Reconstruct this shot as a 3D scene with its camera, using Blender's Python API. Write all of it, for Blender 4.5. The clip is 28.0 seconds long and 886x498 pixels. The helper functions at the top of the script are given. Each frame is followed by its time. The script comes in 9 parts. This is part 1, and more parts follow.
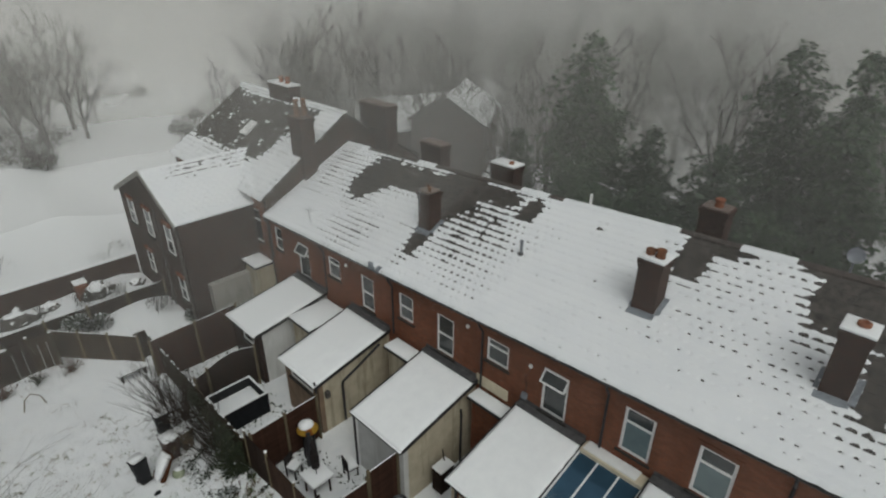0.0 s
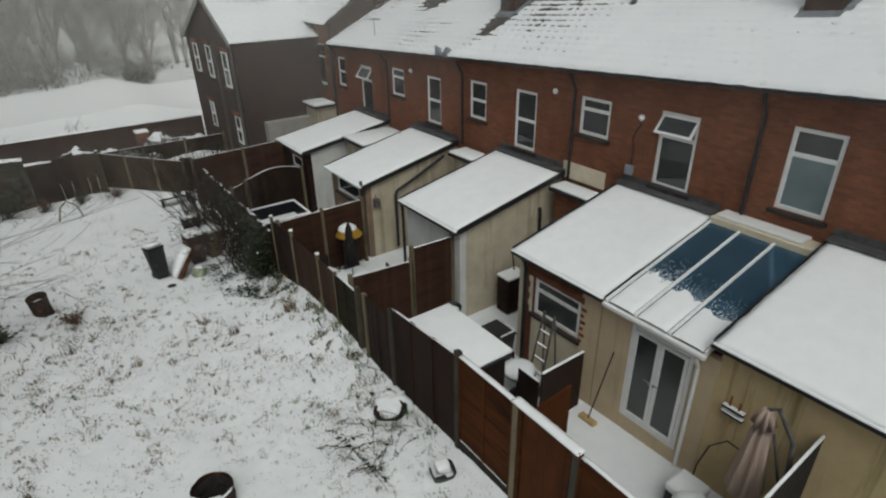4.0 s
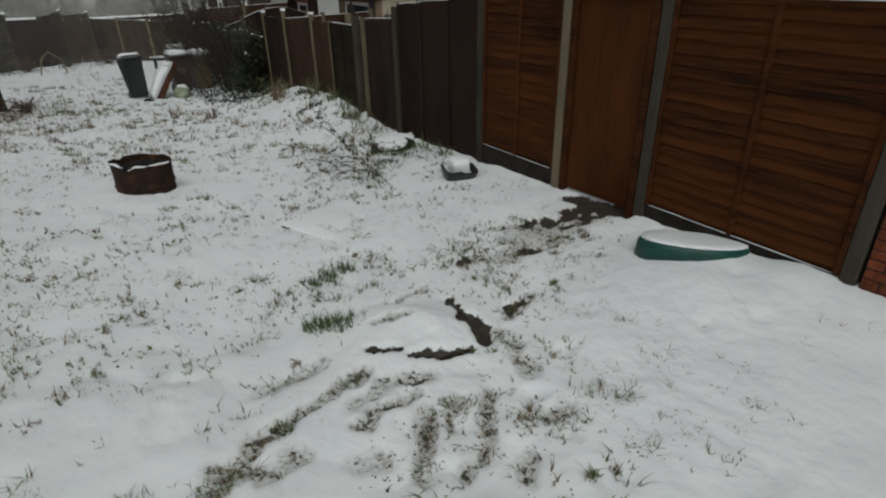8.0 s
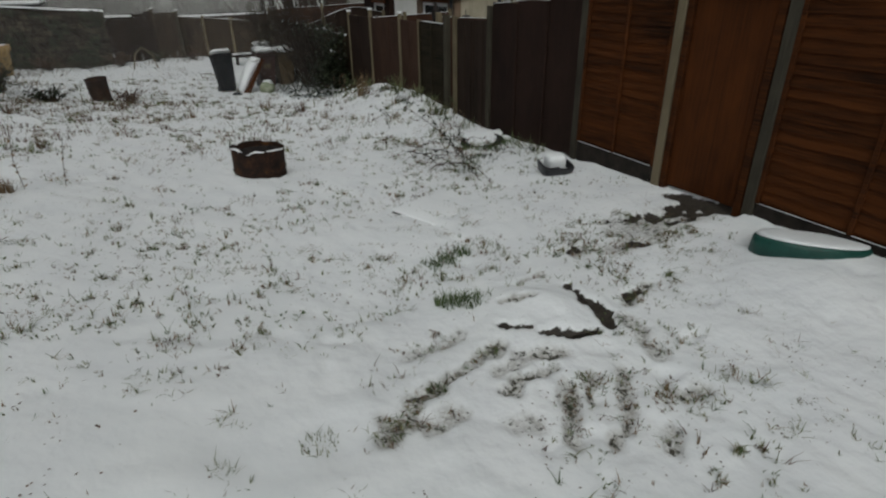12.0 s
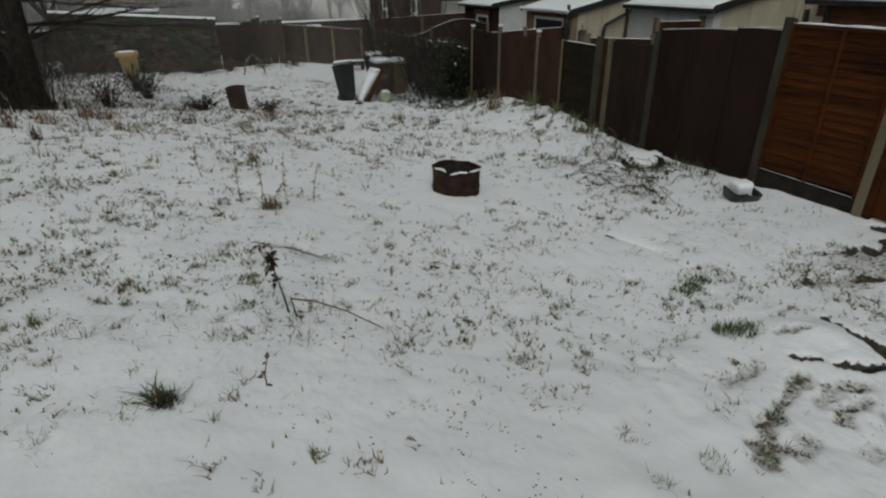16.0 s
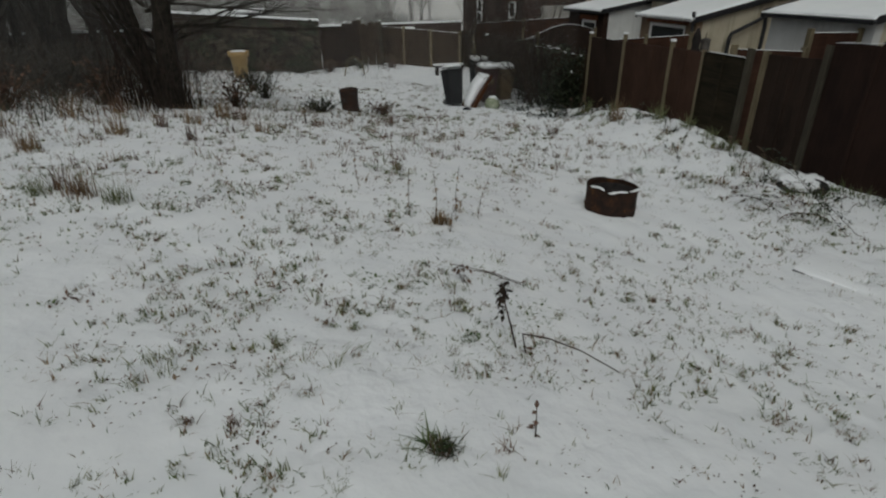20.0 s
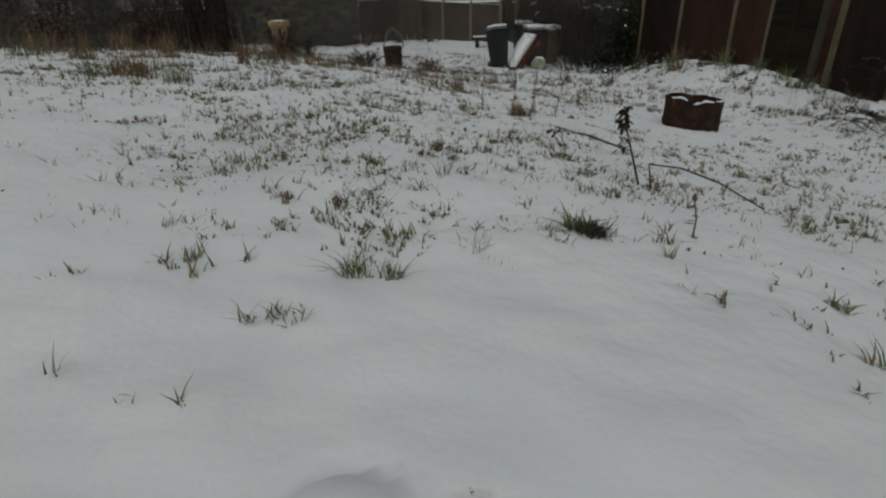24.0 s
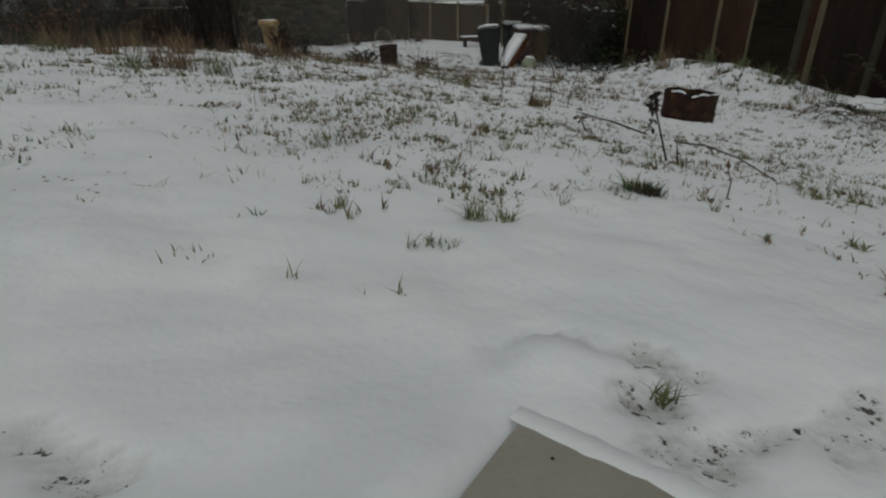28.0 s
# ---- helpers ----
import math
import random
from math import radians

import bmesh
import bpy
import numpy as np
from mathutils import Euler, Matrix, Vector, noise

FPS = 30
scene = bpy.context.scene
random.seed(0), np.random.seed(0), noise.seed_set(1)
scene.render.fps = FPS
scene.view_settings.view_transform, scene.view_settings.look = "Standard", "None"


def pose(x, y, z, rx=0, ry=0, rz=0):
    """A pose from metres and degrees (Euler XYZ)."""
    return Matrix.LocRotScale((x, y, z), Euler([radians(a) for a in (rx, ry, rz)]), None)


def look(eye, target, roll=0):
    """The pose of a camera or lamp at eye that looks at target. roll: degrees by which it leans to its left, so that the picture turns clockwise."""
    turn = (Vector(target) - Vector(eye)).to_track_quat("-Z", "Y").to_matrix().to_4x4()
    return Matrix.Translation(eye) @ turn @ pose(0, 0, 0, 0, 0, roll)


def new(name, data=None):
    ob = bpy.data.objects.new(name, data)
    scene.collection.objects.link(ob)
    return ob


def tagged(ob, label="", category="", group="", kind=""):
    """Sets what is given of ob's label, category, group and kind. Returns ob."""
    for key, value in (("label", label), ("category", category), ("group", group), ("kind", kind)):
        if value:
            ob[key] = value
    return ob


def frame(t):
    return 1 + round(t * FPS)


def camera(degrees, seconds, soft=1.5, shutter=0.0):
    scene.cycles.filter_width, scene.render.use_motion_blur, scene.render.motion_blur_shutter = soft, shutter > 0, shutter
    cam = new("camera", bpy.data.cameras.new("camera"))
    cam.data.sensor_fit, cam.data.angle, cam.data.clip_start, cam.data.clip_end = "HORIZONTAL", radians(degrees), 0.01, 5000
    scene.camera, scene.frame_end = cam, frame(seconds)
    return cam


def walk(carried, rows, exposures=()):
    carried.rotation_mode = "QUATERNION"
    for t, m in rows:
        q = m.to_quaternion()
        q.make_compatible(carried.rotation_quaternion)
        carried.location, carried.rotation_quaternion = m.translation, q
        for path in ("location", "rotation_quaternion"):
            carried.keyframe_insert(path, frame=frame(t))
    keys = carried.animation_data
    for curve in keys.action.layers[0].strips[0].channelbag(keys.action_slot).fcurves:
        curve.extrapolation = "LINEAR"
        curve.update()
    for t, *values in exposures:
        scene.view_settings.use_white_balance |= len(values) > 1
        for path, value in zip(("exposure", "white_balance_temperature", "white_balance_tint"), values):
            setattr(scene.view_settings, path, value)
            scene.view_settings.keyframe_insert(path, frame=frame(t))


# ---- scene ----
cam = camera(77.0, 28.0, soft=2.2)
PATH = [
    (0, (-0.836, 0.043, 16.02), (0.431, 1.29, 15.104), 0.3),
    (0.5, (-0.743, 0.022, 14.754), (0.42, 1.374, 13.848), 0.2),
    (1, (-0.689, 0.056, 13.677), (0.447, 1.433, 12.775), 0.0),
    (1.5, (-0.638, 0.032, 12.611), (0.484, 1.419, 11.707), -0.1),
    (2, (-0.58, 0.055, 11.674), (0.531, 1.452, 10.772), -0.2),
    (2.5, (-0.501, 0.103, 10.776), (0.599, 1.51, 9.875), -0.4),
    (4.5, (0.161, 0.216, 6.794), (1.172, 1.684, 5.886), -1.2),
    (5, (0.138, 0.249, 5.69), (1.143, 1.722, 4.786), -1.3),
    (5.5, (0.171, 0.269, 4.638), (1.167, 1.752, 3.739), -1.2),
    (6, (0.17, 0.324, 3.679), (1.16, 1.814, 2.786), -1.2),
    (6.5, (0.149, 0.356, 3.108), (1.133, 1.849, 2.212), -1.2),
    (7, (0.16, 0.365, 2.739), (1.14, 1.862, 1.844), -1.1),
    (7.5, (0.171, 0.353, 2.468), (1.144, 1.854, 1.573), -1.1),
    (8, (0.141, 0.302, 2.397), (1.109, 1.806, 1.502), -1.1),
    (8.5, (0.094, 0.261, 2.352), (1.056, 1.769, 1.457), -1.1),
    (9, (0.064, 0.259, 2.303), (1.021, 1.773, 1.412), -1.0),
    (9.5, (0.032, 0.272, 2.265), (0.985, 1.789, 1.376), -1.0),
    (10, (0.001, 0.287, 2.278), (0.889, 1.844, 1.391), -1.0),
    (10.5, (-0.03, 0.3, 2.581), (0.802, 1.888, 1.695), -0.9),
    (11, (-0.074, 0.328, 2.415), (0.754, 1.918, 1.529), -1.0),
    (11.5, (-0.175, 0.318, 2.381), (0.652, 1.908, 1.494), -0.8),
    (12, (-0.506, 0.396, 2.371), (0.323, 1.986, 1.486), -0.9),
    (12.5, (-1.079, 0.621, 2.418), (-0.246, 2.21, 1.534), -0.9),
    (13, (-1.673, 0.863, 2.513), (-0.84, 2.452, 1.629), -0.9),
    (13.5, (-1.969, 0.943, 2.612), (-1.152, 2.542, 1.73), -0.8),
    (15.5, (-2.352, 1.028, 2.755), (-1.633, 2.674, 1.875), -0.7),
    (16, (-2.349, 1.003, 2.749), (-1.646, 2.655, 1.868), -0.7),
    (16.5, (-2.325, 1.058, 2.773), (-1.635, 2.716, 1.892), -0.7),
    (17, (-2.26, 1.272, 2.815), (-1.588, 2.938, 1.935), -0.7),
    (17.5, (-2.234, 1.423, 2.825), (-1.598, 3.103, 1.945), -0.7),
    (18, (-2.241, 1.462, 2.791), (-1.707, 3.178, 1.914), -0.4),
    (18.5, (-2.419, 1.499, 2.757), (-1.888, 3.216, 1.88), -0.6),
    (19, (-2.724, 1.56, 2.768), (-2.192, 3.278, 1.892), -0.6),
    (19.5, (-3.034, 1.624, 2.818), (-2.51, 3.345, 1.943), -0.5),
    (20, (-3.316, 1.688, 2.833), (-2.81, 3.413, 1.958), -0.4),
    (20.5, (-3.486, 1.732, 2.807), (-3.006, 3.465, 1.932), -0.4),
    (21, (-3.527, 1.759, 2.807), (-3.08, 3.501, 1.932), -0.3),
    (21.5, (-3.549, 1.78, 2.558), (-3.132, 3.53, 1.684), -0.3),
    (22, (-3.559, 1.778, 2.437), (-3.166, 3.534, 1.565), -0.5),
    (22.5, (-3.569, 1.783, 2.101), (-3.188, 3.542, 1.229), -0.4),
    (24.5, (-4.053, 1.731, 1.75), (-3.607, 3.475, 0.88), -0.6),
    (25, (-4.351, 1.666, 1.926), (-3.878, 3.403, 1.054), -0.2),
    (25.5, (-4.398, 1.623, 1.993), (-3.916, 3.358, 1.123), -0.5),
    (26, (-4.466, 1.62, 1.81), (-3.997, 3.36, 0.941), -0.4),
    (26.5, (-4.513, 1.633, 1.771), (-4.047, 3.373, 0.901), -0.5),
    (27, (-4.443, 1.598, 1.745), (-3.975, 3.338, 0.877), -0.4),
    (27.5, (-4.353, 1.515, 1.734), (-3.875, 3.253, 0.867), -0.4),
    (28, (-4.326, 1.481, 1.747), (-3.834, 3.214, 0.879), -0.4),
]
walk(cam, [(t, look(eye, target, roll)) for t, eye, target, roll in PATH],
     exposures=[(t, e, 6350 if t < 6 else 6280, 3.0) for t, e in ((0.0, 0.04), (2.5, 0.05), (5.0, 0.31), (6.0, 0.20), (8.0, -0.05), (13.0, -0.16), (17.0, -0.22), (20.0, -0.27), (22.5, -0.34), (25.0, -0.55), (28.0, -0.55))])

# ---------------------------------------------------------------- light: overcast, misty winter sky
world = bpy.data.worlds.new("overcast_sky")
scene.world = world
world.use_nodes = True
wn = world.node_tree
sky = wn.nodes.new("ShaderNodeTexSky")
sky.sky_type, sky.sun_disc = "NISHITA", False
sky.sun_elevation, sky.sun_rotation = radians(50), radians(200)
sky.air_density, sky.dust_density, sky.ozone_density = 1.0, 6.0, 1.0
grey = wn.nodes.new("ShaderNodeHueSaturation")
grey.inputs["Saturation"].default_value = 0.22
wn.links.new(sky.outputs[0], grey.inputs["Color"])
wn.links.new(grey.outputs[0], wn.nodes["Background"].inputs["Color"])
wn.nodes["Background"].inputs["Strength"].default_value = 0.062
sun = new("sun", bpy.data.lights.new("sun", "SUN"))
sun.data.energy, sun.data.angle, sun.data.color = 0.5, radians(40), (1.0, 0.97, 0.93)
sun.matrix_world = look((0, 0, 40), (0 + 12, 20, 0))


# ---------------------------------------------------------------- materials
def nodes_of(name):
    m = bpy.data.materials.new(name)
    m.use_nodes = True
    t = m.node_tree
    return m, t, t.nodes["Principled BSDF"]


def link(t, a, b):
    t.links.new(a, b)


def ramp(t, fac, stops):
    r = t.nodes.new("ShaderNodeValToRGB")
    e = r.color_ramp.elements
    while len(e) < len(stops):
        e.new(0.5)
    for i, (p, c) in enumerate(stops):
        e[i].position = p
        e[i].color = (*c, 1) if len(c) == 3 else c
    link(t, fac, r.inputs[0])
    return r.outputs[0]


def noise_of(t, scale, detail=4, rough=0.6, vec=None, stretch=None):
    n = t.nodes.new("ShaderNodeTexNoise")
    n.inputs["Scale"].default_value, n.inputs["Detail"].default_value, n.inputs["Roughness"].default_value = scale, detail, rough
    if vec is None:
        vec = t.nodes.new("ShaderNodeNewGeometry").outputs["Position"]
    if stretch:
        s = t.nodes.new("ShaderNodeMapping")
        s.inputs["Scale"].default_value = stretch
        link(t, vec, s.inputs["Vector"])
        vec = s.outputs[0]
    link(t, vec, n.inputs["Vector"])
    return n.outputs["Fac"]


def mixc(t, fac, a, b, kind="MIX"):
    m = t.nodes.new("ShaderNodeMix")
    m.data_type, m.blend_type = "RGBA", kind
    for sock, v in ((m.inputs[0], fac), (m.inputs[6], a), (m.inputs[7], b)):
        if isinstance(v, (int, float)):
            sock.default_value = v
        elif isinstance(v, tuple):
            sock.default_value = (*v, 1)
        else:
            link(t, v, sock)
    return m.outputs[2]


def mathn(t, op, a, b=0.0, clamp=False):
    m = t.nodes.new("ShaderNodeMath")
    m.operation, m.use_clamp = op, clamp
    for sock, v in zip(m.inputs, (a, b)):
        if isinstance(v, (int, float)):
            sock.default_value = v
        else:
            link(t, v, sock)
    return m.outputs[0]


def bump(t, bsdf, height, strength=0.3, dist=0.02):
    b = t.nodes.new("ShaderNodeBump")
    b.inputs["Strength"].default_value, b.inputs["Distance"].default_value = strength, dist
    link(t, height, b.inputs["Height"])
    link(t, b.outputs[0], bsdf.inputs["Normal"])


def plain(name, a, b, rough=0.7, scale=6.0, fine=60.0, metal=0.0, relief=0.25, stretch=None, random=0.0, depth=0.01):
    """Two tones mixed by a coarse and a fine noise, with a fine relief."""
    m, t, s = nodes_of(name)
    n1, n2 = noise_of(t, scale, 5, stretch=stretch), noise_of(t, fine, 3, stretch=stretch)
    f = mathn(t, "ADD", mathn(t, "MULTIPLY", n1, 0.7), mathn(t, "MULTIPLY", n2, 0.3))
    c = ramp(t, f, [(0.36, a), (0.62, b)])
    if random:
        o = t.nodes.new("ShaderNodeObjectInfo").outputs["Random"]
        v = mathn(t, "ADD", mathn(t, "MULTIPLY", o, random), 1 - random / 2)
        h = t.nodes.new("ShaderNodeHueSaturation")
        link(t, c, h.inputs["Color"])
        link(t, v, h.inputs["Value"])
        c = h.outputs[0]
    link(t, c, s.inputs["Base Color"])
    s.inputs["Roughness"].default_value, s.inputs["Metallic"].default_value = rough, metal
    s.inputs["Specular IOR Level"].default_value = 0.2 if rough >= 0.75 else 0.4
    bump(t, s, f, relief, depth)
    return m


def wood(name, dark, light, axis="Y", rough=0.75, wet=0.0, grain=1.0):
    """Sawn timber: streaks along one axis, blotches of damp, a tone of its own for each piece."""
    m, t, s = nodes_of(name)
    st = {"X": (1.2, 30, 30), "Y": (30, 1.2, 30), "Z": (30, 30, 1.2)}[axis]
    g = noise_of(t, 2.2 * grain, 5, 0.65, stretch=st)
    blot = noise_of(t, 2.3, 4, 0.6, stretch={"X": (0.4, 1, 2.4), "Y": (1, 0.4, 2.4), "Z": (1, 1, 0.6)}[axis])
    o = t.nodes.new("ShaderNodeObjectInfo").outputs["Random"]
    f = mathn(t, "ADD", mathn(t, "MULTIPLY", g, 0.5), mathn(t, "MULTIPLY", blot, 0.5))
    f = mathn(t, "ADD", f, mathn(t, "MULTIPLY", mathn(t, "SUBTRACT", o, 0.5), 0.12))
    c = ramp(t, f, [(0.34, dark), (0.47, tuple(0.45 * p + 0.55 * q for p, q in zip(dark, light))), (0.6, light)])
    link(t, c, s.inputs["Base Color"])
    s.inputs["Roughness"].default_value = rough
    s.inputs["Specular IOR Level"].default_value = 0.12
    bump(t, s, g, 0.35, 0.006)
    return m


def brickwork(name, tones, mortar, soot=0.35, size=(0.225, 0.075), gap=0.010):
    """Coursed brick on upright walls, by world place; sooty blotches and run marks."""
    m, t, s = nodes_of(name)
    pos = t.nodes.new("ShaderNodeNewGeometry").outputs["Position"]
    sep = t.nodes.new("ShaderNodeSeparateXYZ")
    link(t, pos, sep.inputs[0])
    com = t.nodes.new("ShaderNodeCombineXYZ")
    link(t, mathn(t, "ADD", sep.outputs[0], sep.outputs[1]), com.inputs[0])
    link(t, sep.outputs[2], com.inputs[1])
    b = t.nodes.new("ShaderNodeTexBrick")
    b.inputs["Scale"].default_value = 1.0
    b.inputs["Brick Width"].default_value, b.inputs["Row Height"].default_value, b.inputs["Mortar Size"].default_value = size[0], size[1], gap
    b.inputs["Mortar Smooth"].default_value, b.inputs["Bias"].default_value = 0.2, -0.1
    b.inputs["Color1"].default_value, b.inputs["Color2"].default_value, b.inputs["Mortar"].default_value = (*tones[0], 1), (*tones[1], 1), (*mortar, 1)
    link(t, com.outputs[0], b.inputs["Vector"])
    n = noise_of(t, 1.1, 6, 0.65, stretch=(1, 1, 0.45))
    c = mixc(t, ramp(t, n, [(0.40, (0, 0, 0)), (0.70, (1, 1, 1))]), b.outputs["Color"], tuple(0.35 * v for v in tones[0]))
    c = mixc(t, soot, b.outputs["Color"], c)
    fine = noise_of(t, 40, 3)
    c = mixc(t, 0.25, c, ramp(t, fine, [(0.3, (0.3, 0.3, 0.3)), (0.7, (1, 1, 1))]), "MULTIPLY")
    link(t, c, s.inputs["Base Color"])
    s.inputs["Roughness"].default_value = 0.85
    s.inputs["Specular IOR Level"].default_value = 0.2
    bump(t, s, mathn(t, "ADD", mathn(t, "MULTIPLY", b.outputs["Fac"], -1.0), mathn(t, "MULTIPLY", fine, 0.3)), 0.5, 0.008)
    return m


SNOW = plain("snow", (0.80, 0.81, 0.825), (0.845, 0.855, 0.865), 0.6, 3.0, 45.0, relief=0.5, depth=0.012)
ROOF_SNOW = plain("roof_snow", (0.77, 0.785, 0.81), (0.83, 0.84, 0.855), 0.6, 1.4, 22.0, relief=0.5, depth=0.02)
BRICK = brickwork("red_brick", ((0.275, 0.098, 0.052), (0.170, 0.064, 0.037)), (0.15, 0.100, 0.070), 0.62)
BRICK_DARK = brickwork("sooty_brick", ((0.082, 0.042, 0.031), (0.044, 0.028, 0.023)), (0.05, 0.040, 0.034), 0.75)
BRICK_PIECE = plain("orange_red_brick", (0.09, 0.024, 0.011), (0.20, 0.055, 0.022), 0.85, 18, 90, random=0.5, relief=0.4)
SOOT_WALL = brickwork("grey_sooty_brick", ((0.082, 0.046, 0.034), (0.056, 0.034, 0.027)), (0.055, 0.042, 0.036), 0.5)
MORTAR = plain("mortar", (0.13, 0.10, 0.085), (0.22, 0.18, 0.16), 0.95, 12, 90)
DARK_JOINT = plain("dark_damp_mortar", (0.02, 0.014, 0.011), (0.05, 0.035, 0.028), 0.95, 12, 90)
TILE = plain("dark_roof_tile", (0.034, 0.031, 0.030), (0.085, 0.075, 0.066), 0.75, 5, 60, random=0.5)
RIDGE = plain("ridge_tile", (0.05, 0.042, 0.04), (0.10, 0.085, 0.075), 0.8)
LEAD = plain("lead_flashing", (0.13, 0.14, 0.16), (0.24, 0.26, 0.29), 0.5, 4, 30)
WET_SILL = plain("wet_stone_sill", (0.022, 0.020, 0.019), (0.055, 0.050, 0.046), 0.8)
DULL_LEAD = plain("dull_lead_flashing", (0.045, 0.044, 0.046), (0.10, 0.098, 0.10), 0.7, 4, 30)
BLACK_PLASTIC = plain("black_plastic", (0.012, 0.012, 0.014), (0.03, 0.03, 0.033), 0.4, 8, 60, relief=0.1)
UPVC = plain("white_upvc", (0.70, 0.70, 0.69), (0.80, 0.80, 0.79), 0.35, 3, 40, relief=0.05)
CREAM = plain("cream_paint", (0.52, 0.45, 0.33), (0.66, 0.59, 0.45), 0.7, 2.5, 40)
STONE_SILL = plain("dark_stone", (0.06, 0.055, 0.05), (0.13, 0.12, 0.11), 0.8)


def render_wall(name, a, b, stain, amount=0.5, thresh=0.5):
    """Painted render with dirty run marks and green algae."""
    m, t, s = nodes_of(name)
    n1, n2 = noise_of(t, 2.0, 5), noise_of(t, 70, 3)
    base = ramp(t, n1, [(0.3, a), (0.7, b)])
    run = noise_of(t, 2.6, 4, 0.6, stretch=(1.6, 1.6, 0.12))
    c = mixc(t, mathn(t, "MULTIPLY", ramp(t, run, [(thresh, (0, 0, 0)), (thresh + 0.16, (1, 1, 1))]), amount), base, stain)
    link(t, c, s.inputs["Base Color"])
    s.inputs["Roughness"].default_value = 0.9
    bump(t, s, n2, 0.3, 0.006)
    return m


RENDER_CREAM = render_wall("cream_render", (0.40, 0.35, 0.26), (0.52, 0.47, 0.36), (0.20, 0.17, 0.11), 0.6)
RENDER_PINK = render_wall("buff_render", (0.46, 0.36, 0.24), (0.56, 0.45, 0.30), (0.30, 0.22, 0.15), 0.35)
RENDER_MOSSY = render_wall("mossy_render", (0.47, 0.36, 0.19), (0.57, 0.45, 0.26), (0.14, 0.115, 0.03), 0.65, 0.57)
RENDER_WHITE = render_wall("white_render", (0.50, 0.50, 0.49), (0.62, 0.62, 0.61), (0.33, 0.32, 0.30), 0.4)
RENDER_GREY = render_wall("grey_render", (0.26, 0.25, 0.23), (0.36, 0.34, 0.31), (0.15, 0.14, 0.13), 0.5)
LAP = wood("red_stained_lap_board", (0.0125, 0.0046, 0.0016), (0.079, 0.0240, 0.0050), "Y")
GATE_WOOD = wood("orange_stained_ply", (0.034, 0.0105, 0.0028), (0.084, 0.0250, 0.0052), "Z", grain=0.6)
DARK_WOOD = wood("dark_fence_board", (0.0112, 0.0072, 0.0058), (0.0280, 0.0176, 0.0130), "Z")
BROWN_WOOD = wood("brown_fence_board", (0.0125, 0.0070, 0.0055), (0.0280, 0.0150, 0.0112), "Z")
MID_BROWN = wood("plain_brown_fence_board", (0.0260, 0.0138, 0.0092), (0.0560, 0.0300, 0.0200), "Z")
MOSSY_LAP = wood("green_tinged_lap_board", (0.0080, 0.0068, 0.0042), (0.0330, 0.0255, 0.0150), "Y")
CROSS_WOOD = wood("brown_cross_fence_board", (0.0240, 0.0115, 0.0080), (0.0560, 0.0270, 0.0175), "X")
DARK_BROWN = wood("dark_brown_fence_board", (0.0125, 0.0082, 0.0064), (0.0300, 0.0194, 0.0142), "Z")
GREY_WOOD = wood("weathered_grey_board", (0.0270, 0.0185, 0.0118), (0.0580, 0.0400, 0.0262), "Z")
POST_WOOD = wood("weathered_post", (0.0800, 0.0650, 0.0400), (0.1800, 0.1480, 0.0960), "Z")
POST_DARK = wood("damp_post", (0.0300, 0.0265, 0.0195), (0.0680, 0.0600, 0.0450), "Z")
GRAVEL_BOARD = plain("concrete_gravel_board", (0.012, 0.010, 0.0085), (0.034, 0.027, 0.022), 0.9)
RUST = plain("rusty_steel", (0.009, 0.0065, 0.006), (0.042, 0.018, 0.009), 0.8, 7, 50)
CHAR = plain("charred_steel", (0.010, 0.009, 0.009), (0.03, 0.024, 0.022), 0.9, 8, 60)
TERRACOTTA = plain("terracotta", (0.16, 0.058, 0.030), (0.28, 0.105, 0.052), 0.8, 9, 60)
BUFF_POT = plain("buff_clay", (0.13, 0.075, 0.05), (0.24, 0.145, 0.10), 0.8, 9, 60)
BARK = plain("bark", (0.010, 0.0082, 0.0066), (0.034, 0.028, 0.022), 0.95, 9, 70, relief=0.6)
TWIG = plain("twig", (0.03, 0.022, 0.016), (0.075, 0.055, 0.04), 0.9)
OLD_BOARD = wood("old_mossy_fence_board", (0.0150, 0.0108, 0.0068), (0.0450, 0.0320, 0.0190), "Z")
STEM = plain("dark_shrub_stem", (0.014, 0.010, 0.0075), (0.040, 0.028, 0.020), 0.9)
FAR_TWIG = plain("bare_wood_twigs", (0.028, 0.024, 0.02), (0.06, 0.052, 0.045), 0.95)


def glass(name, tint, rough=0.03):
    m, t, s = nodes_of(name)
    n = noise_of(t, 1.5, 2)
    link(t, ramp(t, n, [(0.3, tuple(0.8 * v for v in tint)), (0.7, tint)]), s.inputs["Base Color"])
    s.inputs["Roughness"].default_value = rough
    s.inputs["Specular IOR Level"].default_value = 0.7
    return m


GLASS = glass("window_glass", (0.045, 0.05, 0.05))
BLIND_GLASS = glass("pale_blind_behind_glass", (0.15, 0.20, 0.21), 0.12)
# the blue of the mirrored sky is put into this base colour
ROOF_GLASS = glass("sky_blue_roof_glass", (0.080, 0.165, 0.250), 0.05)
ROOF_GLASS.node_tree.nodes["Principled BSDF"].inputs["Metallic"].default_value = 0.6


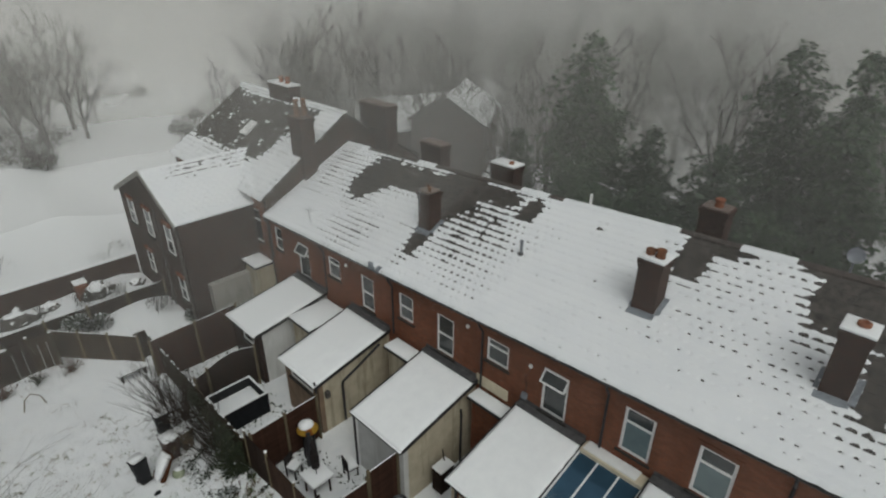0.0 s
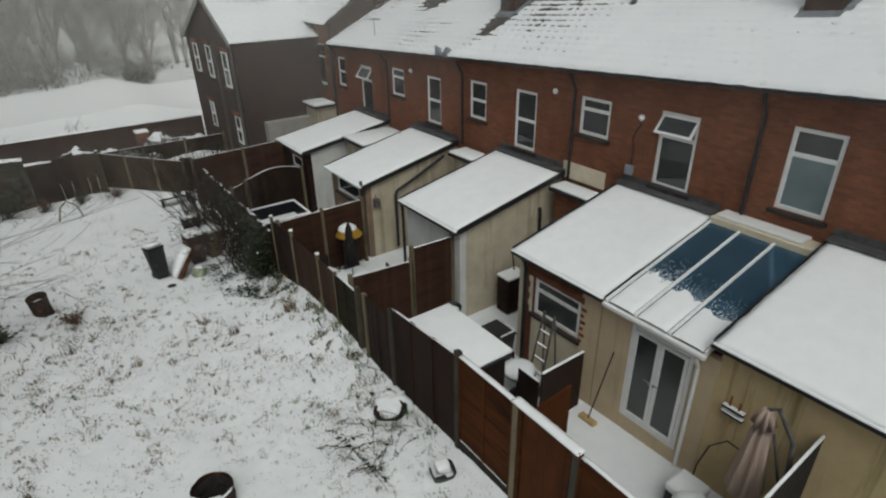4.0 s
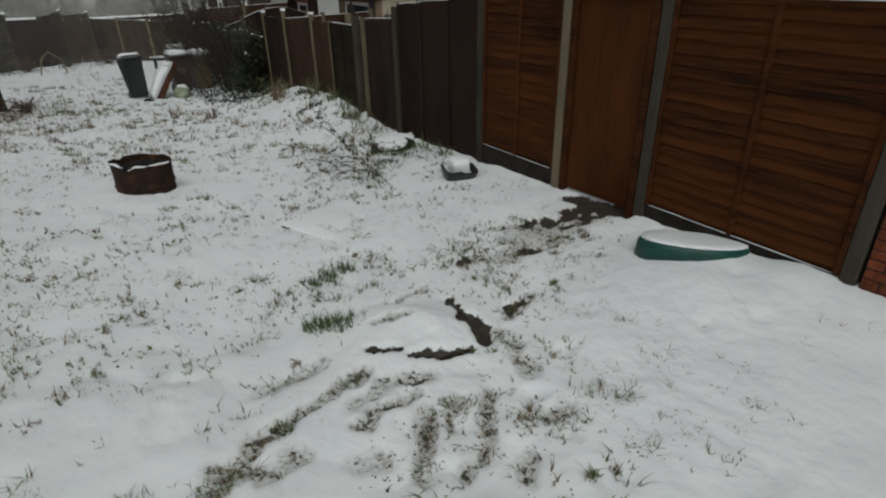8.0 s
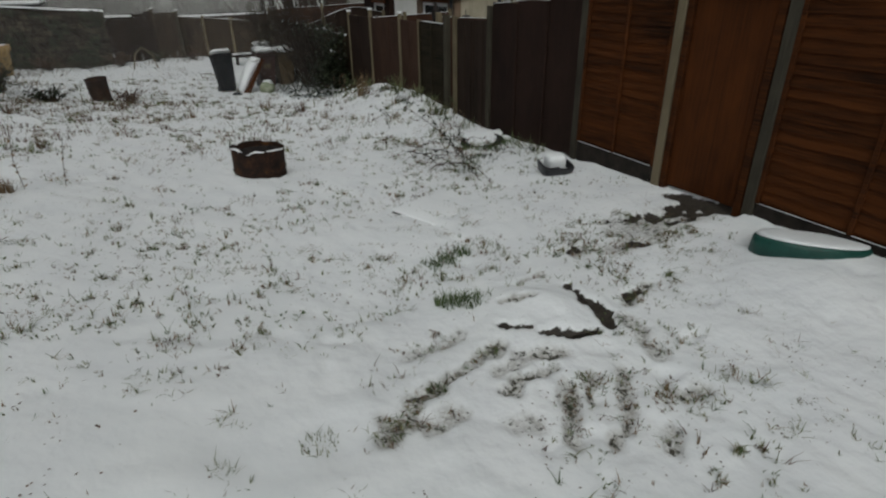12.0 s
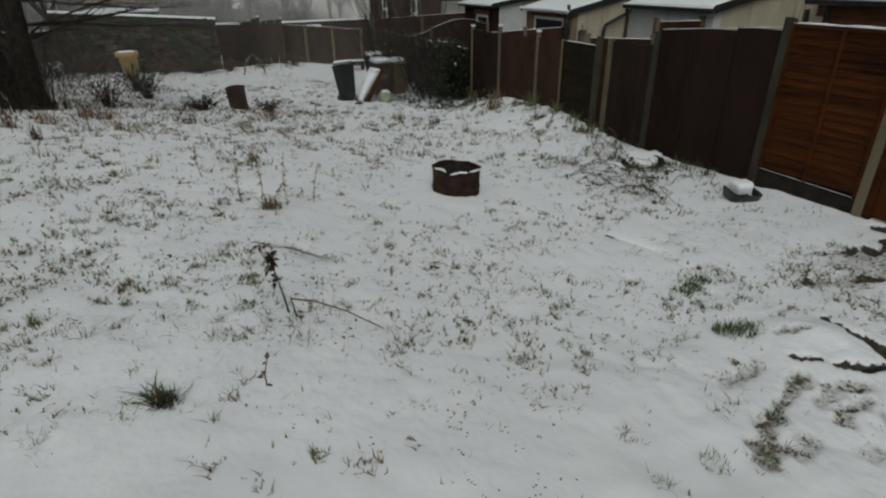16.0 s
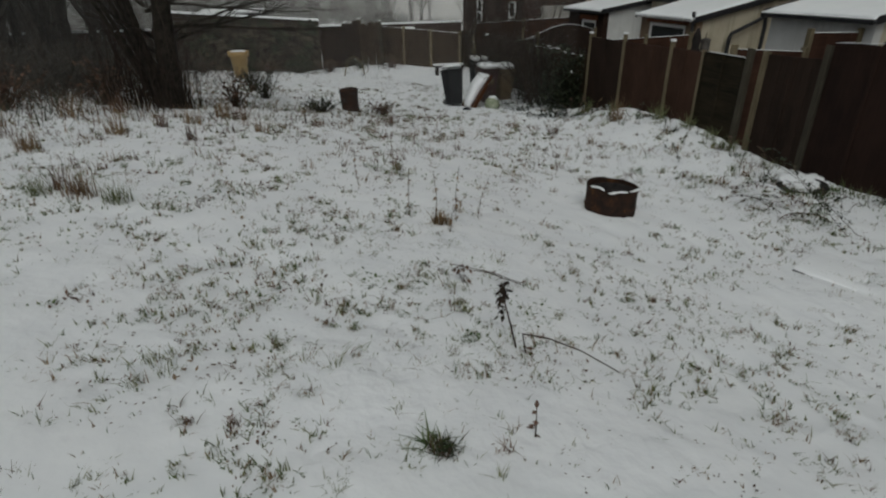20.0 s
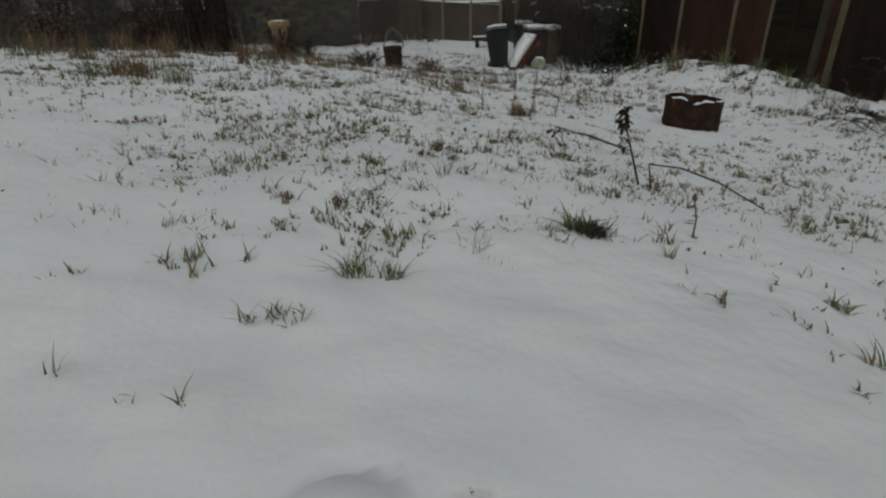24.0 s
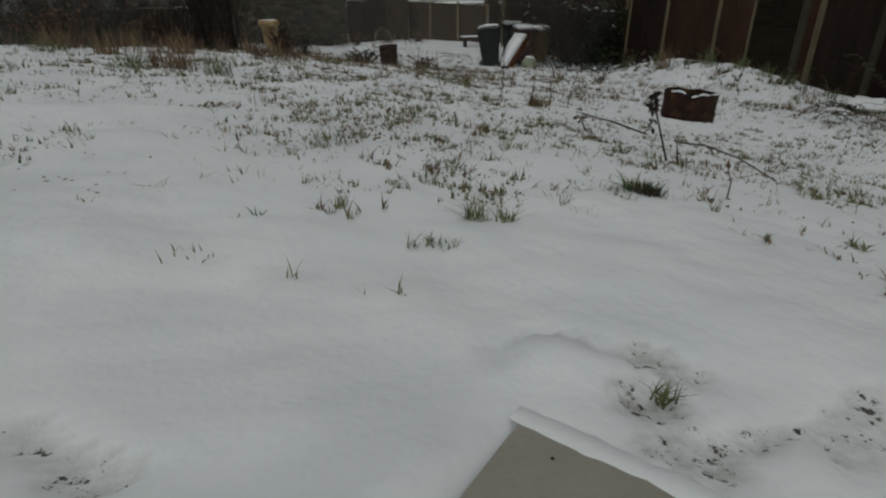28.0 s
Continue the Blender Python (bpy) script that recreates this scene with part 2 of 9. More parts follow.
def leafy(name, a, b, snow=0.0):
    """Leaves with a tone for each cluster; snow lies on the ones that face up."""
    m, t, s = nodes_of(name)
    g = t.nodes.new("ShaderNodeNewGeometry")
    c = ramp(t, g.outputs["Random Per Island"], [(0.0, a), (1.0, b)])
    if snow:
        c = mixc(t, ramp(t, g.outputs["Random Per Island"], [(1 - snow - 0.02, (0, 0, 0)), (1 - snow, (1, 1, 1))]), c, (0.72, 0.74, 0.76))
    link(t, c, s.inputs["Base Color"])
    s.inputs["Roughness"].default_value = 0.7
    return m


CONIFER = leafy("conifer_needles", (0.022, 0.044, 0.022), (0.070, 0.115, 0.058))
CONIFER_DARK = leafy("dark_conifer_needles", (0.014, 0.028, 0.015), (0.046, 0.076, 0.040))
IVY = leafy("ivy_leaves", (0.008, 0.015, 0.006), (0.034, 0.042, 0.016))
GRASS = leafy("winter_grass", (0.055, 0.075, 0.024), (0.200, 0.205, 0.090))
GRASS_DARK = leafy("dark_green_grass", (0.032, 0.062, 0.016), (0.105, 0.145, 0.045))
DEAD = leafy("dead_stalks", (0.10, 0.06, 0.03), (0.24, 0.16, 0.08))
DEAD_RED = leafy("red_brown_dead_leaves", (0.055, 0.030, 0.019), (0.145, 0.078, 0.048))
SCRUB = leafy("brown_scrub", (0.016, 0.013, 0.009), (0.045, 0.038, 0.028))
SNOWY_LEAF = leafy("snow_dusted_leaves", (0.010, 0.018, 0.009), (0.040, 0.050, 0.026), 0.22)


# ---------------------------------------------------------------- mesh helpers
def mesh_ob(name, bm, material, parent=None, label="", smooth=False):
    me = bpy.data.meshes.new(name)
    bm.normal_update()
    bm.to_mesh(me)
    bm.free()
    for mm in material if isinstance(material, (list, tuple)) else (material,):
        me.materials.append(mm)
    if smooth:
        me.polygons.foreach_set("use_smooth", [True] * len(me.polygons))
    ob = new(name, me)
    ob.parent = parent
    if label:
        ob["label"] = label
    return ob


def part(name, bm, material, parent, label="", smooth=False):
    return mesh_ob(name, bm, material, parent, label, smooth)


def thing(name, label, category, group="", kind="", at=(0, 0, 0)):
    e = new(name)
    e.location = at
    e.empty_display_size = 0.2
    return tagged(e, label, category, group, kind)


def hexa(bm, c8):
    """A solid from eight corners: four below, four above, both in the same turn."""
    v = [bm.verts.new(p) for p in c8]
    for f in ((3, 2, 1, 0), (4, 5, 6, 7), (0, 1, 5, 4), (1, 2, 6, 5), (2, 3, 7, 6), (3, 0, 4, 7)):
        bm.faces.new([v[i] for i in f])
    return v


def box(bm, x0, x1, y0, y1, z0, z1, m=None):
    p = [(x0, y0, z0), (x1, y0, z0), (x1, y1, z0), (x0, y1, z0), (x0, y0, z1), (x1, y0, z1), (x1, y1, z1), (x0, y1, z1)]
    return hexa(bm, [m @ Vector(q) for q in p] if m else p)


def soft_box(x0, x1, y0, y1, z0, z1, r=0.01, seg=1):
    bm = bmesh.new()
    box(bm, x0, x1, y0, y1, z0, z1)
    bmesh.ops.bevel(bm, geom=bm.edges[:], offset=r, segments=seg, affect="EDGES", profile=0.5)
    return bm


def boxes(*list_of):
    bm = bmesh.new()
    for b in list_of:
        box(bm, *b)
    return bm


def lathe(profile, n=24, cx=0.0, cy=0.0, bm=None, cap=True):
    """Turned solid from (radius, z) pairs, bottom to top."""
    bm = bm or bmesh.new()
    rings = [[bm.verts.new((cx + r * math.cos(2 * math.pi * i / n), cy + r * math.sin(2 * math.pi * i / n), z)) for i in range(n)] for r, z in profile]
    for a, b in zip(rings, rings[1:]):
        for i in range(n):
            bm.faces.new((a[i], a[(i + 1) % n], b[(i + 1) % n], b[i]))
    if cap:
        bm.faces.new(rings[0][::-1])
        bm.faces.new(rings[-1])
    return bm


def tube(bm, pts, radii, n=6):
    """A tapered tube along points."""
    pts = [Vector(p) for p in pts]
    rings = []
    for i, p in enumerate(pts):
        d = (pts[min(i + 1, len(pts) - 1)] - pts[max(i - 1, 0)])
        d = d.normalized() if d.length > 1e-6 else Vector((0, 0, 1))
        u = d.cross(Vector((0.3, 0.9, 0.1))).normalized()
        w = d.cross(u)
        r = radii[i] if isinstance(radii, (list, tuple)) else radii
        rings.append([bm.verts.new(p + r * (math.cos(a) * u + math.sin(a) * w)) for a in (2 * math.pi * k / n for k in range(n))])
    for a, b in zip(rings, rings[1:]):
        for k in range(n):
            bm.faces.new((a[k], a[(k + 1) % n], b[(k + 1) % n], b[k]))
    bm.faces.new(rings[0][::-1])
    bm.faces.new(rings[-1])


def holed_wall(u0, u1, z0, z1, holes, place, thick):
    """A wall from u0 to u1 and z0 to z1 with rectangular holes (ua, ub, za, zb). place(u, z, d) gives the world point d behind the face."""
    us = sorted({u0, u1, *(h[0] for h in holes), *(h[1] for h in holes)})
    zs = sorted({z0, z1, *(h[2] for h in holes), *(h[3] for h in holes)})
    def solid(i, k):
        if not (0 <= i < len(us) - 1 and 0 <= k < len(zs) - 1):
            return False
        u, z = (us[i] + us[i + 1]) / 2, (zs[k] + zs[k + 1]) / 2
        return not any(a < u < b and c < z < d for a, b, c, d in holes)
    bm = bmesh.new()
    quad = lambda *p: bm.faces.new([bm.verts.new(place(*q)) for q in p])
    for i in range(len(us) - 1):
        for k in range(len(zs) - 1):
            if not solid(i, k):
                continue
            a, b, c, d = us[i], us[i + 1], zs[k], zs[k + 1]
            quad((a, c, 0), (b, c, 0), (b, d, 0), (a, d, 0))
            quad((a, c, thick), (a, d, thick), (b, d, thick), (b, c, thick))
            if not solid(i - 1, k):
                quad((a, c, 0), (a, d, 0), (a, d, thick), (a, c, thick))
            if not solid(i + 1, k):
                quad((b, c, 0), (b, c, thick), (b, d, thick), (b, d, 0))
            if not solid(i, k - 1):
                quad((a, c, 0), (a, c, thick), (b, c, thick), (b, c, 0))
            if not solid(i, k + 1):
                quad((a, d, 0), (b, d, 0), (b, d, thick), (a, d, thick))
    bmesh.ops.remove_doubles(bm, verts=bm.verts[:], dist=1e-4)
    bmesh.ops.recalc_face_normals(bm, faces=bm.faces[:])
    return bm


def shape_of(verts, faces, name, material, parent=None, label="", smooth=False):
    me = bpy.data.meshes.new(name)
    me.from_pydata(verts, [], faces)
    for mm in material if isinstance(material, (list, tuple)) else (material,):
        me.materials.append(mm)
    if smooth:
        me.polygons.foreach_set("use_smooth", [True] * len(me.polygons))
    ob = new(name, me)
    ob.parent = parent
    if label:
        ob["label"] = label
    return ob


def rnd(a, b):
    return random.uniform(a, b)


# ---------------------------------------------------------------- the ground
def smooth(a, b, v):
    k = min(max((v - a) / (b - a), 0.0), 1.0)
    return k * k * (3 - 2 * k)


FENCE_X = 4.5
LAWN = (0.124, -0.499, -0.665, -0.094, 0.263, -0.187, 0.015, 0.143, 0.165, 0.170, -0.093, 0.175)


def lawn(x, y):
    """Height of the rough plot: a low bank on its west side that falls away northwards."""
    u, v = max(min(x, 6.0), -9.0) / 5, (max(min(y, 28.0), -2.0) - 10) / 10
    s = math.tanh((x + 1.0) / 1.5)
    k = LAWN
    bank = 0.36 * math.exp(-((x - 4.5) / 1.15) ** 2) * smooth(8.0, 11.4, y) * (1 - smooth(12.4, 16.0, y)) + 0.09 * math.exp(-((x - 4.5) / 0.35) ** 2) * smooth(2.3, 1.9, y)      # snow banked over weeds along the fence
    dip = 0.17 * math.exp(-((x + 1.4) / 1.5) ** 2 - ((y - 17.2) / 1.6) ** 2)
    return (bank - dip + k[0] + k[1] * u + k[2] * v + k[3] * u * v + k[4] * u * u + k[5] * v * v + k[6] * u * u * v + k[7] * u * v * v
            + k[8] * u ** 3 + k[9] * v ** 3 + k[10] * s + k[11] * s * v)


def yard(y):
    return -0.40 - 0.03 * (min(y, 30) - 5)


def ground_z(x, y):
    z = lawn(x, y)
    z += smooth(FENCE_X + 0.04, FENCE_X + 0.16, x) * (yard(y) - z) if -8 < y < 24.5 else smooth(FENCE_X, FENCE_X + 6, x) * (yard(y) - z)
    far = max(y - 28.5, 0.0)
    z -= 0.035 * min(far, 60) + 0.06 * max(far - 60, 0) - 0.03 * max(far - 110, 0)
    west = max(-9 - x, 0.0)
    z -= 0.03 * min(west, 60)
    east = max(x - 22, 0.0)
    z -= 0.05 * min(east, 60)
    return z


def lines(*spans):
    out = []
    for a, b, step in spans:
        n = max(1, round((b - a) / step))
        out += [a + (b - a) * i / n for i in range(n)]
    return out + [spans[-1][1]]


def snow_ground():
    """Thin snow over rough turf: white, with specks of grass and soil, trodden grey prints and a few bare patches."""
    m, t, s = nodes_of("thin_snow_on_turf")
    def layer(name):
        a = t.nodes.new("ShaderNodeAttribute")
        a.attribute_name = name
        return a.outputs["Fac"]
    thin, trod, bare = layer("thin"), layer("trod"), layer("bare")
    mid, fine, tiny, grit = noise_of(t, 1.6, 4), noise_of(t, 15.0, 4, 0.62), noise_of(t, 42.0, 3, 0.6), noise_of(t, 26.0, 5, 0.75)
    f = mathn(t, "ADD", mathn(t, "MULTIPLY", mid, 0.26), mathn(t, "MULTIPLY", thin, 0.17))
    f = mathn(t, "ADD", f, mathn(t, "ADD", mathn(t, "MULTIPLY", fine, 0.70), mathn(t, "MULTIPLY", tiny, 0.22)))
    show = ramp(t, f, [(0.80, (0, 0, 0)), (0.885, (0.6, 0.6, 0.6)), (0.96, (0.95, 0.95, 0.95))])
    hue = noise_of(t, 3.5, 4)
    turf = ramp(t, hue, [(0.34, (0.045, 0.055, 0.026)), (0.52, (0.085, 0.09, 0.048)), (0.64, (0.075, 0.066, 0.040)), (0.74, (0.050, 0.040, 0.03))])
    soil = ramp(t, tiny, [(0.3, (0.013, 0.010, 0.007)), (0.7, (0.046, 0.034, 0.024))])
    white = ramp(t, noise_of(t, 2.2, 5), [(0.3, (0.765, 0.78, 0.80)), (0.7, (0.84, 0.85, 0.86))])
    c = mixc(t, show, white, turf)
    grey = ramp(t, noise_of(t, 20.0, 4, 0.7), [(0.36, (0.23, 0.21, 0.175)), (0.60, (0.60, 0.595, 0.58))])
    c = mixc(t, mathn(t, "MULTIPLY", trod, 0.85, True), c, grey)
    fleck = mathn(t, "ADD", grit, mathn(t, "MULTIPLY", trod, 0.135))
    c = mixc(t, mathn(t, "MULTIPLY", ramp(t, fleck, [(0.645, (0, 0, 0)), (0.69, (1, 1, 1))]), ramp(t, trod, [(0.15, (0, 0, 0)), (0.35, (1, 1, 1))])), c, mixc(t, 0.25, soil, turf))
    open_soil = mathn(t, "ADD", bare, mathn(t, "MULTIPLY", mathn(t, "SUBTRACT", noise_of(t, 17.0, 4, 0.65), 0.5), 1.6))
    c = mixc(t, ramp(t, open_soil, [(0.44, (0, 0, 0)), (0.54, (1, 1, 1))]), c, soil)
    link(t, c, s.inputs["Base Color"])
    s.inputs["Roughness"].default_value = 0.7
    rough = ramp(t, mathn(t, "ADD", thin, trod), [(0.0, (0.24, 0.24, 0.24)), (0.25, (0.5, 0.5, 0.5)), (0.9, (1, 1, 1))])
    lumps = mathn(t, "MULTIPLY", mathn(t, "ADD", mathn(t, "MULTIPLY", fine, -0.5), mathn(t, "MULTIPLY", noise_of(t, 13.0, 2, 0.4), 0.9)), rough)
    bump(t, s, mathn(t, "ADD", lumps, mathn(t, "MULTIPLY", noise_of(t, 4.0, 4, 0.5), 0.5)), 0.4, 0.045)
    return m


THIN_SNOW = snow_ground()
# boot prints and slides in the snow: from x, y to x, y, width, strength
PRINTS = [(0.20, 2.38, 0.44, 2.56, 0.15, 0.75), (0.42, 2.57, 0.64, 2.68, 0.12, 0.8), (0.62, 2.68, 0.93, 2.78, 0.08, 1.0), (0.93, 2.79, 1.20, 2.88, 0.11, 0.75), (0.60, 3.02, 1.00, 3.09, 0.12, 0.55),
          (1.02, 2.63, 1.27, 2.70, 0.11, 0.7), (0.99, 2.46, 1.13, 2.53, 0.10, 1.0), (1.19, 2.52, 1.36, 2.54, 0.09, 1.0), (1.26, 2.76, 1.53, 2.63, 0.12, 0.85), (1.10, 2.02, 1.36, 2.38, 0.10, 0.8),
          (1.42, 2.24, 1.58, 2.40, 0.09, 0.75), (1.44, 1.94, 1.77, 2.36, 0.10, 0.9), (2.40, 2.96, 2.74, 3.07, 0.09, 0.95), (2.24, 2.80, 2.10, 2.36, 0.14, 0.7), (0.26, 2.50, 0.40, 2.43, 0.12, 0.7),
          (0.43, 2.36, 0.62, 2.41, 0.12, 0.7), (1.88, 3.57, 2.13, 3.62, 0.06, 0.9), (1.50, 3.35, 1.76, 3.28, 0.06, 0.9), (1.92, 2.02, 2.05, 1.98, 0.12, 0.8), (1.55, 1.76, 1.62, 1.82, 0.12, 0.9),
          (1.30, 1.90, 1.36, 1.95, 0.10, 0.8), (0.84, 2.22, 0.97, 2.18, 0.14, 0.6), (2.60, 3.84, 2.82, 3.82, 0.09, 0.9), (3.05, 3.70, 3.32, 3.62, 0.13, 0.9), (3.3, 4.23, 3.75, 4.02, 0.10, 0.9),
          (-3.60, 2.36, -3.56, 2.28, 0.09, 0.55), (-3.72, 2.24, -3.64, 2.18, 0.10, 0.7), (-3.74, 2.12, -3.66, 2.04, 0.11, 0.55), (-3.60, 2.08, -3.14, 2.13, 0.05, 0.45), (-3.38, 2.04, -3.18, 2.09, 0.13, 0.5),
          (3.4, 3.95, 4.1, 3.9, 0.5, 0.62), (2.9, 3.75, 3.5, 3.7, 0.22, 0.55), (-4.84, 2.38, -4.68, 2.22, 0.06, 0.5), (-5.6, 3.0, -5.3, 2.85, 0.06, 0.3)]
# patches of open soil, and a dark strip along the gate's foot: the same
SOIL = [(2.17, 3.40, 2.11, 3.10, 0.07, 0.8), (2.11, 3.08, 2.17, 2.93, 0.13, 1.1), (2.16, 2.95, 2.07, 2.79, 0.13, 1.1), (1.55, 2.88, 1.72, 2.79, 0.10, 1.0), (1.72, 2.79, 1.92, 2.76, 0.08, 0.85),
        (1.31, 3.07, 1.48, 2.98, 0.055, 1.0), (3.75, 4.00, 4.12, 3.96, 0.10, 0.85), (4.38, 4.30, 4.46, 3.62, 0.20, 1.3), (4.08, 4.05, 4.32, 3.95, 0.13, 0.95), (3.66, 4.16, 3.85, 4.07, 0.10, 0.8), (3.22, 3.74, 3.34, 3.63, 0.10, 0.9), (2.47, 3.03, 2.64, 3.04, 0.09, 0.9), (2.60, 3.88, 2.75, 3.89, 0.06, 0.85), (4.12, 3.86, 4.3, 3.78, 0.12, 0.9), (3.36, 4.22, 3.72, 4.06, 0.06, 0.8), (3.14, 3.68, 3.20, 3.66, 0.12, 0.95), (3.85, 3.85, 4.05, 3.75, 0.10, 0.8)]


def along(x, y, ax, ay, bx, by, width):
    """1 on a strip from a to b, falling off softly at its edge."""
    if not (min(ax, bx) - 0.3 < x < max(ax, bx) + 0.3 and min(ay, by) - 0.3 < y < max(ay, by) + 0.3):
        return 0.0
    dx, dy = bx - ax, by - ay
    k = min(max(((x - ax) * dx + (y - ay) * dy) / (dx * dx + dy * dy), 0.0), 1.0)
    return math.exp(-(math.hypot(x - ax - k * dx, y - ay - k * dy) / (0.5 * width)) ** 4)


def marks(x, y, strips):
    """Strength of the strips at a place, with ragged edges and gaps."""
    if not (-5.9 < x < 4.6 and 1.3 < y < 4.7):
        return 0.0
    px, py = x + 0.05 * noise.noise((x * 7, y * 7, 1.0)) + 0.02 * noise.noise((x * 17, y * 17, 5.0)), y + 0.05 * noise.noise((x * 7, y * 7, 9.0)) + 0.02 * noise.noise((x * 17, y * 17, 3.0))
    v = max(st[5] * along(px, py, *st[:5]) for st in strips)
    return v * (1.2 + 0.6 * noise.noise((x * 6, y * 6, 15.0)))


def thin_here(x, y):
    """How much the turf shows: 0 deep snow, 1 bare."""
    v = 0.25
    v += 0.55 * math.exp(-((x + 2.6) ** 2 / 3.0 + (y - 5.0) ** 2 / 4.5))          # rough grass on the bank
    v += 0.28 * math.exp(-((x - 0.2) ** 2 / 9 + (y - 10.5) ** 2 / 8))
    v += 0.40 * smooth(12.0, 17.0, y) * (1 - smooth(24, 30, y)) * (0.45 + 0.55 * smooth(1.5, -2.5, x)) * smooth(6.5, 4.2, x)
    v += 0.35 * smooth(1.6, 0.2, FENCE_X - x) * smooth(4.4, 6.5, y) * (1 - smooth(4.5, 4.6, x))   # weeds along the fence
    v += 0.30 * math.exp(-((x - 1.6) ** 2 / 2.5 + (y - 3.17) ** 2 / 2.0))
    v += 0.5 * smooth(-4.2, -6.5, x) * smooth(4.5, 8.0, y)
    v -= 0.45 * math.exp(-((x - 0.6) ** 2 / 1.6 + (y - 7.2) ** 2 / 2.4))
    v -= 0.35 * math.exp(-((x + 0.9) ** 2 / 2.2 + (y - 2.3) ** 2 / 3.0))
    v -= 0.5 * math.exp(-((x + 4.3) ** 2 / 2.4 + (y - 2.2) ** 2 / 1.6))
    v -= 0.40 * math.exp(-((x + 4.7) ** 2 / 2.6 + (y - 3.1) ** 2 / 1.4))
    v += 0.34 * math.exp(-((x - 3.4) ** 2 / 0.6 + (y - 2.65) ** 2 / 0.4)) + 0.26 * math.exp(-((x - 2.4) ** 2 / 1.0 + (y - 1.8) ** 2 / 0.4))
    if x > FENCE_X:
        v = -0.4 if y < 9.8 else 0.45 if y < 14.7 else 0.62
    if y > 30 or x < -12:
        v = -0.3
    return v


def build_ground():
    xs = lines((-900, -120, 60), (-120, -30, 9), (-30, -9, 0.8), (-9, -5, 0.058), (-5, -3, 0.045), (-3, 0, 0.058), (0, 2.9, 0.03), (2.9, 4.44, 0.05), (4.44, 4.74, 0.05), (4.74, 11, 0.45), (11, 30, 2.0), (30, 120, 9), (120, 900, 60))
    ys = lines((-500, -60, 50), (-60, -6, 5), (-6, 0.4, 0.4), (0.4, 1.7, 0.058), (1.7, 3.7, 0.03), (3.7, 13, 0.058), (13, 30, 0.14), (30, 60, 1.0), (60, 160, 8), (160, 1200, 60))
    verts, thin, trod, bare = [], [], [], []
    for y in ys:
        for x in xs:
            z = ground_z(x, y)
            if -9 <= x <= 4.5 and 0 <= y <= 30:
                z += 0.05 * noise.noise((x * 0.9, y * 0.9, 3.0)) + 0.022 * noise.noise((x * 3.1, y * 3.1, 7.0)) + 0.010 * noise.noise((x * 8, y * 8, 1.0))
                z -= 0.07 * max(0.0, noise.noise((x * 5.2, y * 5.2, 20.0)) - 0.30) * smooth(-0.05, 0.25, thin_here(x, y))
                z -= 0.035 * marks(x, y, PRINTS) + 0.05 * marks(x, y, SOIL)
                z += 0.06 * math.exp(-(math.hypot(x - 1.85, y - 3.12) / 0.22) ** 2)
                z += 0.10 * math.exp(-(((x - 3.9) / 0.6) ** 2 + ((y - 2.3) / 0.8) ** 2))      # drift by the tub
                d = abs(math.hypot((x + 3.81) / 1.0, (y - 2.41) / 0.75) - 0.12)
                if y > 2.38:
                    z -= 0.030 * math.exp(-(d / 0.025) ** 2)
                z += 0.035 * math.exp(-(((x + 3.82) / 0.10) ** 2 + ((y - 2.40) / 0.09) ** 2))
                bu, bv = 0.629 * (x + 3.98) - 0.777 * (y - 2.19), 0.777 * (x + 3.98) + 0.629 * (y - 2.19)
                if -0.03 < bu < 0.68 and -0.68 < bv < 0.03:
                    z = min(z, ground_z(-4.0, 2.05) - 0.03)
            elif not (-9 <= x <= 24 and -10 <= y <= 34):
                z += 0.25 * noise.noise((x * 0.07, y * 0.07, 2.0)) + 0.6 * noise.noise((x * 0.018, y * 0.018, 5.0))
            verts.append((x, y, z))
            thin.append(thin_here(x, y))
            trod.append(marks(x, y, PRINTS))
            bare.append(marks(x, y, SOIL))
    w = len(xs)
    faces = [(j * w + i, j * w + i + 1, (j + 1) * w + i + 1, (j + 1) * w + i) for j in range(len(ys) - 1) for i in range(w - 1)]
    ob = shape_of(verts, faces, "ground", THIN_SNOW, smooth=True)
    for name, values in (("thin", thin), ("trod", trod), ("bare", bare)):
        ob.data.attributes.new(name, "FLOAT", "POINT").data.foreach_set("value", values)
    tagged(ob, "thin white snow over rough sloping turf and field", "ground", kind="structure")


build_ground()

# ---------------------------------------------------------------- the terrace, which runs down the hill
WALL_X, EAVE_X, RIDGE_X, BACK_X = 11.05, 10.82, 16.1, 21.4
EAVE_Z, RIDGE_Z = 5.83, 8.38


def S(y):
    return -0.048 * (y - 5)


def on_roof(y, s, lift=0.0):
    """A point s of the way from eave to ridge on the yard side."""
    up = Vector((-(RIDGE_Z - EAVE_Z), 0, RIDGE_X - EAVE_X)).normalized()
    p = Vector((EAVE_X + (RIDGE_X - EAVE_X) * s, y, EAVE_Z + (RIDGE_Z - EAVE_Z) * s + S(y)))
    return p + up * lift


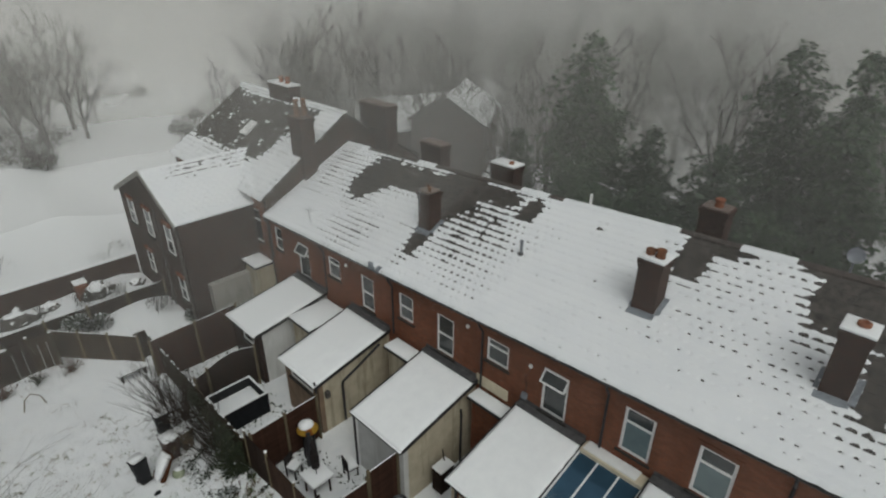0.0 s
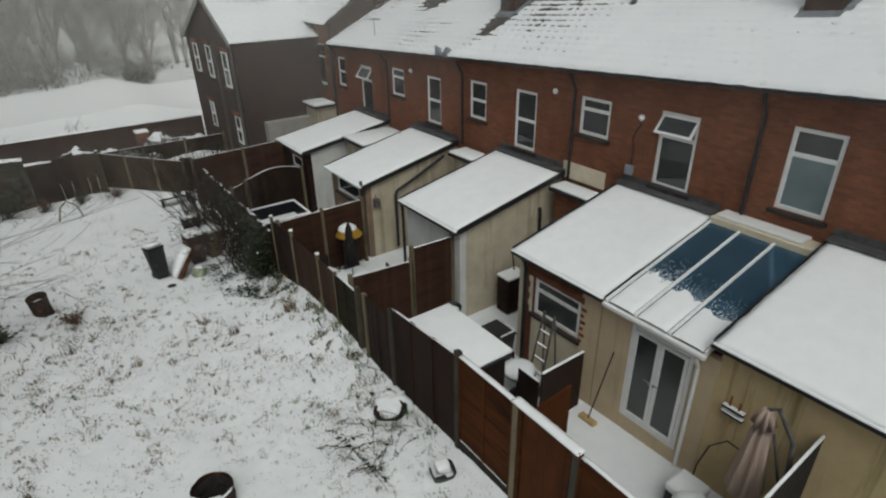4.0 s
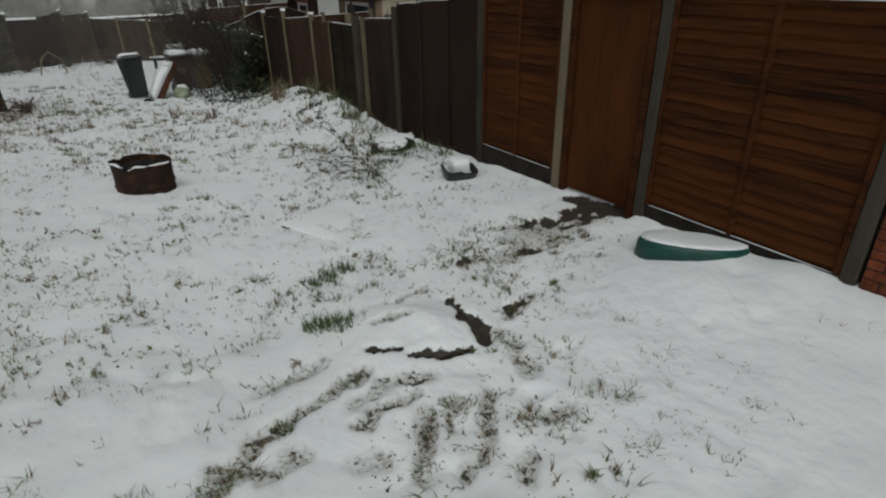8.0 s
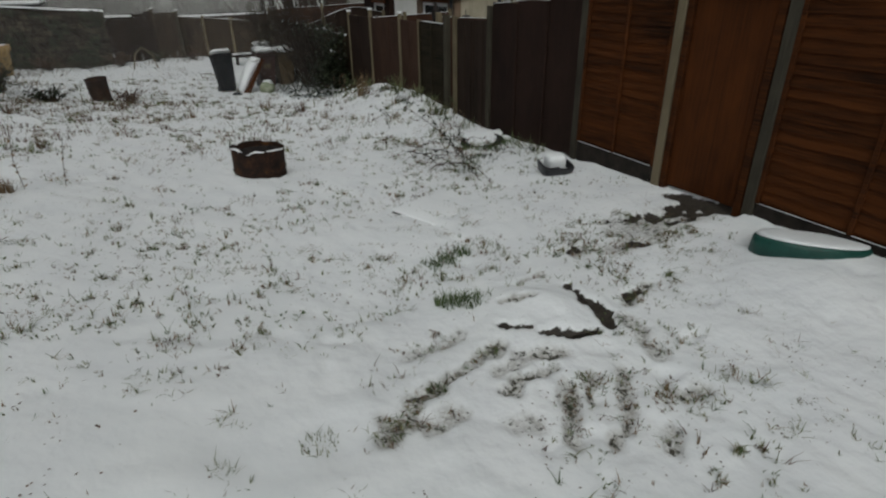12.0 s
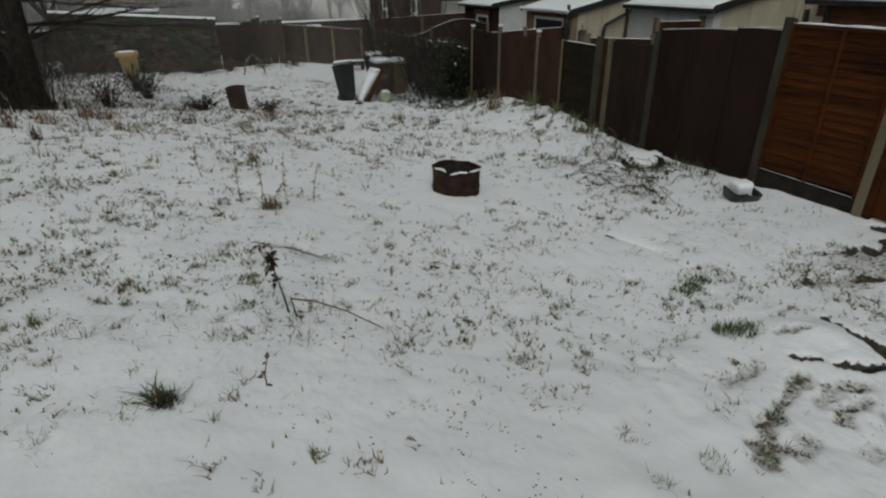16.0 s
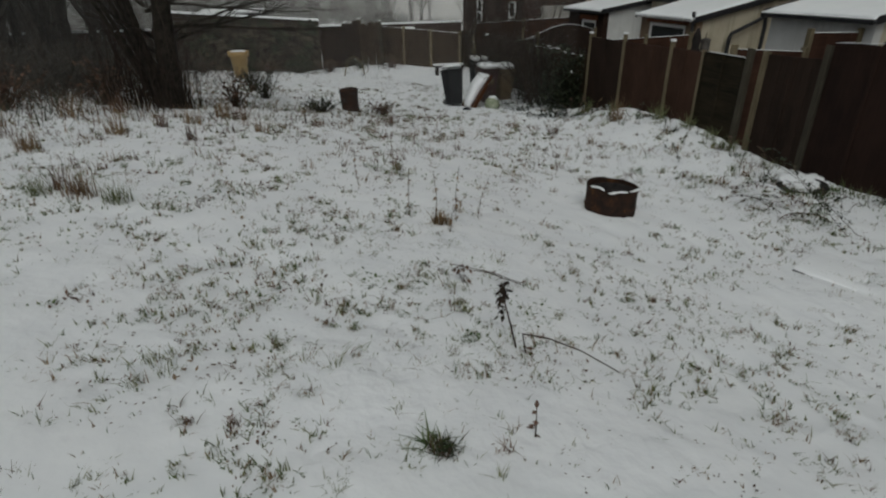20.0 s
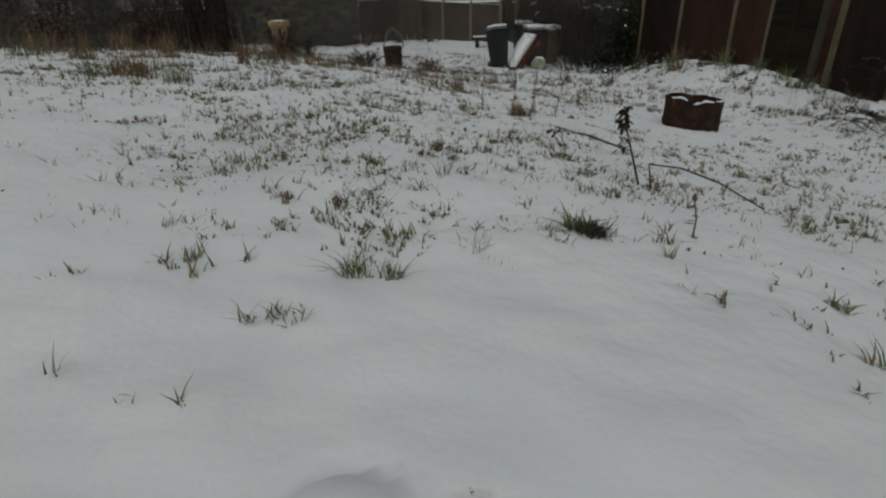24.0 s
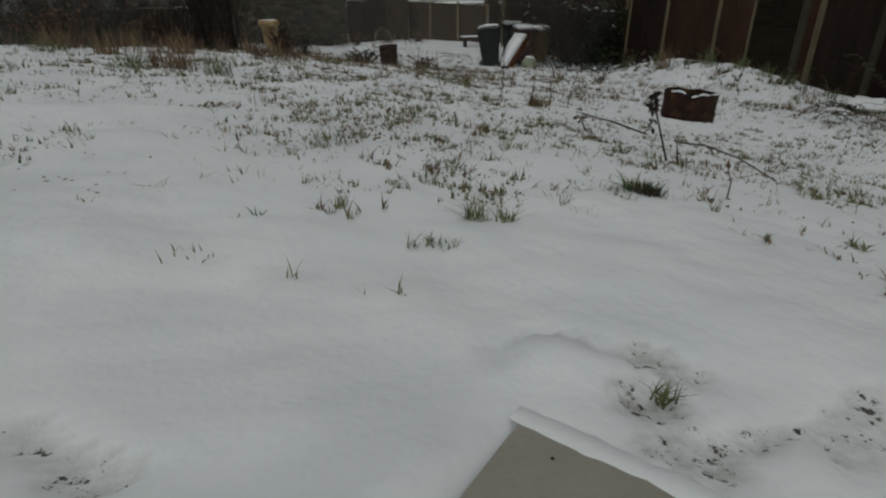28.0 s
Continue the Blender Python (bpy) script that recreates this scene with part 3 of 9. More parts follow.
def snow_cover(y, s):
    """1 where the roof is white over, 0 where the tiles are bare."""
    n = 0.16 * noise.noise((y * 0.6, s * 4, 11.0)) + 0.20 * noise.noise((y * 2.0, s * 11, 4.0)) + 0.20 * noise.noise((y * 5.0, s * 26, 9.0))
    v = 1.18
    def patch(cy, cs, ry, rs, k):
        return k * math.exp(-(abs((y - cy) / ry) ** 2.6 + abs((s - cs) / rs) ** 2.6))
    v -= patch(19.9, 0.72, 1.15, 0.27, 1.25) + patch(17.6, 0.82, 1.7, 0.16, 1.25) + patch(18.2, 0.20, 1.6, 0.22, 0.48) + patch(22.6, 0.72, 1.2, 0.32, 0.48)
    v -= patch(14.9, 0.84, 1.2, 0.22, 1.25) + patch(14.75 + 0.5 * (s - 0.4), 0.42, 0.50, 0.28, 1.0)
    v -= patch(12.6, 0.58, 1.9, 0.42, 0.70) + patch(11.2, 0.85, 0.36, 0.09, 1.3) + patch(12.9, 0.90, 1.0, 0.07, 0.7)
    v -= patch(5.15, 0.86, 0.55, 0.17, 1.2) + patch(4.4, 0.96, 0.8, 0.05, 1.0) + patch(2.6, 0.55, 3.4, 0.55, 0.17) + patch(3.4, 0.75, 2.0, 0.24, 0.14)
    v -= patch(0.9, 0.88, 0.95, 0.17, 1.3) + patch(1.35, 0.66, 0.6, 0.18, 0.45) + patch(-0.2, 0.52, 0.55, 0.34, 0.9) + patch(0.8, 0.98, 1.7, 0.04, 1.0)
    v -= patch(-3.5, 0.6, 2.0, 0.5, 0.5) + patch(8.4, 0.86, 0.25, 0.04, 0.7)
    return v + n


def slab(bm, a, b, c, d, t):
    """A slab under four points."""
    n = (Vector(b) - Vector(a)).cross(Vector(d) - Vector(a)).normalized() * t
    if n.z < 0:
        n = -n
    top = [Vector(p) for p in (a, b, c, d)]
    if (top[1] - top[0]).cross(top[3] - top[0]).z < 0:
        top = top[::-1]
    hexa(bm, [p - n for p in top] + top)


def window(parent, y0, y1, z0, z1, kind, x=WALL_X, face=-1, tone=None, flip=False):
    """A white plastic window in a wall that faces west: frame bars, panes, sill. kind: cross (top light), sash, open, plain."""
    w = new("window")
    w.parent = parent
    dx = x + 0.07
    f, d = 0.088, 0.06
    bar = lambda a, b, c, e: part("window_frame", soft_box(dx - d / 2, dx + d / 2, a, b, c, e, 0.008), UPVC, w)
    bar(y0, y0 + f, z0, z1), bar(y1 - f, y1, z0, z1)
    bar(y0 + f, y1 - f, z0, z0 + f), bar(y0 + f, y1 - f, z1 - f, z1)
    g = tone or GLASS
    def pane(a, b, c, e, mm=None, off=0.0):
        part("pane", boxes((dx - 0.008 + off, dx + 0.008 + off, a, b, c, e)), mm or g, w)
    zm = z0 + (z1 - z0) * (0.68 if kind in ("cross", "open", "blind") else 0.5)
    if kind == "plain":
        pane(y0 + f, y1 - f, z0 + f, z1 - f)
    else:
        bar(y0 + f, y1 - f, zm - f / 2, zm + f / 2)
        pane(y0 + f, y1 - f, z0 + f, zm - f / 2, BLIND_GLASS if kind == "blind" else None)
        if kind != "open":
            pane(y0 + f, y1 - f, zm + f / 2, z1 - f)
        else:
            v = new("open_vent")
            v.parent = w
            m = Matrix.Translation((dx, 0, z1 - f)) @ Matrix.Rotation(radians(38), 4, "Y")
            h, q = z1 - zm - f, 0.055
            for b8 in ((-0.025, 0.025, y0 + 0.02, y0 + 0.02 + q, -h, 0), (-0.025, 0.025, y1 - 0.02 - q, y1 - 0.02, -h, 0),
                       (-0.025, 0.025, y0 + 0.02 + q, y1 - 0.02 - q, -h, -h + q), (-0.025, 0.025, y0 + 0.02 + q, y1 - 0.02 - q, -q, 0)):
                bm = bmesh.new()
                box(bm, *b8, m)
                part("vent_frame", bm, UPVC, v)
            bm = bmesh.new()
            box(bm, -0.006, 0.006, y0 + 0.02 + q, y1 - 0.02 - q, -h + q, -q, m)
            part("pane", bm, GLASS, v)
    part("window_sill", soft_box(x - 0.06, x + 0.10, y0 - 0.08, y1 + 0.08, z0 - 0.09, z0 - 0.005, 0.01), WET_SILL, w, "dark stone sill")
    part("lintel", soft_box(x - 0.012, x + 0.10, y0 - 0.10, y1 + 0.10, z1 + 0.004, z1 + 0.16, 0.006), BRICK, w, "brick lintel course")
    # black sheet that stands in for the unlit room behind the panes
    part("dark_backing", boxes((x + 0.16, x + 0.18, y0 - 0.03, y1 + 0.03, z0 - 0.03, z1 + 0.03)), BLACK_PLASTIC, w)
    return w


HOUSES = [  # south end, north end, windows (y0, y1, z0, z1, kind)
    (-8.7, -4.05, [(-7.4, -6.4, 3.95, 5.5, "cross"), (-5.6, -4.7, 3.95, 5.5, "cross")]),
    (-4.05, 0.6, [(-3.1, -2.1, 3.75, 5.35, "cross"), (-1.0, -0.1, 3.75, 5.35, "cross")]),
    (0.6, 5.26, [(1.63, 2.58, 3.61, 5.22, "blind"), (3.72, 4.63, 3.58, 5.17, "blind")]),
    (5.26, 9.92, [(6.42, 7.35, 3.26, 4.97, "open"), (8.70, 9.65, 3.98, 4.92, "cross")]),
    (9.92, 14.58, [(11.18, 12.05, 3.08, 4.74, "sash"), (13.33, 14.15, 3.54, 4.70, "sash")]),
    (14.58, 19.24, [(15.72, 16.55, 2.93, 4.52, "sash"), (18.03, 18.90, 3.52, 4.51, "cross")]),
    (19.24, 23.9, [(20.47, 21.40, 2.53, 4.32, "open"), (22.77, 23.46, 3.22, 4.43, "sash")]),
]
TILE_ROWS = 20


def tile_mesh():
    bm = bmesh.new()
    n = 5
    rows = []
    for k in (0, 1):
        for top in (0, 1):
            rows.append([bm.verts.new((-0.145 + 0.29 * i / (n - 1), (-0.165, 0.135)[k], (0.006 + 0.014 * (1 - k)) * 1.0 + (0.016 if top else 0) + 0.006 * math.cos(2 * math.pi * i / (n - 1)))) for i in range(n)])
    for i in range(n - 1):
        bm.faces.new((rows[1][i], rows[1][i + 1], rows[3][i + 1], rows[3][i]))
        bm.faces.new((rows[0][i], rows[0][i + 1], rows[1][i + 1], rows[1][i]))
    me = bpy.data.meshes.new("roof_tile")
    bm.to_mesh(me)
    bm.free()
    me.materials.append(TILE)
    return me


def snow_sheet(h, place, cover, y0, y1, courses, ns):
    """Snow on tiles: deep in places, broken along the lower edge of each tile where it is thin."""
    ny = round((y1 - y0) / 0.042)
    verts, keep = [], []
    for i in range(ny + 1):
        for k in range(-1, ns + 1):
            y, s = y0 + (y1 - y0) * i / ny, max(k, 0) / ns
            v = cover(y, s)
            row = s * courses
            r, up_ = int(row), row % 1.0
            across = (y / 0.30 + (0.5 if r % 2 else 0.0)) % 1.0
            jag = 0.30 + 0.82 * max(0.0, 1 - 2.1 * abs(across - 0.5 + 0.12 * noise.noise((r * 1.7, y * 0.9, 6.0)))) + 0.32 * noise.noise((y * 5.0, r * 3.7, 2.0))
            low = math.exp(-(up_ / 0.31) ** 2) + 0.4 * math.exp(-((1 - up_) / 0.08) ** 2)
            val = v - 0.66 * low * jag + 0.10 * noise.noise((y * 14, s * 90, 8.0)) - 0.42
            keep.append(val > 0 or k < 0 and v > 0.7)
            deep = min(max(val / 0.30, 0.0), 1.0)
            lift = 0.006 + 0.040 * deep ** 0.6 * (1 - 0.5 * math.exp(-(up_ / 0.2) ** 2)) + 0.026 * deep * (1 - up_) ** 1.5 + 0.010 * noise.noise((y * 3, s * 22, 1)) * deep if val > 0 else 0.004
            p = place(y, s, lift if k > 0 else 0.03)
            if k < 0:
                p = p + Vector((-0.035 + 0.02 * noise.noise((y * 5, 0, 0)), 0, -0.05 + 0.02 * noise.noise((y * 3.3, 1, 0))))
            verts.append(p)
    w = ns + 2
    faces = []
    for i in range(ny):
        for k in range(w - 1):
            q = (i * w + k, i * w + k + 1, (i + 1) * w + k + 1, (i + 1) * w + k)
            if sum(keep[j] for j in q) >= 2:
                faces.append(q[::-1])
    shape_of(verts, faces, "roof_snow", ROOF_SNOW, h, "uneven snow broken along the tile courses", True)


def house(y0, y1, windows, number):
    h = thing("terraced_house", "red brick terraced house with snow on its tiled roof", "house", "brick terrace")
    bm = holed_wall(y0, y1, -1.6, 5.85, [(a, b, c, d) for a, b, c, d, _ in windows], lambda u, z, d: Vector((WALL_X + d, u, z + (S(u) if z > 5.5 else 0))), 0.26)
    part("wall", bm, BRICK, h)
    bm = bmesh.new()
    slab(bm, on_roof(y0, 0), on_roof(y1, 0), on_roof(y1, 1), on_roof(y0, 1), 0.10)
    slab(bm, (RIDGE_X, y0, RIDGE_Z + S(y0)), (RIDGE_X, y1, RIDGE_Z + S(y1)), (BACK_X, y1, EAVE_Z + S(y1)), (BACK_X, y0, EAVE_Z + S(y0)), 0.10)
    part("roof", bm, TILE, h)
    part("front_wall", boxes((BACK_X - 0.4, BACK_X - 0.15, y0, y1, -1.6, 5.3)), BRICK_DARK, h)
    # gutter with a lip of snow, and a downpipe
    bm = bmesh.new()
    for k in range(6):
        a, b = radians(180 + 36 * k), radians(180 + 36 * (k + 1))
        q = [(EAVE_X - 0.05 + 0.065 * math.cos(t), y, 5.80 + S(y) + 0.065 * math.sin(t)) for y in (y0, y1) for t in (a, b)]
        v = [bm.verts.new(p) for p in q]
        bm.faces.new((v[0], v[1], v[3], v[2]))
    bmesh.ops.remove_doubles(bm, verts=bm.verts[:], dist=1e-4)
    bmesh.ops.solidify(bm, geom=bm.faces[:], thickness=0.008)
    part("gutter", bm, BLACK_PLASTIC, h)
    bm = bmesh.new()
    tube(bm, [(EAVE_X - 0.05, y1 - 0.12, 5.74 + S(y1)), (EAVE_X - 0.02, y1 - 0.12, 5.6 + S(y1)), (WALL_X - 0.06, y1 - 0.12, 5.3 + S(y1)), (WALL_X - 0.06, y1 - 0.12, 2.6)], 0.04, 8)
    part("downpipe", bm, BLACK_PLASTIC, h)
    for a, b, c, d, k in windows:
        window(h, a, b, c, d, k)
    # ridge tiles
    n = round((y1 - y0) / 0.45)
    for i in range(n):
        ya, yb = y0 + (y1 - y0) * i / n, y0 + (y1 - y0) * (i + 0.97) / n
        bm = bmesh.new()
        prof = [(RIDGE_X + 0.13 * math.cos(radians(200 - 44 * k)), RIDGE_Z - 0.03 + 0.13 * math.sin(radians(200 - 44 * k))) for k in range(6)]
        va, vb = [bm.verts.new((x, ya, z + S(ya))) for x, z in prof], [bm.verts.new((x, yb, z + S(yb))) for x, z in prof]
        for k in range(5):
            bm.faces.new((va[k], vb[k], vb[k + 1], va[k + 1]))
        bm.faces.new(va), bm.faces.new(vb[::-1])
        part("ridge_tile", bm, RIDGE, h)
    for ya, yb in ((-7.5, -5.0), (-3.2, -1.0), (2.6, 4.1), (5.95, 10.35), (11.0, 12.3), (17.1, 18.3), (21.9, 23.8)):
        ya, yb = max(ya, y0), min(yb, y1)
        if yb - ya > 0.2:
            bm, rows = bmesh.new(), []
            for i in range(25):
                y = ya + (yb - ya) * i / 24
                k = 0.02 + 0.02 * noise.noise((y * 3, 0, 4)) if 0 < i < 24 else 0.0
                hw = 0.19 + 0.08 * noise.noise((y * 4, 2, 0))
                rows.append([bm.verts.new((RIDGE_X + dx, y, RIDGE_Z + S(y) + dz)) for dx, dz in ((-hw, 0.06 - 0.48 * hw), (-0.10, 0.07 + k), (0.0, 0.10 + k), (0.10, 0.07 + k), (hw, 0.06 - 0.48 * hw))])
            for p, q in zip(rows, rows[1:]):
                for j in range(4):
                    bm.faces.new((p[j], q[j], q[j + 1], p[j + 1]))
            bmesh.ops.recalc_face_normals(bm, faces=bm.faces[:])
            part("ridge_snow", bm, ROOF_SNOW, h, "ragged line of snow on the ridge", True)
    # tiles and the snow on them
    cols = round((y1 - y0) / 0.30)
    rest, me = ([], []), TILE_MESH
    up = (on_roof(y0, 1) - on_roof(y0, 0)).normalized()
    side = (on_roof(y1, 0) - on_roof(y0, 0)).normalized()
    m3 = Matrix((-side, up, (-side).cross(up))).transposed().to_4x4()
    singles = 0
    for r in range(TILE_ROWS):
        for q in range(cols + 1):
            y = y0 + (q + (0.5 if r % 2 else 0.0)) * (y1 - y0) / cols
            if y > y1 - 0.05 or y < y0 + 0.02:
                continue
            s = (r + 0.5) / TILE_ROWS
            v = snow_cover(y, s)
            m = Matrix.Translation(on_roof(y, s, -0.026 + rnd(0, 0.006))) @ m3
            if v < 1.06 and number in (2, 4, 5) and singles < 260:
                ob = new("roof_tile", me)
                ob.parent, ob.matrix_basis = h, m
                singles += 1
            elif v < 1.14:
                base = len(rest[0])
                rest[0].extend(m @ vv.co for vv in me.vertices)
                rest[1].extend(tuple(base + i for i in p.vertices) for p in me.polygons)
    if rest[0]:
        tagged(shape_of(rest[0], rest[1], "roof_tiles", TILE, h), kind="stuff")
    snow_sheet(h, on_roof, snow_cover, y0, y1, TILE_ROWS, 150)
    return h


TILE_MESH = tile_mesh()


def chimney(x, y0, y1, base, top, deep, pots, snow=True, label="sooty brick chimney stack with clay pots", tone=BRICK_DARK, flash=True):
    c = thing("chimney_stack", label, "chimney", "chimneys of the terrace")
    part("shaft", boxes((x, x + deep, y0, y1, base, top - 0.3)), tone, c)
    part("corbel", boxes((x - 0.025, x + deep + 0.025, y0 - 0.025, y1 + 0.025, top - 0.296, top - 0.17), (x - 0.05, x + deep + 0.05, y0 - 0.05, y1 + 0.05, top - 0.168, top - 0.02)), tone, c)
    part("flaunching", soft_box(x, x + deep, y0, y1, top - 0.018, top + 0.06, 0.03), MORTAR, c)
    if flash:
        k = (RIDGE_Z - EAVE_Z) / (RIDGE_X - EAVE_X)
        zr = lambda xx, yy: EAVE_Z + (xx - EAVE_X) * k + S(yy)
        bm = bmesh.new()
        for a, b, cc, d in ((x - 0.20, x - 0.012, y0 - 0.06, y1 + 0.06), (x - 0.02, x + deep, y0 - 0.16, y0 - 0.012), (x - 0.02, x + deep, y1 + 0.012, y1 + 0.12)):
            hexa(bm, [(a, cc, zr(a, cc) - 0.02), (b, cc, zr(b, cc) - 0.02), (b, d, zr(b, d) - 0.02), (a, d, zr(a, d) - 0.02),
                      (a, cc, zr(a, cc) + 0.055), (b, cc, zr(b, cc) + 0.075), (b, d, zr(b, d) + 0.075), (a, d, zr(a, d) + 0.055)])
        part("flashing", bm, LEAD, c, "grey lead flashing")
    for px, py, r, hh, mm in pots:
        z = top + 0.02
        part("chimney_pot", lathe([(r * 0.8, z), (r, z + 0.05), (r * 0.9, z + 0.1), (r * 0.82, z + hh - 0.1), (r * 1.02, z + hh - 0.07), (r * 1.02, z + hh - 0.02), (r * 0.8, z + hh), (r * 0.62, z + hh - 0.005), (r * 0.6, z + hh - 0.12)], 16, px, py), mm, c, "clay chimney pot", True)
    if snow:
        part("snow_cap", soft_box(x - 0.05, x + deep + 0.05, y0 - 0.05, y1 + 0.05, top - 0.016, top + 0.075, 0.03, 2), SNOW, c, "cap of snow", True)
    return c


def extension(name, y0, y1, x0, zf, zb, wall_s, wall_w, label, fascia=BLACK_PLASTIC, over=0.12, doors=(), gutter=True):
    """A lean-to behind a house: walls with openings in the west one (y0, y1, z0, z1), sloping roof under snow, fascia, gutter."""
    e = thing(name, label, "extension", "rear extensions")
    base = -1.2
    zr = lambda x: zf + (zb - zf) * (x - x0) / (WALL_X - x0)
    part("west_wall", holed_wall(y0 + 0.1, y1 - 0.1, base, zf - 0.06, list(doors), lambda u, z, d: Vector((x0 + 0.1 + d, u, z)), 0.2), wall_w, e)
    for ya, yb, nm in ((y0 + 0.1, y0 + 0.3, "side_wall"), (y1 - 0.3, y1 - 0.1, "side_wall")):
        bm = bmesh.new()
        a, b = x0 + 0.303, WALL_X - 0.003
        hexa(bm, [(a, ya, base), (b, ya, base), (b, yb, base), (a, yb, base), (a, ya, zr(a) - 0.06), (b, ya, zr(b) - 0.06), (b, yb, zr(b) - 0.06), (a, yb, zr(a) - 0.06)])
        part(nm, bm, wall_s, e)
    bm = bmesh.new()
    slab(bm, (x0 - 0.05, y0, zr(x0)), (x0 - 0.05, y1, zr(x0)), (WALL_X - 0.004, y1, zb), (WALL_X - 0.004, y0, zb), 0.06)
    part("roof", bm, fascia, e)
    for yy in (y0 - 0.025, y1 + 0.005):
        bm = bmesh.new()
        hexa(bm, [(x0 - 0.05, yy, zr(x0) - 0.12), (WALL_X - 0.004, yy, zb - 0.12), (WALL_X - 0.004, yy + 0.02, zb - 0.12), (x0 - 0.05, yy + 0.02, zr(x0) - 0.12),
                  (x0 - 0.05, yy, zr(x0) + 0.03), (WALL_X - 0.004, yy, zb + 0.03), (WALL_X - 0.004, yy + 0.02, zb + 0.03), (x0 - 0.05, yy + 0.02, zr(x0) + 0.03)])
        part("barge_board", bm, fascia, e)
    if gutter:
        part("gutter", soft_box(x0 - 0.13, x0 - 0.055, y0 - 0.02, y1 + 0.02, zf - 0.12, zf - 0.03, 0.02), fascia, e)
        part("gutter_snow", soft_box(x0 - 0.135, x0 - 0.06, y0, y1, zf - 0.04, zf - 0.005, 0.015), SNOW, e, "snow in the gutter")
    else:
        for k in range(26):                                           # ends of the corrugated sheets, each with its plug of snow
            y = y0 + 0.05 + (y1 - y0 - 0.1) * (k + 0.5) / 26
            part("snow_plug", soft_box(x0 - 0.16, x0 - 0.052, y - 0.030, y + 0.030, zf - 0.045, zf + 0.035, 0.02), SNOW, e, "", True)
    # snow
    nx, ny, verts = 40, 30, []
    for i in range(nx + 1):
        for k in range(ny + 1):
            u, v = i / nx, k / ny
            rim = min(u * 9, (1 - u) * 14, v * 9, (1 - v) * 9, 1.0)
            x, y = x0 - 0.09 + (WALL_X - 0.18 - x0 + 0.09) * u, y0 + 0.015 + (y1 - y0 - 0.03) * v
            edge = 0.02 * noise.noise((x * 4, y * 4, 3)) * (1 - rim)
            verts.append((x + edge, y + edge, zr(x) + 0.018 + 0.055 * math.sqrt(rim) + 0.008 * noise.noise((x * 2, y * 2, 0)) + 0.003 * noise.noise((x * 9, y * 9, 0))))
    faces = [(i * (ny + 1) + k, (i + 1) * (ny + 1) + k, (i + 1) * (ny + 1) + k + 1, i * (ny + 1) + k + 1) for i in range(nx) for k in range(ny)]
    ob = shape_of(verts, faces, "snow_cover", SNOW, e, "smooth snow on the roof", True)
    md = ob.modifiers.new("thick", "SOLIDIFY")
    md.thickness, md.offset = 0.03, -1
    part("lead_flashing", boxes((WALL_X - 0.30, WALL_X - 0.006, y0, y1, zb + 0.012, zb + 0.06), (WALL_X - 0.022, WALL_X - 0.005, y0, y1, zb + 0.061, zb + 0.20)), DULL_LEAD, e, "dull lead flashing")
    return e

for number, (a, b, ws) in enumerate(HOUSES):
    house(a, b, ws, number)

BROKEN_POT = plain("weathered_broken_clay", (0.05, 0.02, 0.012), (0.26, 0.10, 0.04), 0.85, 9, 40)
# chimney stacks on the yard side
chimney(13.05, 5.16, 5.86, 6.3, 8.60, 0.62, [(13.30, 5.38, 0.15, 0.30, BROKEN_POT), (13.32, 5.68, 0.14, 0.22, BROKEN_POT)], label="sooty brick chimney stack with two broken terracotta pots")
chimney(12.73, 0.27, 0.89, 6.2, 8.80, 0.62, [(13.05, 0.55, 0.14, 0.16, TERRACOTTA)], label="brick chimney stack under a thick cap of snow")
chimney(13.05, 14.45, 15.1, 5.9, 8.05, 0.62, [(13.22, 14.62, 0.075, 0.22, BUFF_POT), (13.45, 14.93, 0.065, 0.17, BUFF_POT)], False, "low sooty brick chimney stack with two thin pots")
chimney(13.25, 23.6, 24.65, 6.0, 9.25, 0.75, [(13.42, 24.1, 0.15, 0.85, BUFF_POT), (13.84, 24.1, 0.15, 0.85, BUFF_POT)], False, "tall brick chimney stack with two tall weathered buff pots", flash=False)
# stacks on the street side
chimney(18.0, 22.9, 25.1, 6.0, 9.2, 0.8, [], False, "wide sooty chimney stack without pots", flash=False)
chimney(18.0, 18.8, 20.2, 6.0, 7.95, 0.7, [], False, "low sooty chimney stack", flash=False)
chimney(18.0, 14.25, 15.5, 6.0, 7.95, 0.7, [(18.3, 14.6, 0.12, 0.15, TERRACOTTA)], True, "sooty chimney stack with a snow-capped pot", flash=False)
chimney(18.0, 5.25, 6.15, 6.0, 8.60, 0.7, [(18.25, 5.65, 0.16, 0.34, TERRACOTTA)], False, "brick chimney stack with one orange pot", flash=False)


def loose_flashing():
    t = thing("loose_flashing", "bent grey lead sheet sticking up at the eaves", "flashing")
    for a, b in ((14.95, 15.20), (15.24, 15.55)):
        bm = bmesh.new()
        z = EAVE_Z + S(15.2)
        k = 1 if a < 15.1 else -1
        hexa(bm, [(EAVE_X - 0.10, a, z - 0.02), (EAVE_X + 0.25, a, z + 0.06), (EAVE_X + 0.25, b, z + 0.06), (EAVE_X - 0.10, b, z - 0.02),
                  (EAVE_X - 0.08, a + 0.01, z + 0.16 + 0.12 * k), (EAVE_X + 0.2, a + 0.01, z + 0.12), (EAVE_X + 0.2, b - 0.01, z + 0.12), (EAVE_X - 0.08, b - 0.01, z + 0.16 - 0.12 * k)])
        part("sheet", bm, LEAD, t)


loose_flashing()


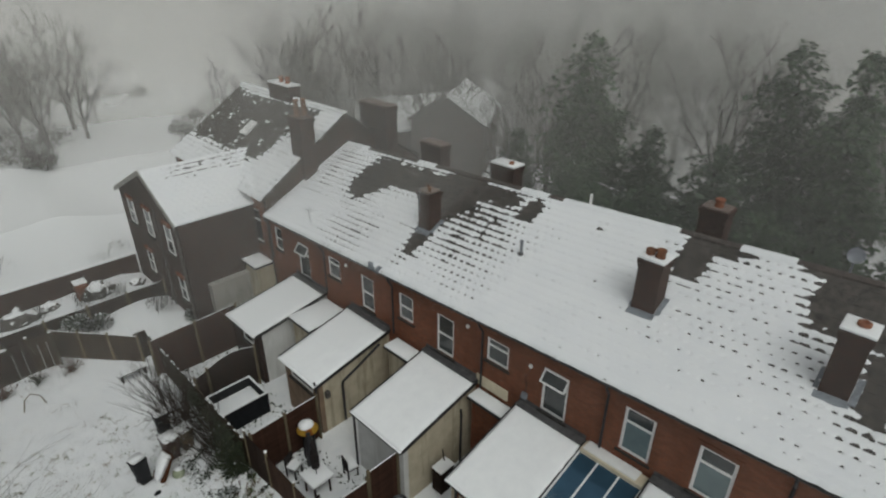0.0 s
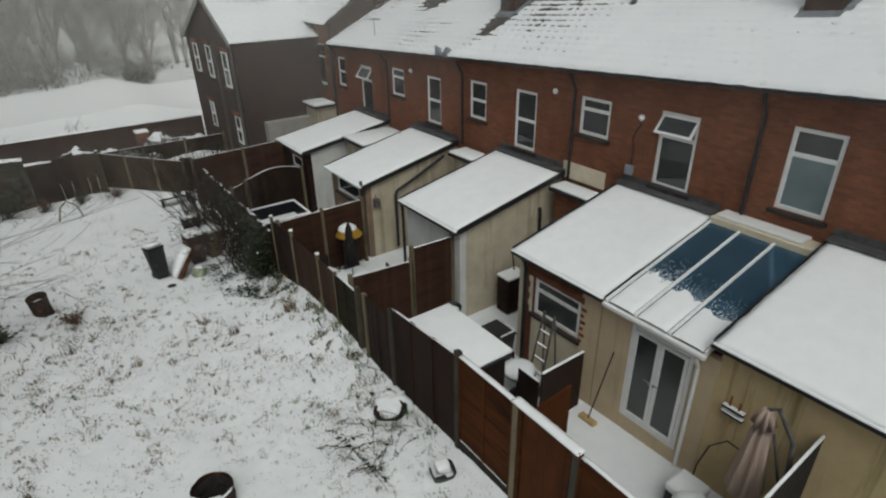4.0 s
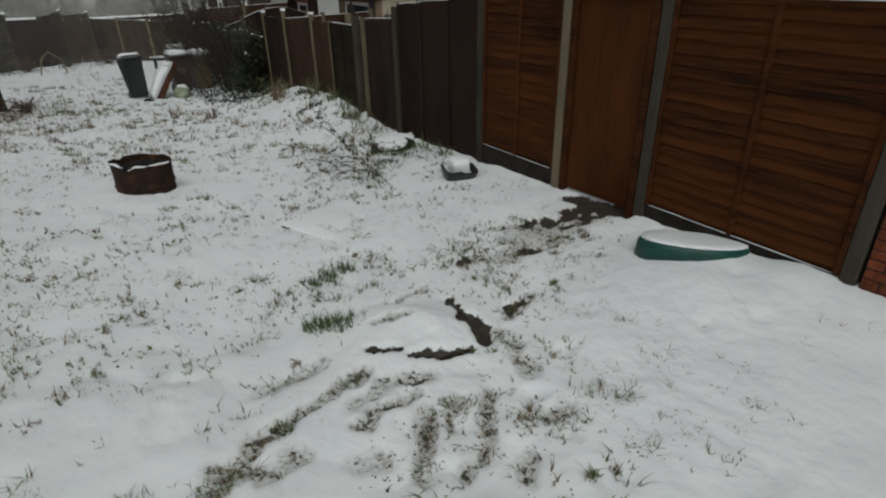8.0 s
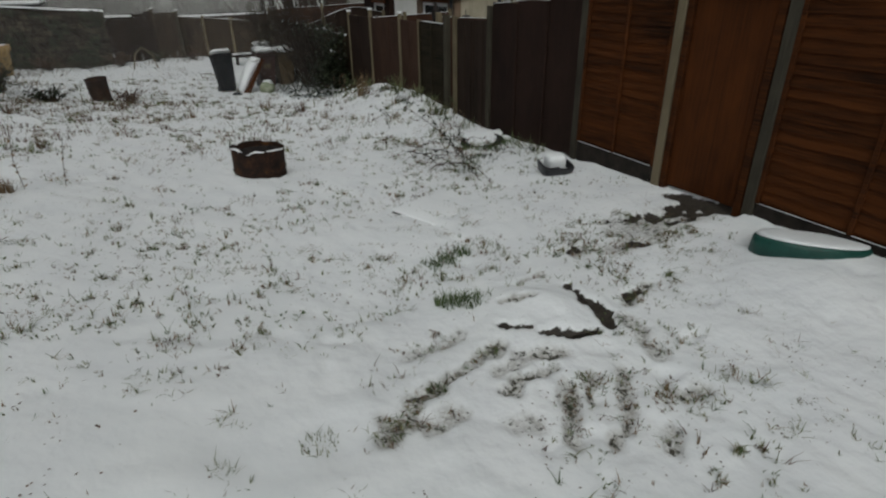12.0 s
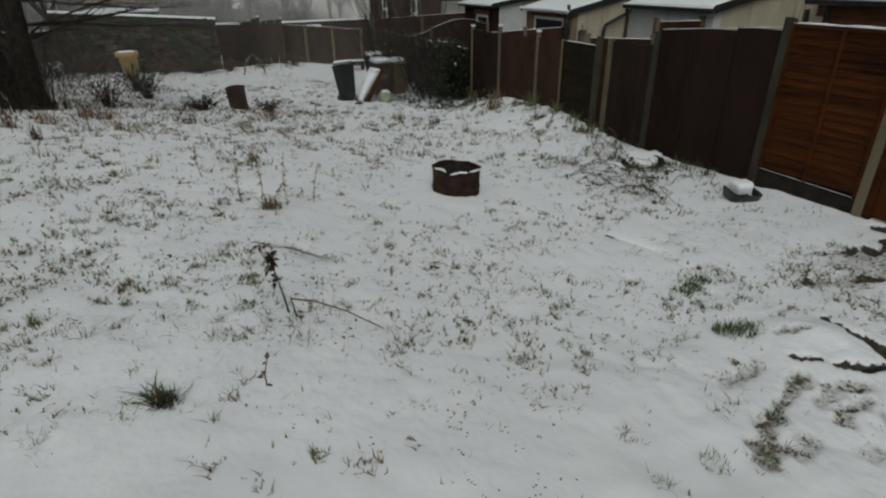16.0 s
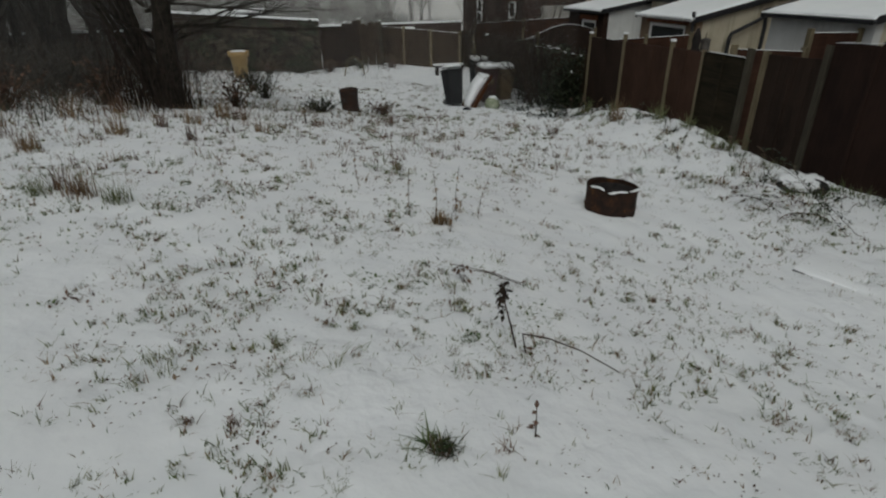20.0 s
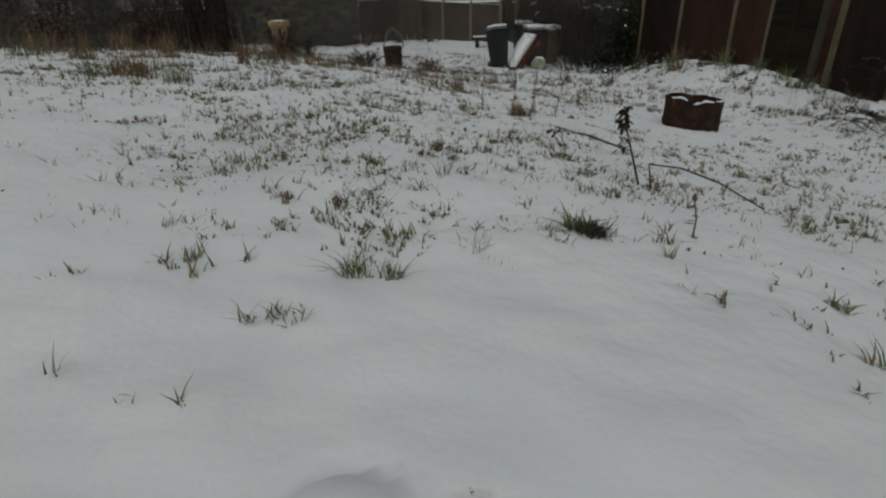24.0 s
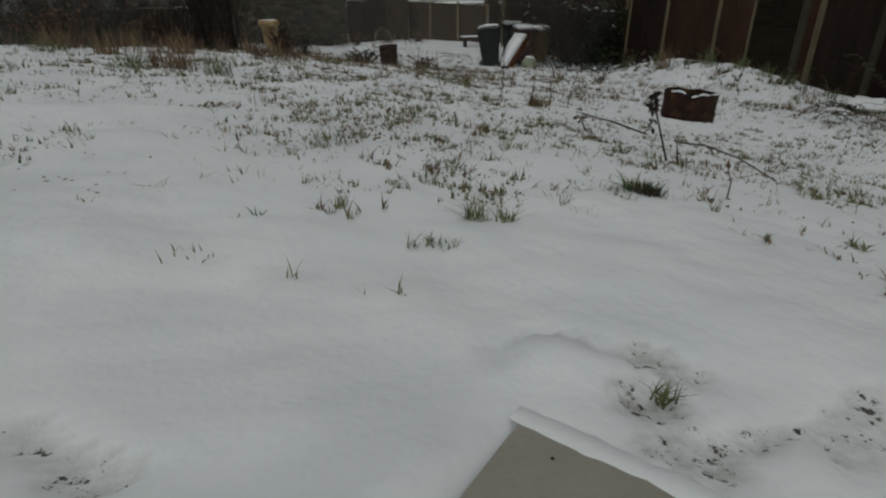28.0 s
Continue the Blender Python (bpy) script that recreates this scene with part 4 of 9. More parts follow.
def end_house():
    """The taller house at the foot of the terrace, with a gabled wing towards the plot."""
    h = thing("end_house", "tall sooty brick end house with gabled rear wing and snow", "house")
    y0, y1, ex, ez, rz = 23.95, 34.7, 10.8, 5.70, 9.05
    bm = bmesh.new()
    for ya, yb in ((y0, y0 + 0.25), (y1 - 0.25, y1)):
        p = [(11.05, ya, -2), (21.2, ya, -2), (21.2, ya, 5.6), (16.1, ya, rz - 0.06), (11.05, ya, 5.78)]
        va, vb = [bm.verts.new(q) for q in p], [bm.verts.new((q[0], yb, q[2])) for q in p]
        bm.faces.new(va), bm.faces.new(vb[::-1])
        for i in range(5):
            bm.faces.new((va[i], vb[i], vb[(i + 1) % 5], va[(i + 1) % 5]))
    part("gable_wall", bm, BRICK_DARK, h)
    part("wall", holed_wall(y0 + 0.253, y1 - 0.253, -2, 5.66, [(24.75, 25.85, 3.0, 4.82)], lambda u, z, d: Vector((11.05 + d, u, z)), 0.25), BRICK, h)
    window(h, 24.75, 25.85, 3.0, 4.82, "cross")
    bm = bmesh.new()
    slab(bm, (ex, y0 - 0.1, ez), (ex, y1 + 0.1, ez), (16.1, y1 + 0.1, rz), (16.1, y0 - 0.1, rz), 0.1)
    slab(bm, (16.1, y0 - 0.1, rz), (16.1, y1 + 0.1, rz), (21.4, y1 + 0.1, ez), (21.4, y0 - 0.1, ez), 0.1)
    part("roof", bm, TILE, h)
    # wing
    nx0, na, nr, nf, za, zr_, zf = 7.2, 25.3, 28.6, 33.3, 5.12, 6.95, 4.85
    bm = bmesh.new()
    p = [(na, -2), (nf, -2), (nf, zf - 0.06), (nr, zr_ - 0.08), (na, za - 0.06)]
    cuts = [(31.3, 32.1, 3.2, 4.6), (28.9, 29.7, 3.2, 4.7), (26.3, 27.1, 3.1, 4.65)]
    va, vb = [bm.verts.new((nx0, u, z)) for u, z in p], [bm.verts.new((nx0 + 0.25, u, z)) for u, z in p]
    bm.faces.new(va), bm.faces.new(vb[::-1])
    for i in range(5):
        bm.faces.new((va[i], vb[i], vb[(i + 1) % 5], va[(i + 1) % 5]))
    part("wing_gable_wall", bm, BRICK_DARK, h)
    part("wing_side_wall", boxes((nx0 + 0.253, 11.04, na, na + 0.25, -2, za - 0.06)), BRICK_DARK, h)
    part("wing_far_wall", boxes((nx0 + 0.253, 11.04, nf - 0.25, nf, -2, zf - 0.06)), BRICK_DARK, h)
    for a, b, c, d in cuts:
        window(h, a, b, c, d, "sash", x=nx0 - 0.09)
    for a in (26.0, 30.2):
        window(h, a, a + 0.7, 0.6, 1.9, "sash", x=nx0 - 0.09)
    kk = (16.1 - ex) / (rz - ez)
    xi = lambda z: ex + (z - ez) * kk
    bm = bmesh.new()
    slab(bm, (nx0 - 0.15, na - 0.12, za), (nx0 - 0.15, nr, zr_), (xi(zr_) + 0.3, nr, zr_), (11.3, na - 0.12, za), 0.1)
    slab(bm, (nx0 - 0.15, nr, zr_), (nx0 - 0.15, nf + 0.2, zf - 0.05), (11.3, nf + 0.2, zf - 0.05), (xi(zr_) + 0.3, nr, zr_), 0.1)
    part("wing_roof", bm, TILE, h)
    for a, za_, b, zb_ in ((na - 0.12, za, nr, zr_), (nr, zr_, nf + 0.2, zf - 0.05)):
        bm = bmesh.new()
        hexa(bm, [(nx0 - 0.19, a, za_ - 0.2), (nx0 - 0.155, a, za_ - 0.2), (nx0 - 0.155, b, zb_ - 0.2), (nx0 - 0.19, b, zb_ - 0.2),
                  (nx0 - 0.19, a, za_ + 0.05), (nx0 - 0.155, a, za_ + 0.05), (nx0 - 0.155, b, zb_ + 0.05), (nx0 - 0.19, b, zb_ + 0.05)])
        part("barge_board", bm, RENDER_GREY, h, "weathered grey barge board")
    for yy in (28.0, 25.5):
        bm = bmesh.new()
        tube(bm, [(nx0 - 0.07, yy, 5.2), (nx0 - 0.07, yy, -0.8)], 0.05, 8)
        part("downpipe", bm, STONE_SILL, h)
    # snow on both slopes that can be seen
    nm = Vector((-(rz - ez), 0, 5.3)).normalized()
    snow_sheet(h, lambda y, s, l: Vector((ex + 5.3 * s, y, ez + (rz - ez) * s)) + nm * l,
               lambda y, s: 0.98 - 0.72 * smooth(26.9, 28.3, y + 2.2 * s) * smooth(0.12, 0.38, s) * smooth(1.0, 0.9, s) + 0.24 * noise.noise((y * 0.9, s * 6, 2)) + 0.26 * noise.noise((y * 3, s * 14, 5)) + 0.22 * noise.noise((y * 6, s * 30, 8)), y0 - 0.1, y1 + 0.1, 20, 100)
    n2 = Vector((0, -(zr_ - za), nr - na)).normalized()
    snow_sheet(h, lambda u, s, l: Vector((nx0 - 0.15 + (11.2 + 2.0 * s - nx0) * u / 4.2, na - 0.12 + (nr - na + 0.12) * s, za + (zr_ - za) * s)) + n2 * l,
               lambda u, s: 0.98 - 0.34 * smooth(0.45, 0.8, s) * smooth(0.2, 1.4, u) + 0.2 * noise.noise((u, s * 6, 6)) + 0.2 * noise.noise((u * 4, s * 14, 6)) + 0.16 * noise.noise((u * 7, s * 30, 2)), 0.0, 4.2, 13, 70)
    m = Matrix.Translation(Vector((ex + 5.3 * 0.55, 29.9, ez + (rz - ez) * 0.55)) + nm * 0.06)
    bm = bmesh.new()
    box(bm, -0.5, 0.5, -0.35, 0.35, -0.03, 0.05, m @ Matrix.Rotation(-math.atan2(rz - ez, 5.3), 4, "Y"))
    part("skylight", bm, UPVC, h, "snow-dusted roof light")
    part("ridge_snow", soft_box(15.95, 16.25, y0 - 0.1, y1 + 0.1, rz - 0.02, rz + 0.09, 0.04), SNOW, h, "snow on the ridge")


end_house()
chimney(15.75, 28.6, 30.8, 8.4, 9.75, 0.7, [(16.1, 29.2, 0.14, 0.42, TERRACOTTA), (16.1, 29.9, 0.14, 0.38, TERRACOTTA)], True, "sooty ridge chimney stack with two pots", flash=False)

# ---------------------------------------------------------------- rear extensions
BUFF_FRONT = render_wall("damp_buff_render", (0.17, 0.115, 0.075), (0.25, 0.175, 0.12), (0.09, 0.065, 0.045), 0.5)
E0 = extension("rear_extension", 19.2, 21.75, 7.35, 1.85, 2.45, RENDER_WHITE, BROWN_WOOD, "white rendered lean-to extension under smooth snow", BLACK_PLASTIC, doors=[(19.75, 20.7, 1.0, 1.5)])
E1 = extension("rear_extension", 14.75, 17.35, 7.4, 1.85, 2.62, RENDER_CREAM, BUFF_FRONT, "cream rendered lean-to extension under smooth snow", BLACK_PLASTIC, doors=[(15.25, 16.85, 1.10, 1.64)], gutter=False)
E2 = extension("rear_extension", 9.95, 12.6, 7.45, 2.13, 2.88, RENDER_CREAM, RENDER_WHITE, "stained cream rendered lean-to extension under smooth snow", BLACK_PLASTIC)
E3 = extension("rear_extension", 5.62, 8.12, 7.6, 2.36, 3.12, RENDER_CREAM, BRICK, "brick and render lean-to extension with a kitchen window", BLACK_PLASTIC, doors=[(6.25, 7.55, 0.95, 1.85)])
E4 = extension("rear_extension", 0.2, 3.5, 7.6, 2.62, 3.36, RENDER_MOSSY, RENDER_MOSSY, "mossy cream rendered lean-to extension under snow", BLACK_PLASTIC)
window(E3, 6.25, 7.55, 0.95, 1.85, "cross", x=7.68)
window(E1, 15.25, 16.85, 1.10, 1.64, "plain", x=7.48)
window(E0, 19.75, 20.7, 1.0, 1.5, "plain", x=7.42)


# ---------------------------------------------------------------- fences along the plot
FENCE = thing("plot_fence", "long brown timber fence of mixed panels and weathered posts", "fence")

def post(parent, y, top, mm=POST_WOOD, w=0.10, x=FENCE_X, base=None):
    b = ground_z(x - 0.15, y) - 0.15 if base is None else base
    bm = soft_box(x - w / 2, x + w / 2, y - w / 2, y + w / 2, b, top, 0.008)
    for v in bm.verts:
        if v.co.z > top - 0.03 and v.co.x > x:
            v.co.z -= 0.02
    return part("post", bm, mm, parent, "weathered fence post")


def snow_strip(parent, x0, x1, y0, y1, z0, z1, h=0.05):
    n = 24
    rows = []
    bm = bmesh.new()
    for i in range(n + 1):
        t = i / n
        y, z = y0 + (y1 - y0) * t, z0 + (z1 - z0) * t
        k = h * (0.75 + 0.5 * noise.noise((y * 4, x0, 2.0))) * (0.4 if i in (0, n) else 1)
        rows.append([bm.verts.new(p) for p in ((x0, y, z), (x0 - 0.006, y, z + k * 0.6), ((x0 + x1) / 2 - (x1 - x0) * 0.22, y, z + k), ((x0 + x1) / 2 + (x1 - x0) * 0.22, y, z + k), (x1 + 0.006, y, z + k * 0.6), (x1, y, z))])
    for a, b in zip(rows, rows[1:]):
        for k in range(6):
            bm.faces.new((a[k], b[k], b[(k + 1) % 6], a[(k + 1) % 6]))
    bm.faces.new(rows[0]), bm.faces.new(rows[-1][::-1])
    return part("snow_cap", bm, SNOW, parent, "line of snow", True)


def lap_panel(y0, y1, z0, z1, label, mm=LAP):
    """Overlapping waney boards nailed to upright battens."""
    f = new("panel")
    f.parent, f["label"] = FENCE, label
    n = round((z1 - z0 - 0.06) / 0.095)
    for i in range(n):
        za = z0 + 0.03 + (z1 - z0 - 0.06) * i / n
        bm, m = bmesh.new(), 22
        r = random.Random(int(y0 * 100) + i)
        lo, hi = [], []
        ph = r.uniform(0, 9)
        for k in range(m + 1):
            y = y0 + (y1 - y0) * k / m
            wv = 0.016 * noise.noise((y * 2.6, ph, 0.0)) + 0.006 * noise.noise((y * 9.0, ph, 3.0))
            lo.append([bm.verts.new((FENCE_X - 0.026, y, za + wv)), bm.verts.new((FENCE_X - 0.012, y, za + wv))])
            hi.append([bm.verts.new((FENCE_X - 0.006, y, za + 0.125)), bm.verts.new((FENCE_X + 0.002, y, za + 0.125))])
        for k in range(m):
            bm.faces.new((lo[k][0], hi[k][0], hi[k + 1][0], lo[k + 1][0]))
            bm.faces.new((lo[k][1], lo[k + 1][1], hi[k + 1][1], hi[k][1]))
            bm.faces.new((lo[k][0], lo[k + 1][0], lo[k + 1][1], lo[k][1]))
        part("board", bm, mm, f)
    for y in (y0 + 0.02, (y0 + y1) / 2, y1 - 0.02):
        part("batten", soft_box(FENCE_X - 0.048, FENCE_X - 0.027, y - 0.022, y + 0.022, z0, z1, 0.004), mm, f)
    part("bottom_rail", soft_box(FENCE_X - 0.010, FENCE_X + 0.02, y0, y1, z0 - 0.004, z0 + 0.05, 0.003), mm, f)
    part("top_rail", soft_box(FENCE_X - 0.03, FENCE_X + 0.02, y0, y1, z1 - 0.03, z1 + 0.012, 0.004), mm, f)
    return f


def board_panel(y0, y1, z0, z1a, z1b, mm, label, battens=2, width=0.14):
    """Upright boards with a rail; the top follows the slope."""
    f = new("panel")
    f.parent, f["label"] = FENCE, label
    n = max(2, round((y1 - y0) / width))
    for i in range(n):
        a, b = y0 + (y1 - y0) * i / n, y0 + (y1 - y0) * (i + 1) / n
        top = z1a + (z1b - z1a) * (i + 0.5) / n
        part("board", soft_box(FENCE_X - 0.012 - (0.007 if i % 2 else 0), FENCE_X + 0.008, a + 0.002, b - 0.002, z0, top + rnd(-0.006, 0.006), 0.004), mm, f)
    for k in range(battens):
        y = y0 + (y1 - y0) * (k + 1) / (battens + 1)
        part("batten", soft_box(FENCE_X - 0.045, FENCE_X - 0.021, y - 0.025, y + 0.025, z0, z1a + (z1b - z1a) * (k + 1) / (battens + 1) - 0.03, 0.004), mm, f)
    return f



for y, top, mm in ((1.64, 2.27, POST_DARK), (3.48, 2.24, POST_DARK), (4.64, 2.24, POST_WOOD), (6.08, 2.25, POST_DARK), (8.27, 1.93, POST_DARK), (9.38, 1.73, POST_WOOD), (9.72, 1.74, POST_DARK),
                   (10.83, 1.60, POST_WOOD), (11.77, 1.68, POST_WOOD), (13.45, 1.68, POST_WOOD), (14.94, 1.58, POST_WOOD)):
    post(FENCE, y, top, mm, 0.11 if y < 7 else 0.10 if y < 10 else 0.075)
for a, b, z in ((1.70, 3.42, 0.36), (4.70, 6.02, 0.36)):
    part("gravel_board", soft_box(FENCE_X - 0.03, FENCE_X + 0.03, a, b, z - 0.30, z - 0.005, 0.006), GRAVEL_BOARD, FENCE, "dark damp gravel board")
P1 = lap_panel(1.70, 3.42, 0.36, 2.17, "red-brown lapped fence panel with damp streaks")
P2 = lap_panel(4.70, 6.02, 0.36, 2.17, "red-brown lapped fence panel beside the gate")
P4 = board_panel(6.14, 8.21, 0.0, 2.12, 1.95, BROWN_WOOD, "tall plain brown fence panel", 2, 0.69)
board_panel(8.33, 9.33, -0.1, 1.72, 1.68, DARK_BROWN, "dark brown boarded fence panel", 1)
P3 = lap_panel(9.78, 10.78, -0.15, 1.56, "dark green-tinged lapped fence panel", MOSSY_LAP)
board_panel(10.88, 11.72, -0.2, 1.55, 1.55, MID_BROWN, "plain mid-brown fence panel", 0, 0.45)
board_panel(11.82, 13.40, -0.25, 1.54, 1.50, MID_BROWN, "plain mid-brown fence panel", 0, 0.53)
board_panel(13.50, 14.89, -0.35, 1.50, 1.48, DARK_WOOD, "black-stained fence panel", 0, 0.7)
snow_strip(P2, FENCE_X - 0.05, FENCE_X + 0.04, 4.74, 6.0, 2.183, 2.183, 0.025)
snow_strip(P3, FENCE_X - 0.025, FENCE_X + 0.015, 9.8, 10.7, 1.573, 1.573, 0.014)
snow_strip(P4, FENCE_X - 0.018, FENCE_X + 0.012, 6.16, 8.2, 2.127, 1.957, 0.013)
for a, b, z in ((1.74, 3.40, 0.357), (4.74, 6.0, 0.357)):
    snow_strip(FENCE, FENCE_X - 0.036, FENCE_X - 0.028, a, b, z, z, 0.004)
snow_strip(P1, FENCE_X - 0.035, FENCE_X + 0.03, 1.72, 3.40, 2.18, 2.18, 0.02)
for y, top in ((11.77, 1.68), (13.45, 1.68), (14.94, 1.58)):
    part("snow_cap", soft_box(FENCE_X - 0.045, FENCE_X + 0.05, y - 0.045, y + 0.045, top - 0.025, top + 0.022, 0.014, 2), SNOW, FENCE, "", True)


def gate():
    g = thing("garden_gate", "orange-brown plywood garden gate in a post frame", "gate")
    part("gate_leaf", soft_box(FENCE_X - 0.01, FENCE_X + 0.025, 3.64, 4.496, 0.22, 2.14, 0.004), GATE_WOOD, g)
    part("jamb", soft_box(FENCE_X - 0.05, FENCE_X + 0.04, 4.50, 4.575, 0.05, 2.14, 0.005), LAP, g)
    part("jamb", soft_box(FENCE_X - 0.05, FENCE_X + 0.04, 3.55, 3.63, 0.05, 2.14, 0.005), LAP, g)
    part("lintel", soft_box(FENCE_X - 0.05, FENCE_X + 0.05, 3.55, 4.58, 2.145, 2.21, 0.005), LAP, g)
    snow_strip(g, FENCE_X - 0.08, FENCE_X + 0.07, 3.42, 4.70, 2.212, 2.212, 0.06)
    part("edge_batten", soft_box(FENCE_X - 0.03, FENCE_X - 0.012, 3.645, 3.70, 0.24, 2.05, 0.003), GATE_WOOD, g)


gate()


def brick_pier_wall():
    """The low end of a boundary wall, brick by brick, under a cushion of snow."""
    w = thing("boundary_wall", "orange-red brick boundary wall topped with thick snow", "wall", kind="structure")
    y0, y1, top = -3.2, 1.56, 2.30
    part("mortar", boxes((FENCE_X - 0.045, FENCE_X + 0.17, y0, y1, -0.6, top - 0.01)), DARK_JOINT, w)
    bm = soft_box(-0.0, 0.10, -0.1075, 0.1075, -0.0325, 0.0325, 0.006)
    me = bpy.data.meshes.new("brick")
    bm.to_mesh(me)
    bm.free()
    me.materials.append(BRICK_PIECE)
    half = me.copy()
    half.transform(Matrix.Diagonal((1, 0.48, 1, 1)))
    n = 0
    rows = int((top - 0.15) / 0.075)
    for r in range(rows):
        z = top - 0.045 - r * 0.075
        y = y1 - 0.1125 - (0.1125 if r % 2 else 0)
        while y > -0.9 and z > 0.1:
            ob = new("brick", me)
            ob.parent, ob.location = w, (FENCE_X - 0.052 + rnd(-0.003, 0.003), y, z)
            y -= 0.225
            n += 1
        if r % 2 and z > 0.1:
            ob = new("brick", half)
            ob.parent, ob.location = w, (FENCE_X - 0.052, y1 - 0.056, z)
    part("snow_cap", soft_box(FENCE_X - 0.085, FENCE_X + 0.2, y0, y1 + 0.10, top, top + 0.07, 0.03, 3), SNOW, w, "thick cushion of snow", True)
    sg = thing("warning_sign", "small yellow and white warning sign fixed to the brick wall", "sign")
    x = FENCE_X - 0.062
    part("plate", soft_box(x - 0.006, x, 1.19, 1.33, 2.04, 2.20, 0.003), plain("sign_white", (0.62, 0.62, 0.58), (0.72, 0.72, 0.68), 0.4), sg)
    YEL = plain("sign_yellow", (0.66, 0.50, 0.02), (0.76, 0.60, 0.04), 0.45)
    for nm, k, d, mm in (("triangle_border", 1.0, 0.009, BLACK_PLASTIC), ("triangle", 0.78, 0.011, YEL)):
        bm = bmesh.new()
        q = [(1.26 + (u - 1.26) * k, 2.14 + (z - 2.14) * k) for u, z in ((1.21, 2.115), (1.31, 2.115), (1.26, 2.195))]
        lo, hi = [bm.verts.new((x - 0.006, *r)) for r in q], [bm.verts.new((x - d, *r)) for r in q]
        bm.faces.new(hi)
        for i in range(3):
            bm.faces.new((lo[i], lo[(i + 1) % 3], hi[(i + 1) % 3], hi[i]))
        bmesh.ops.recalc_face_normals(bm, faces=bm.faces[:])
        part(nm, bm, mm, sg)
    part("yellow_band", boxes((x - 0.0095, x - 0.0065, 1.194, 1.326, 2.044, 2.105)), YEL, sg)
    for k in range(3):
        part("text_bar", boxes((x - 0.0115, x - 0.010, 1.21, 1.31, 2.054 + 0.016 * k, 2.060 + 0.016 * k)), BLACK_PLASTIC, sg)
    BEIGE_RIM = plain("dirty_cream_plastic", (0.30, 0.26, 0.20), (0.42, 0.37, 0.29), 0.5)
    lamp = thing("wall_vent", "round pale wall light or vent on the brick wall", "vent")
    bm = lathe([(0.052, 0), (0.056, 0.02), (0.048, 0.04), (0.02, 0.045)], 20)
    bm.transform(pose(x + 0.006, 1.03, 2.03, 0, -90, 0))
    part("rim", bm, BEIGE_RIM, lamp, "", True)
    bm = lathe([(0.036, 0.0451), (0.03, 0.048)], 20)
    bm.transform(pose(x + 0.004, 1.03, 2.03, 0, -90, 0))
    part("lens", bm, STONE_SILL, lamp, "dark ringed centre", True)


brick_pier_wall()


def cross_fence(y, x0, x1, z0, za, zb, mm, label, n=1, arch=0.0, posts=True):
    f = thing("cross_fence", label, "fence", "fences between the yards")
    for k in range(n):
        a, b = x0 + (x1 - x0) * k / n, x0 + (x1 - x0) * (k + 1) / n
        m = 12
        bm = bmesh.new()
        tops = []
        for i in range(m + 1):
            t = i / m
            tops.append(za + (zb - za) * (k + t) / n + arch * math.sin(math.pi * t))
        for i in range(m):
            xa, xb = a + 0.05 + (b - a - 0.1) * i / m, a + 0.05 + (b - a - 0.1) * (i + 1) / m
            bm2 = bmesh.new()
            hexa(bm2, [(xa, y - 0.012, z0), (xb, y - 0.012, z0), (xb, y + 0.012 + 0.004 * (i % 2), z0), (xa, y + 0.012, z0),
                       (xa, y - 0.012, tops[i]), (xb, y - 0.012, tops[i + 1]), (xb, y + 0.012 + 0.004 * (i % 2), tops[i + 1]), (xa, y + 0.012, tops[i])])
            part("board", bm2, mm, f)
        bm.free()
        bm = bmesh.new()
        rows = []
        for i in range(m + 1):
            xa = a + (b - a) * i / m
            rows.append([bm.verts.new(q) for q in ((xa, y - 0.02, tops[i] + 0.002), (xa, y - 0.015, tops[i] + 0.009), (xa, y + 0.02, tops[i] + 0.009), (xa, y + 0.025, tops[i] + 0.002))])
        for p, q in zip(rows, rows[1:]):
            for k2 in range(4):
                bm.faces.new((p[k2], q[k2], q[(k2 + 1) % 4], p[(k2 + 1) % 4]))
        bm.faces.new(rows[0]), bm.faces.new(rows[-1][::-1])
        part("snow_cap", bm, SNOW, f, "thin line of snow")
    if posts:
        for k in range(n + 1):
            x = x0 + (x1 - x0) * k / n
            part("post", soft_box(x - 0.045, x + 0.045, y - 0.05, y + 0.05, z0 - 0.3, za + (zb - za) * k / n + 0.08, 0.006), POST_WOOD, f)
    return f


cross_fence(10.25, 4.62, 6.22, -0.5, 1.66, 1.56, CROSS_WOOD, "low brown cross fence panel between two yards", 1)
cross_fence(10.25, 6.26, 7.45, -0.5, 1.88, 1.86, CROSS_WOOD, "tall brown cross fence panel beside the rendered wall", 1)
cross_fence(14.75, 4.60, 7.3, -0.6, 1.40, 1.45, CROSS_WOOD, "brown slatted cross fence", 2)
cross_fence(19.5, 5.2, 7.3, -0.8, 1.16, 1.22, DARK_WOOD, "dark arched cross fence panel edged with snow", 1, 0.24)
cross_fence(19.5, 4.66, 5.18, -0.8, 0.98, 1.12, DARK_WOOD, "short dark fence panel beside the arched one", 1)
cross_fence(22.9, 4.2, 8.2, -0.9, 1.30, 1.42, CROSS_WOOD, "red-brown cross fence with pale posts", 2)
cross_fence(29.4, -0.4, 7.15, -1.3, 0.45, 0.45, DARK_BROWN, "dark brown garden fence below the brick wall", 4)
slant = cross_fence(0.0, 0.0, 4.2, -1.2, 0.84, 0.96, GREY_WOOD, "old dark boarded garden fence set at a slant", 3)
slant.matrix_basis = pose(4.12, 24.40, 0, 0, 0, 130.7)


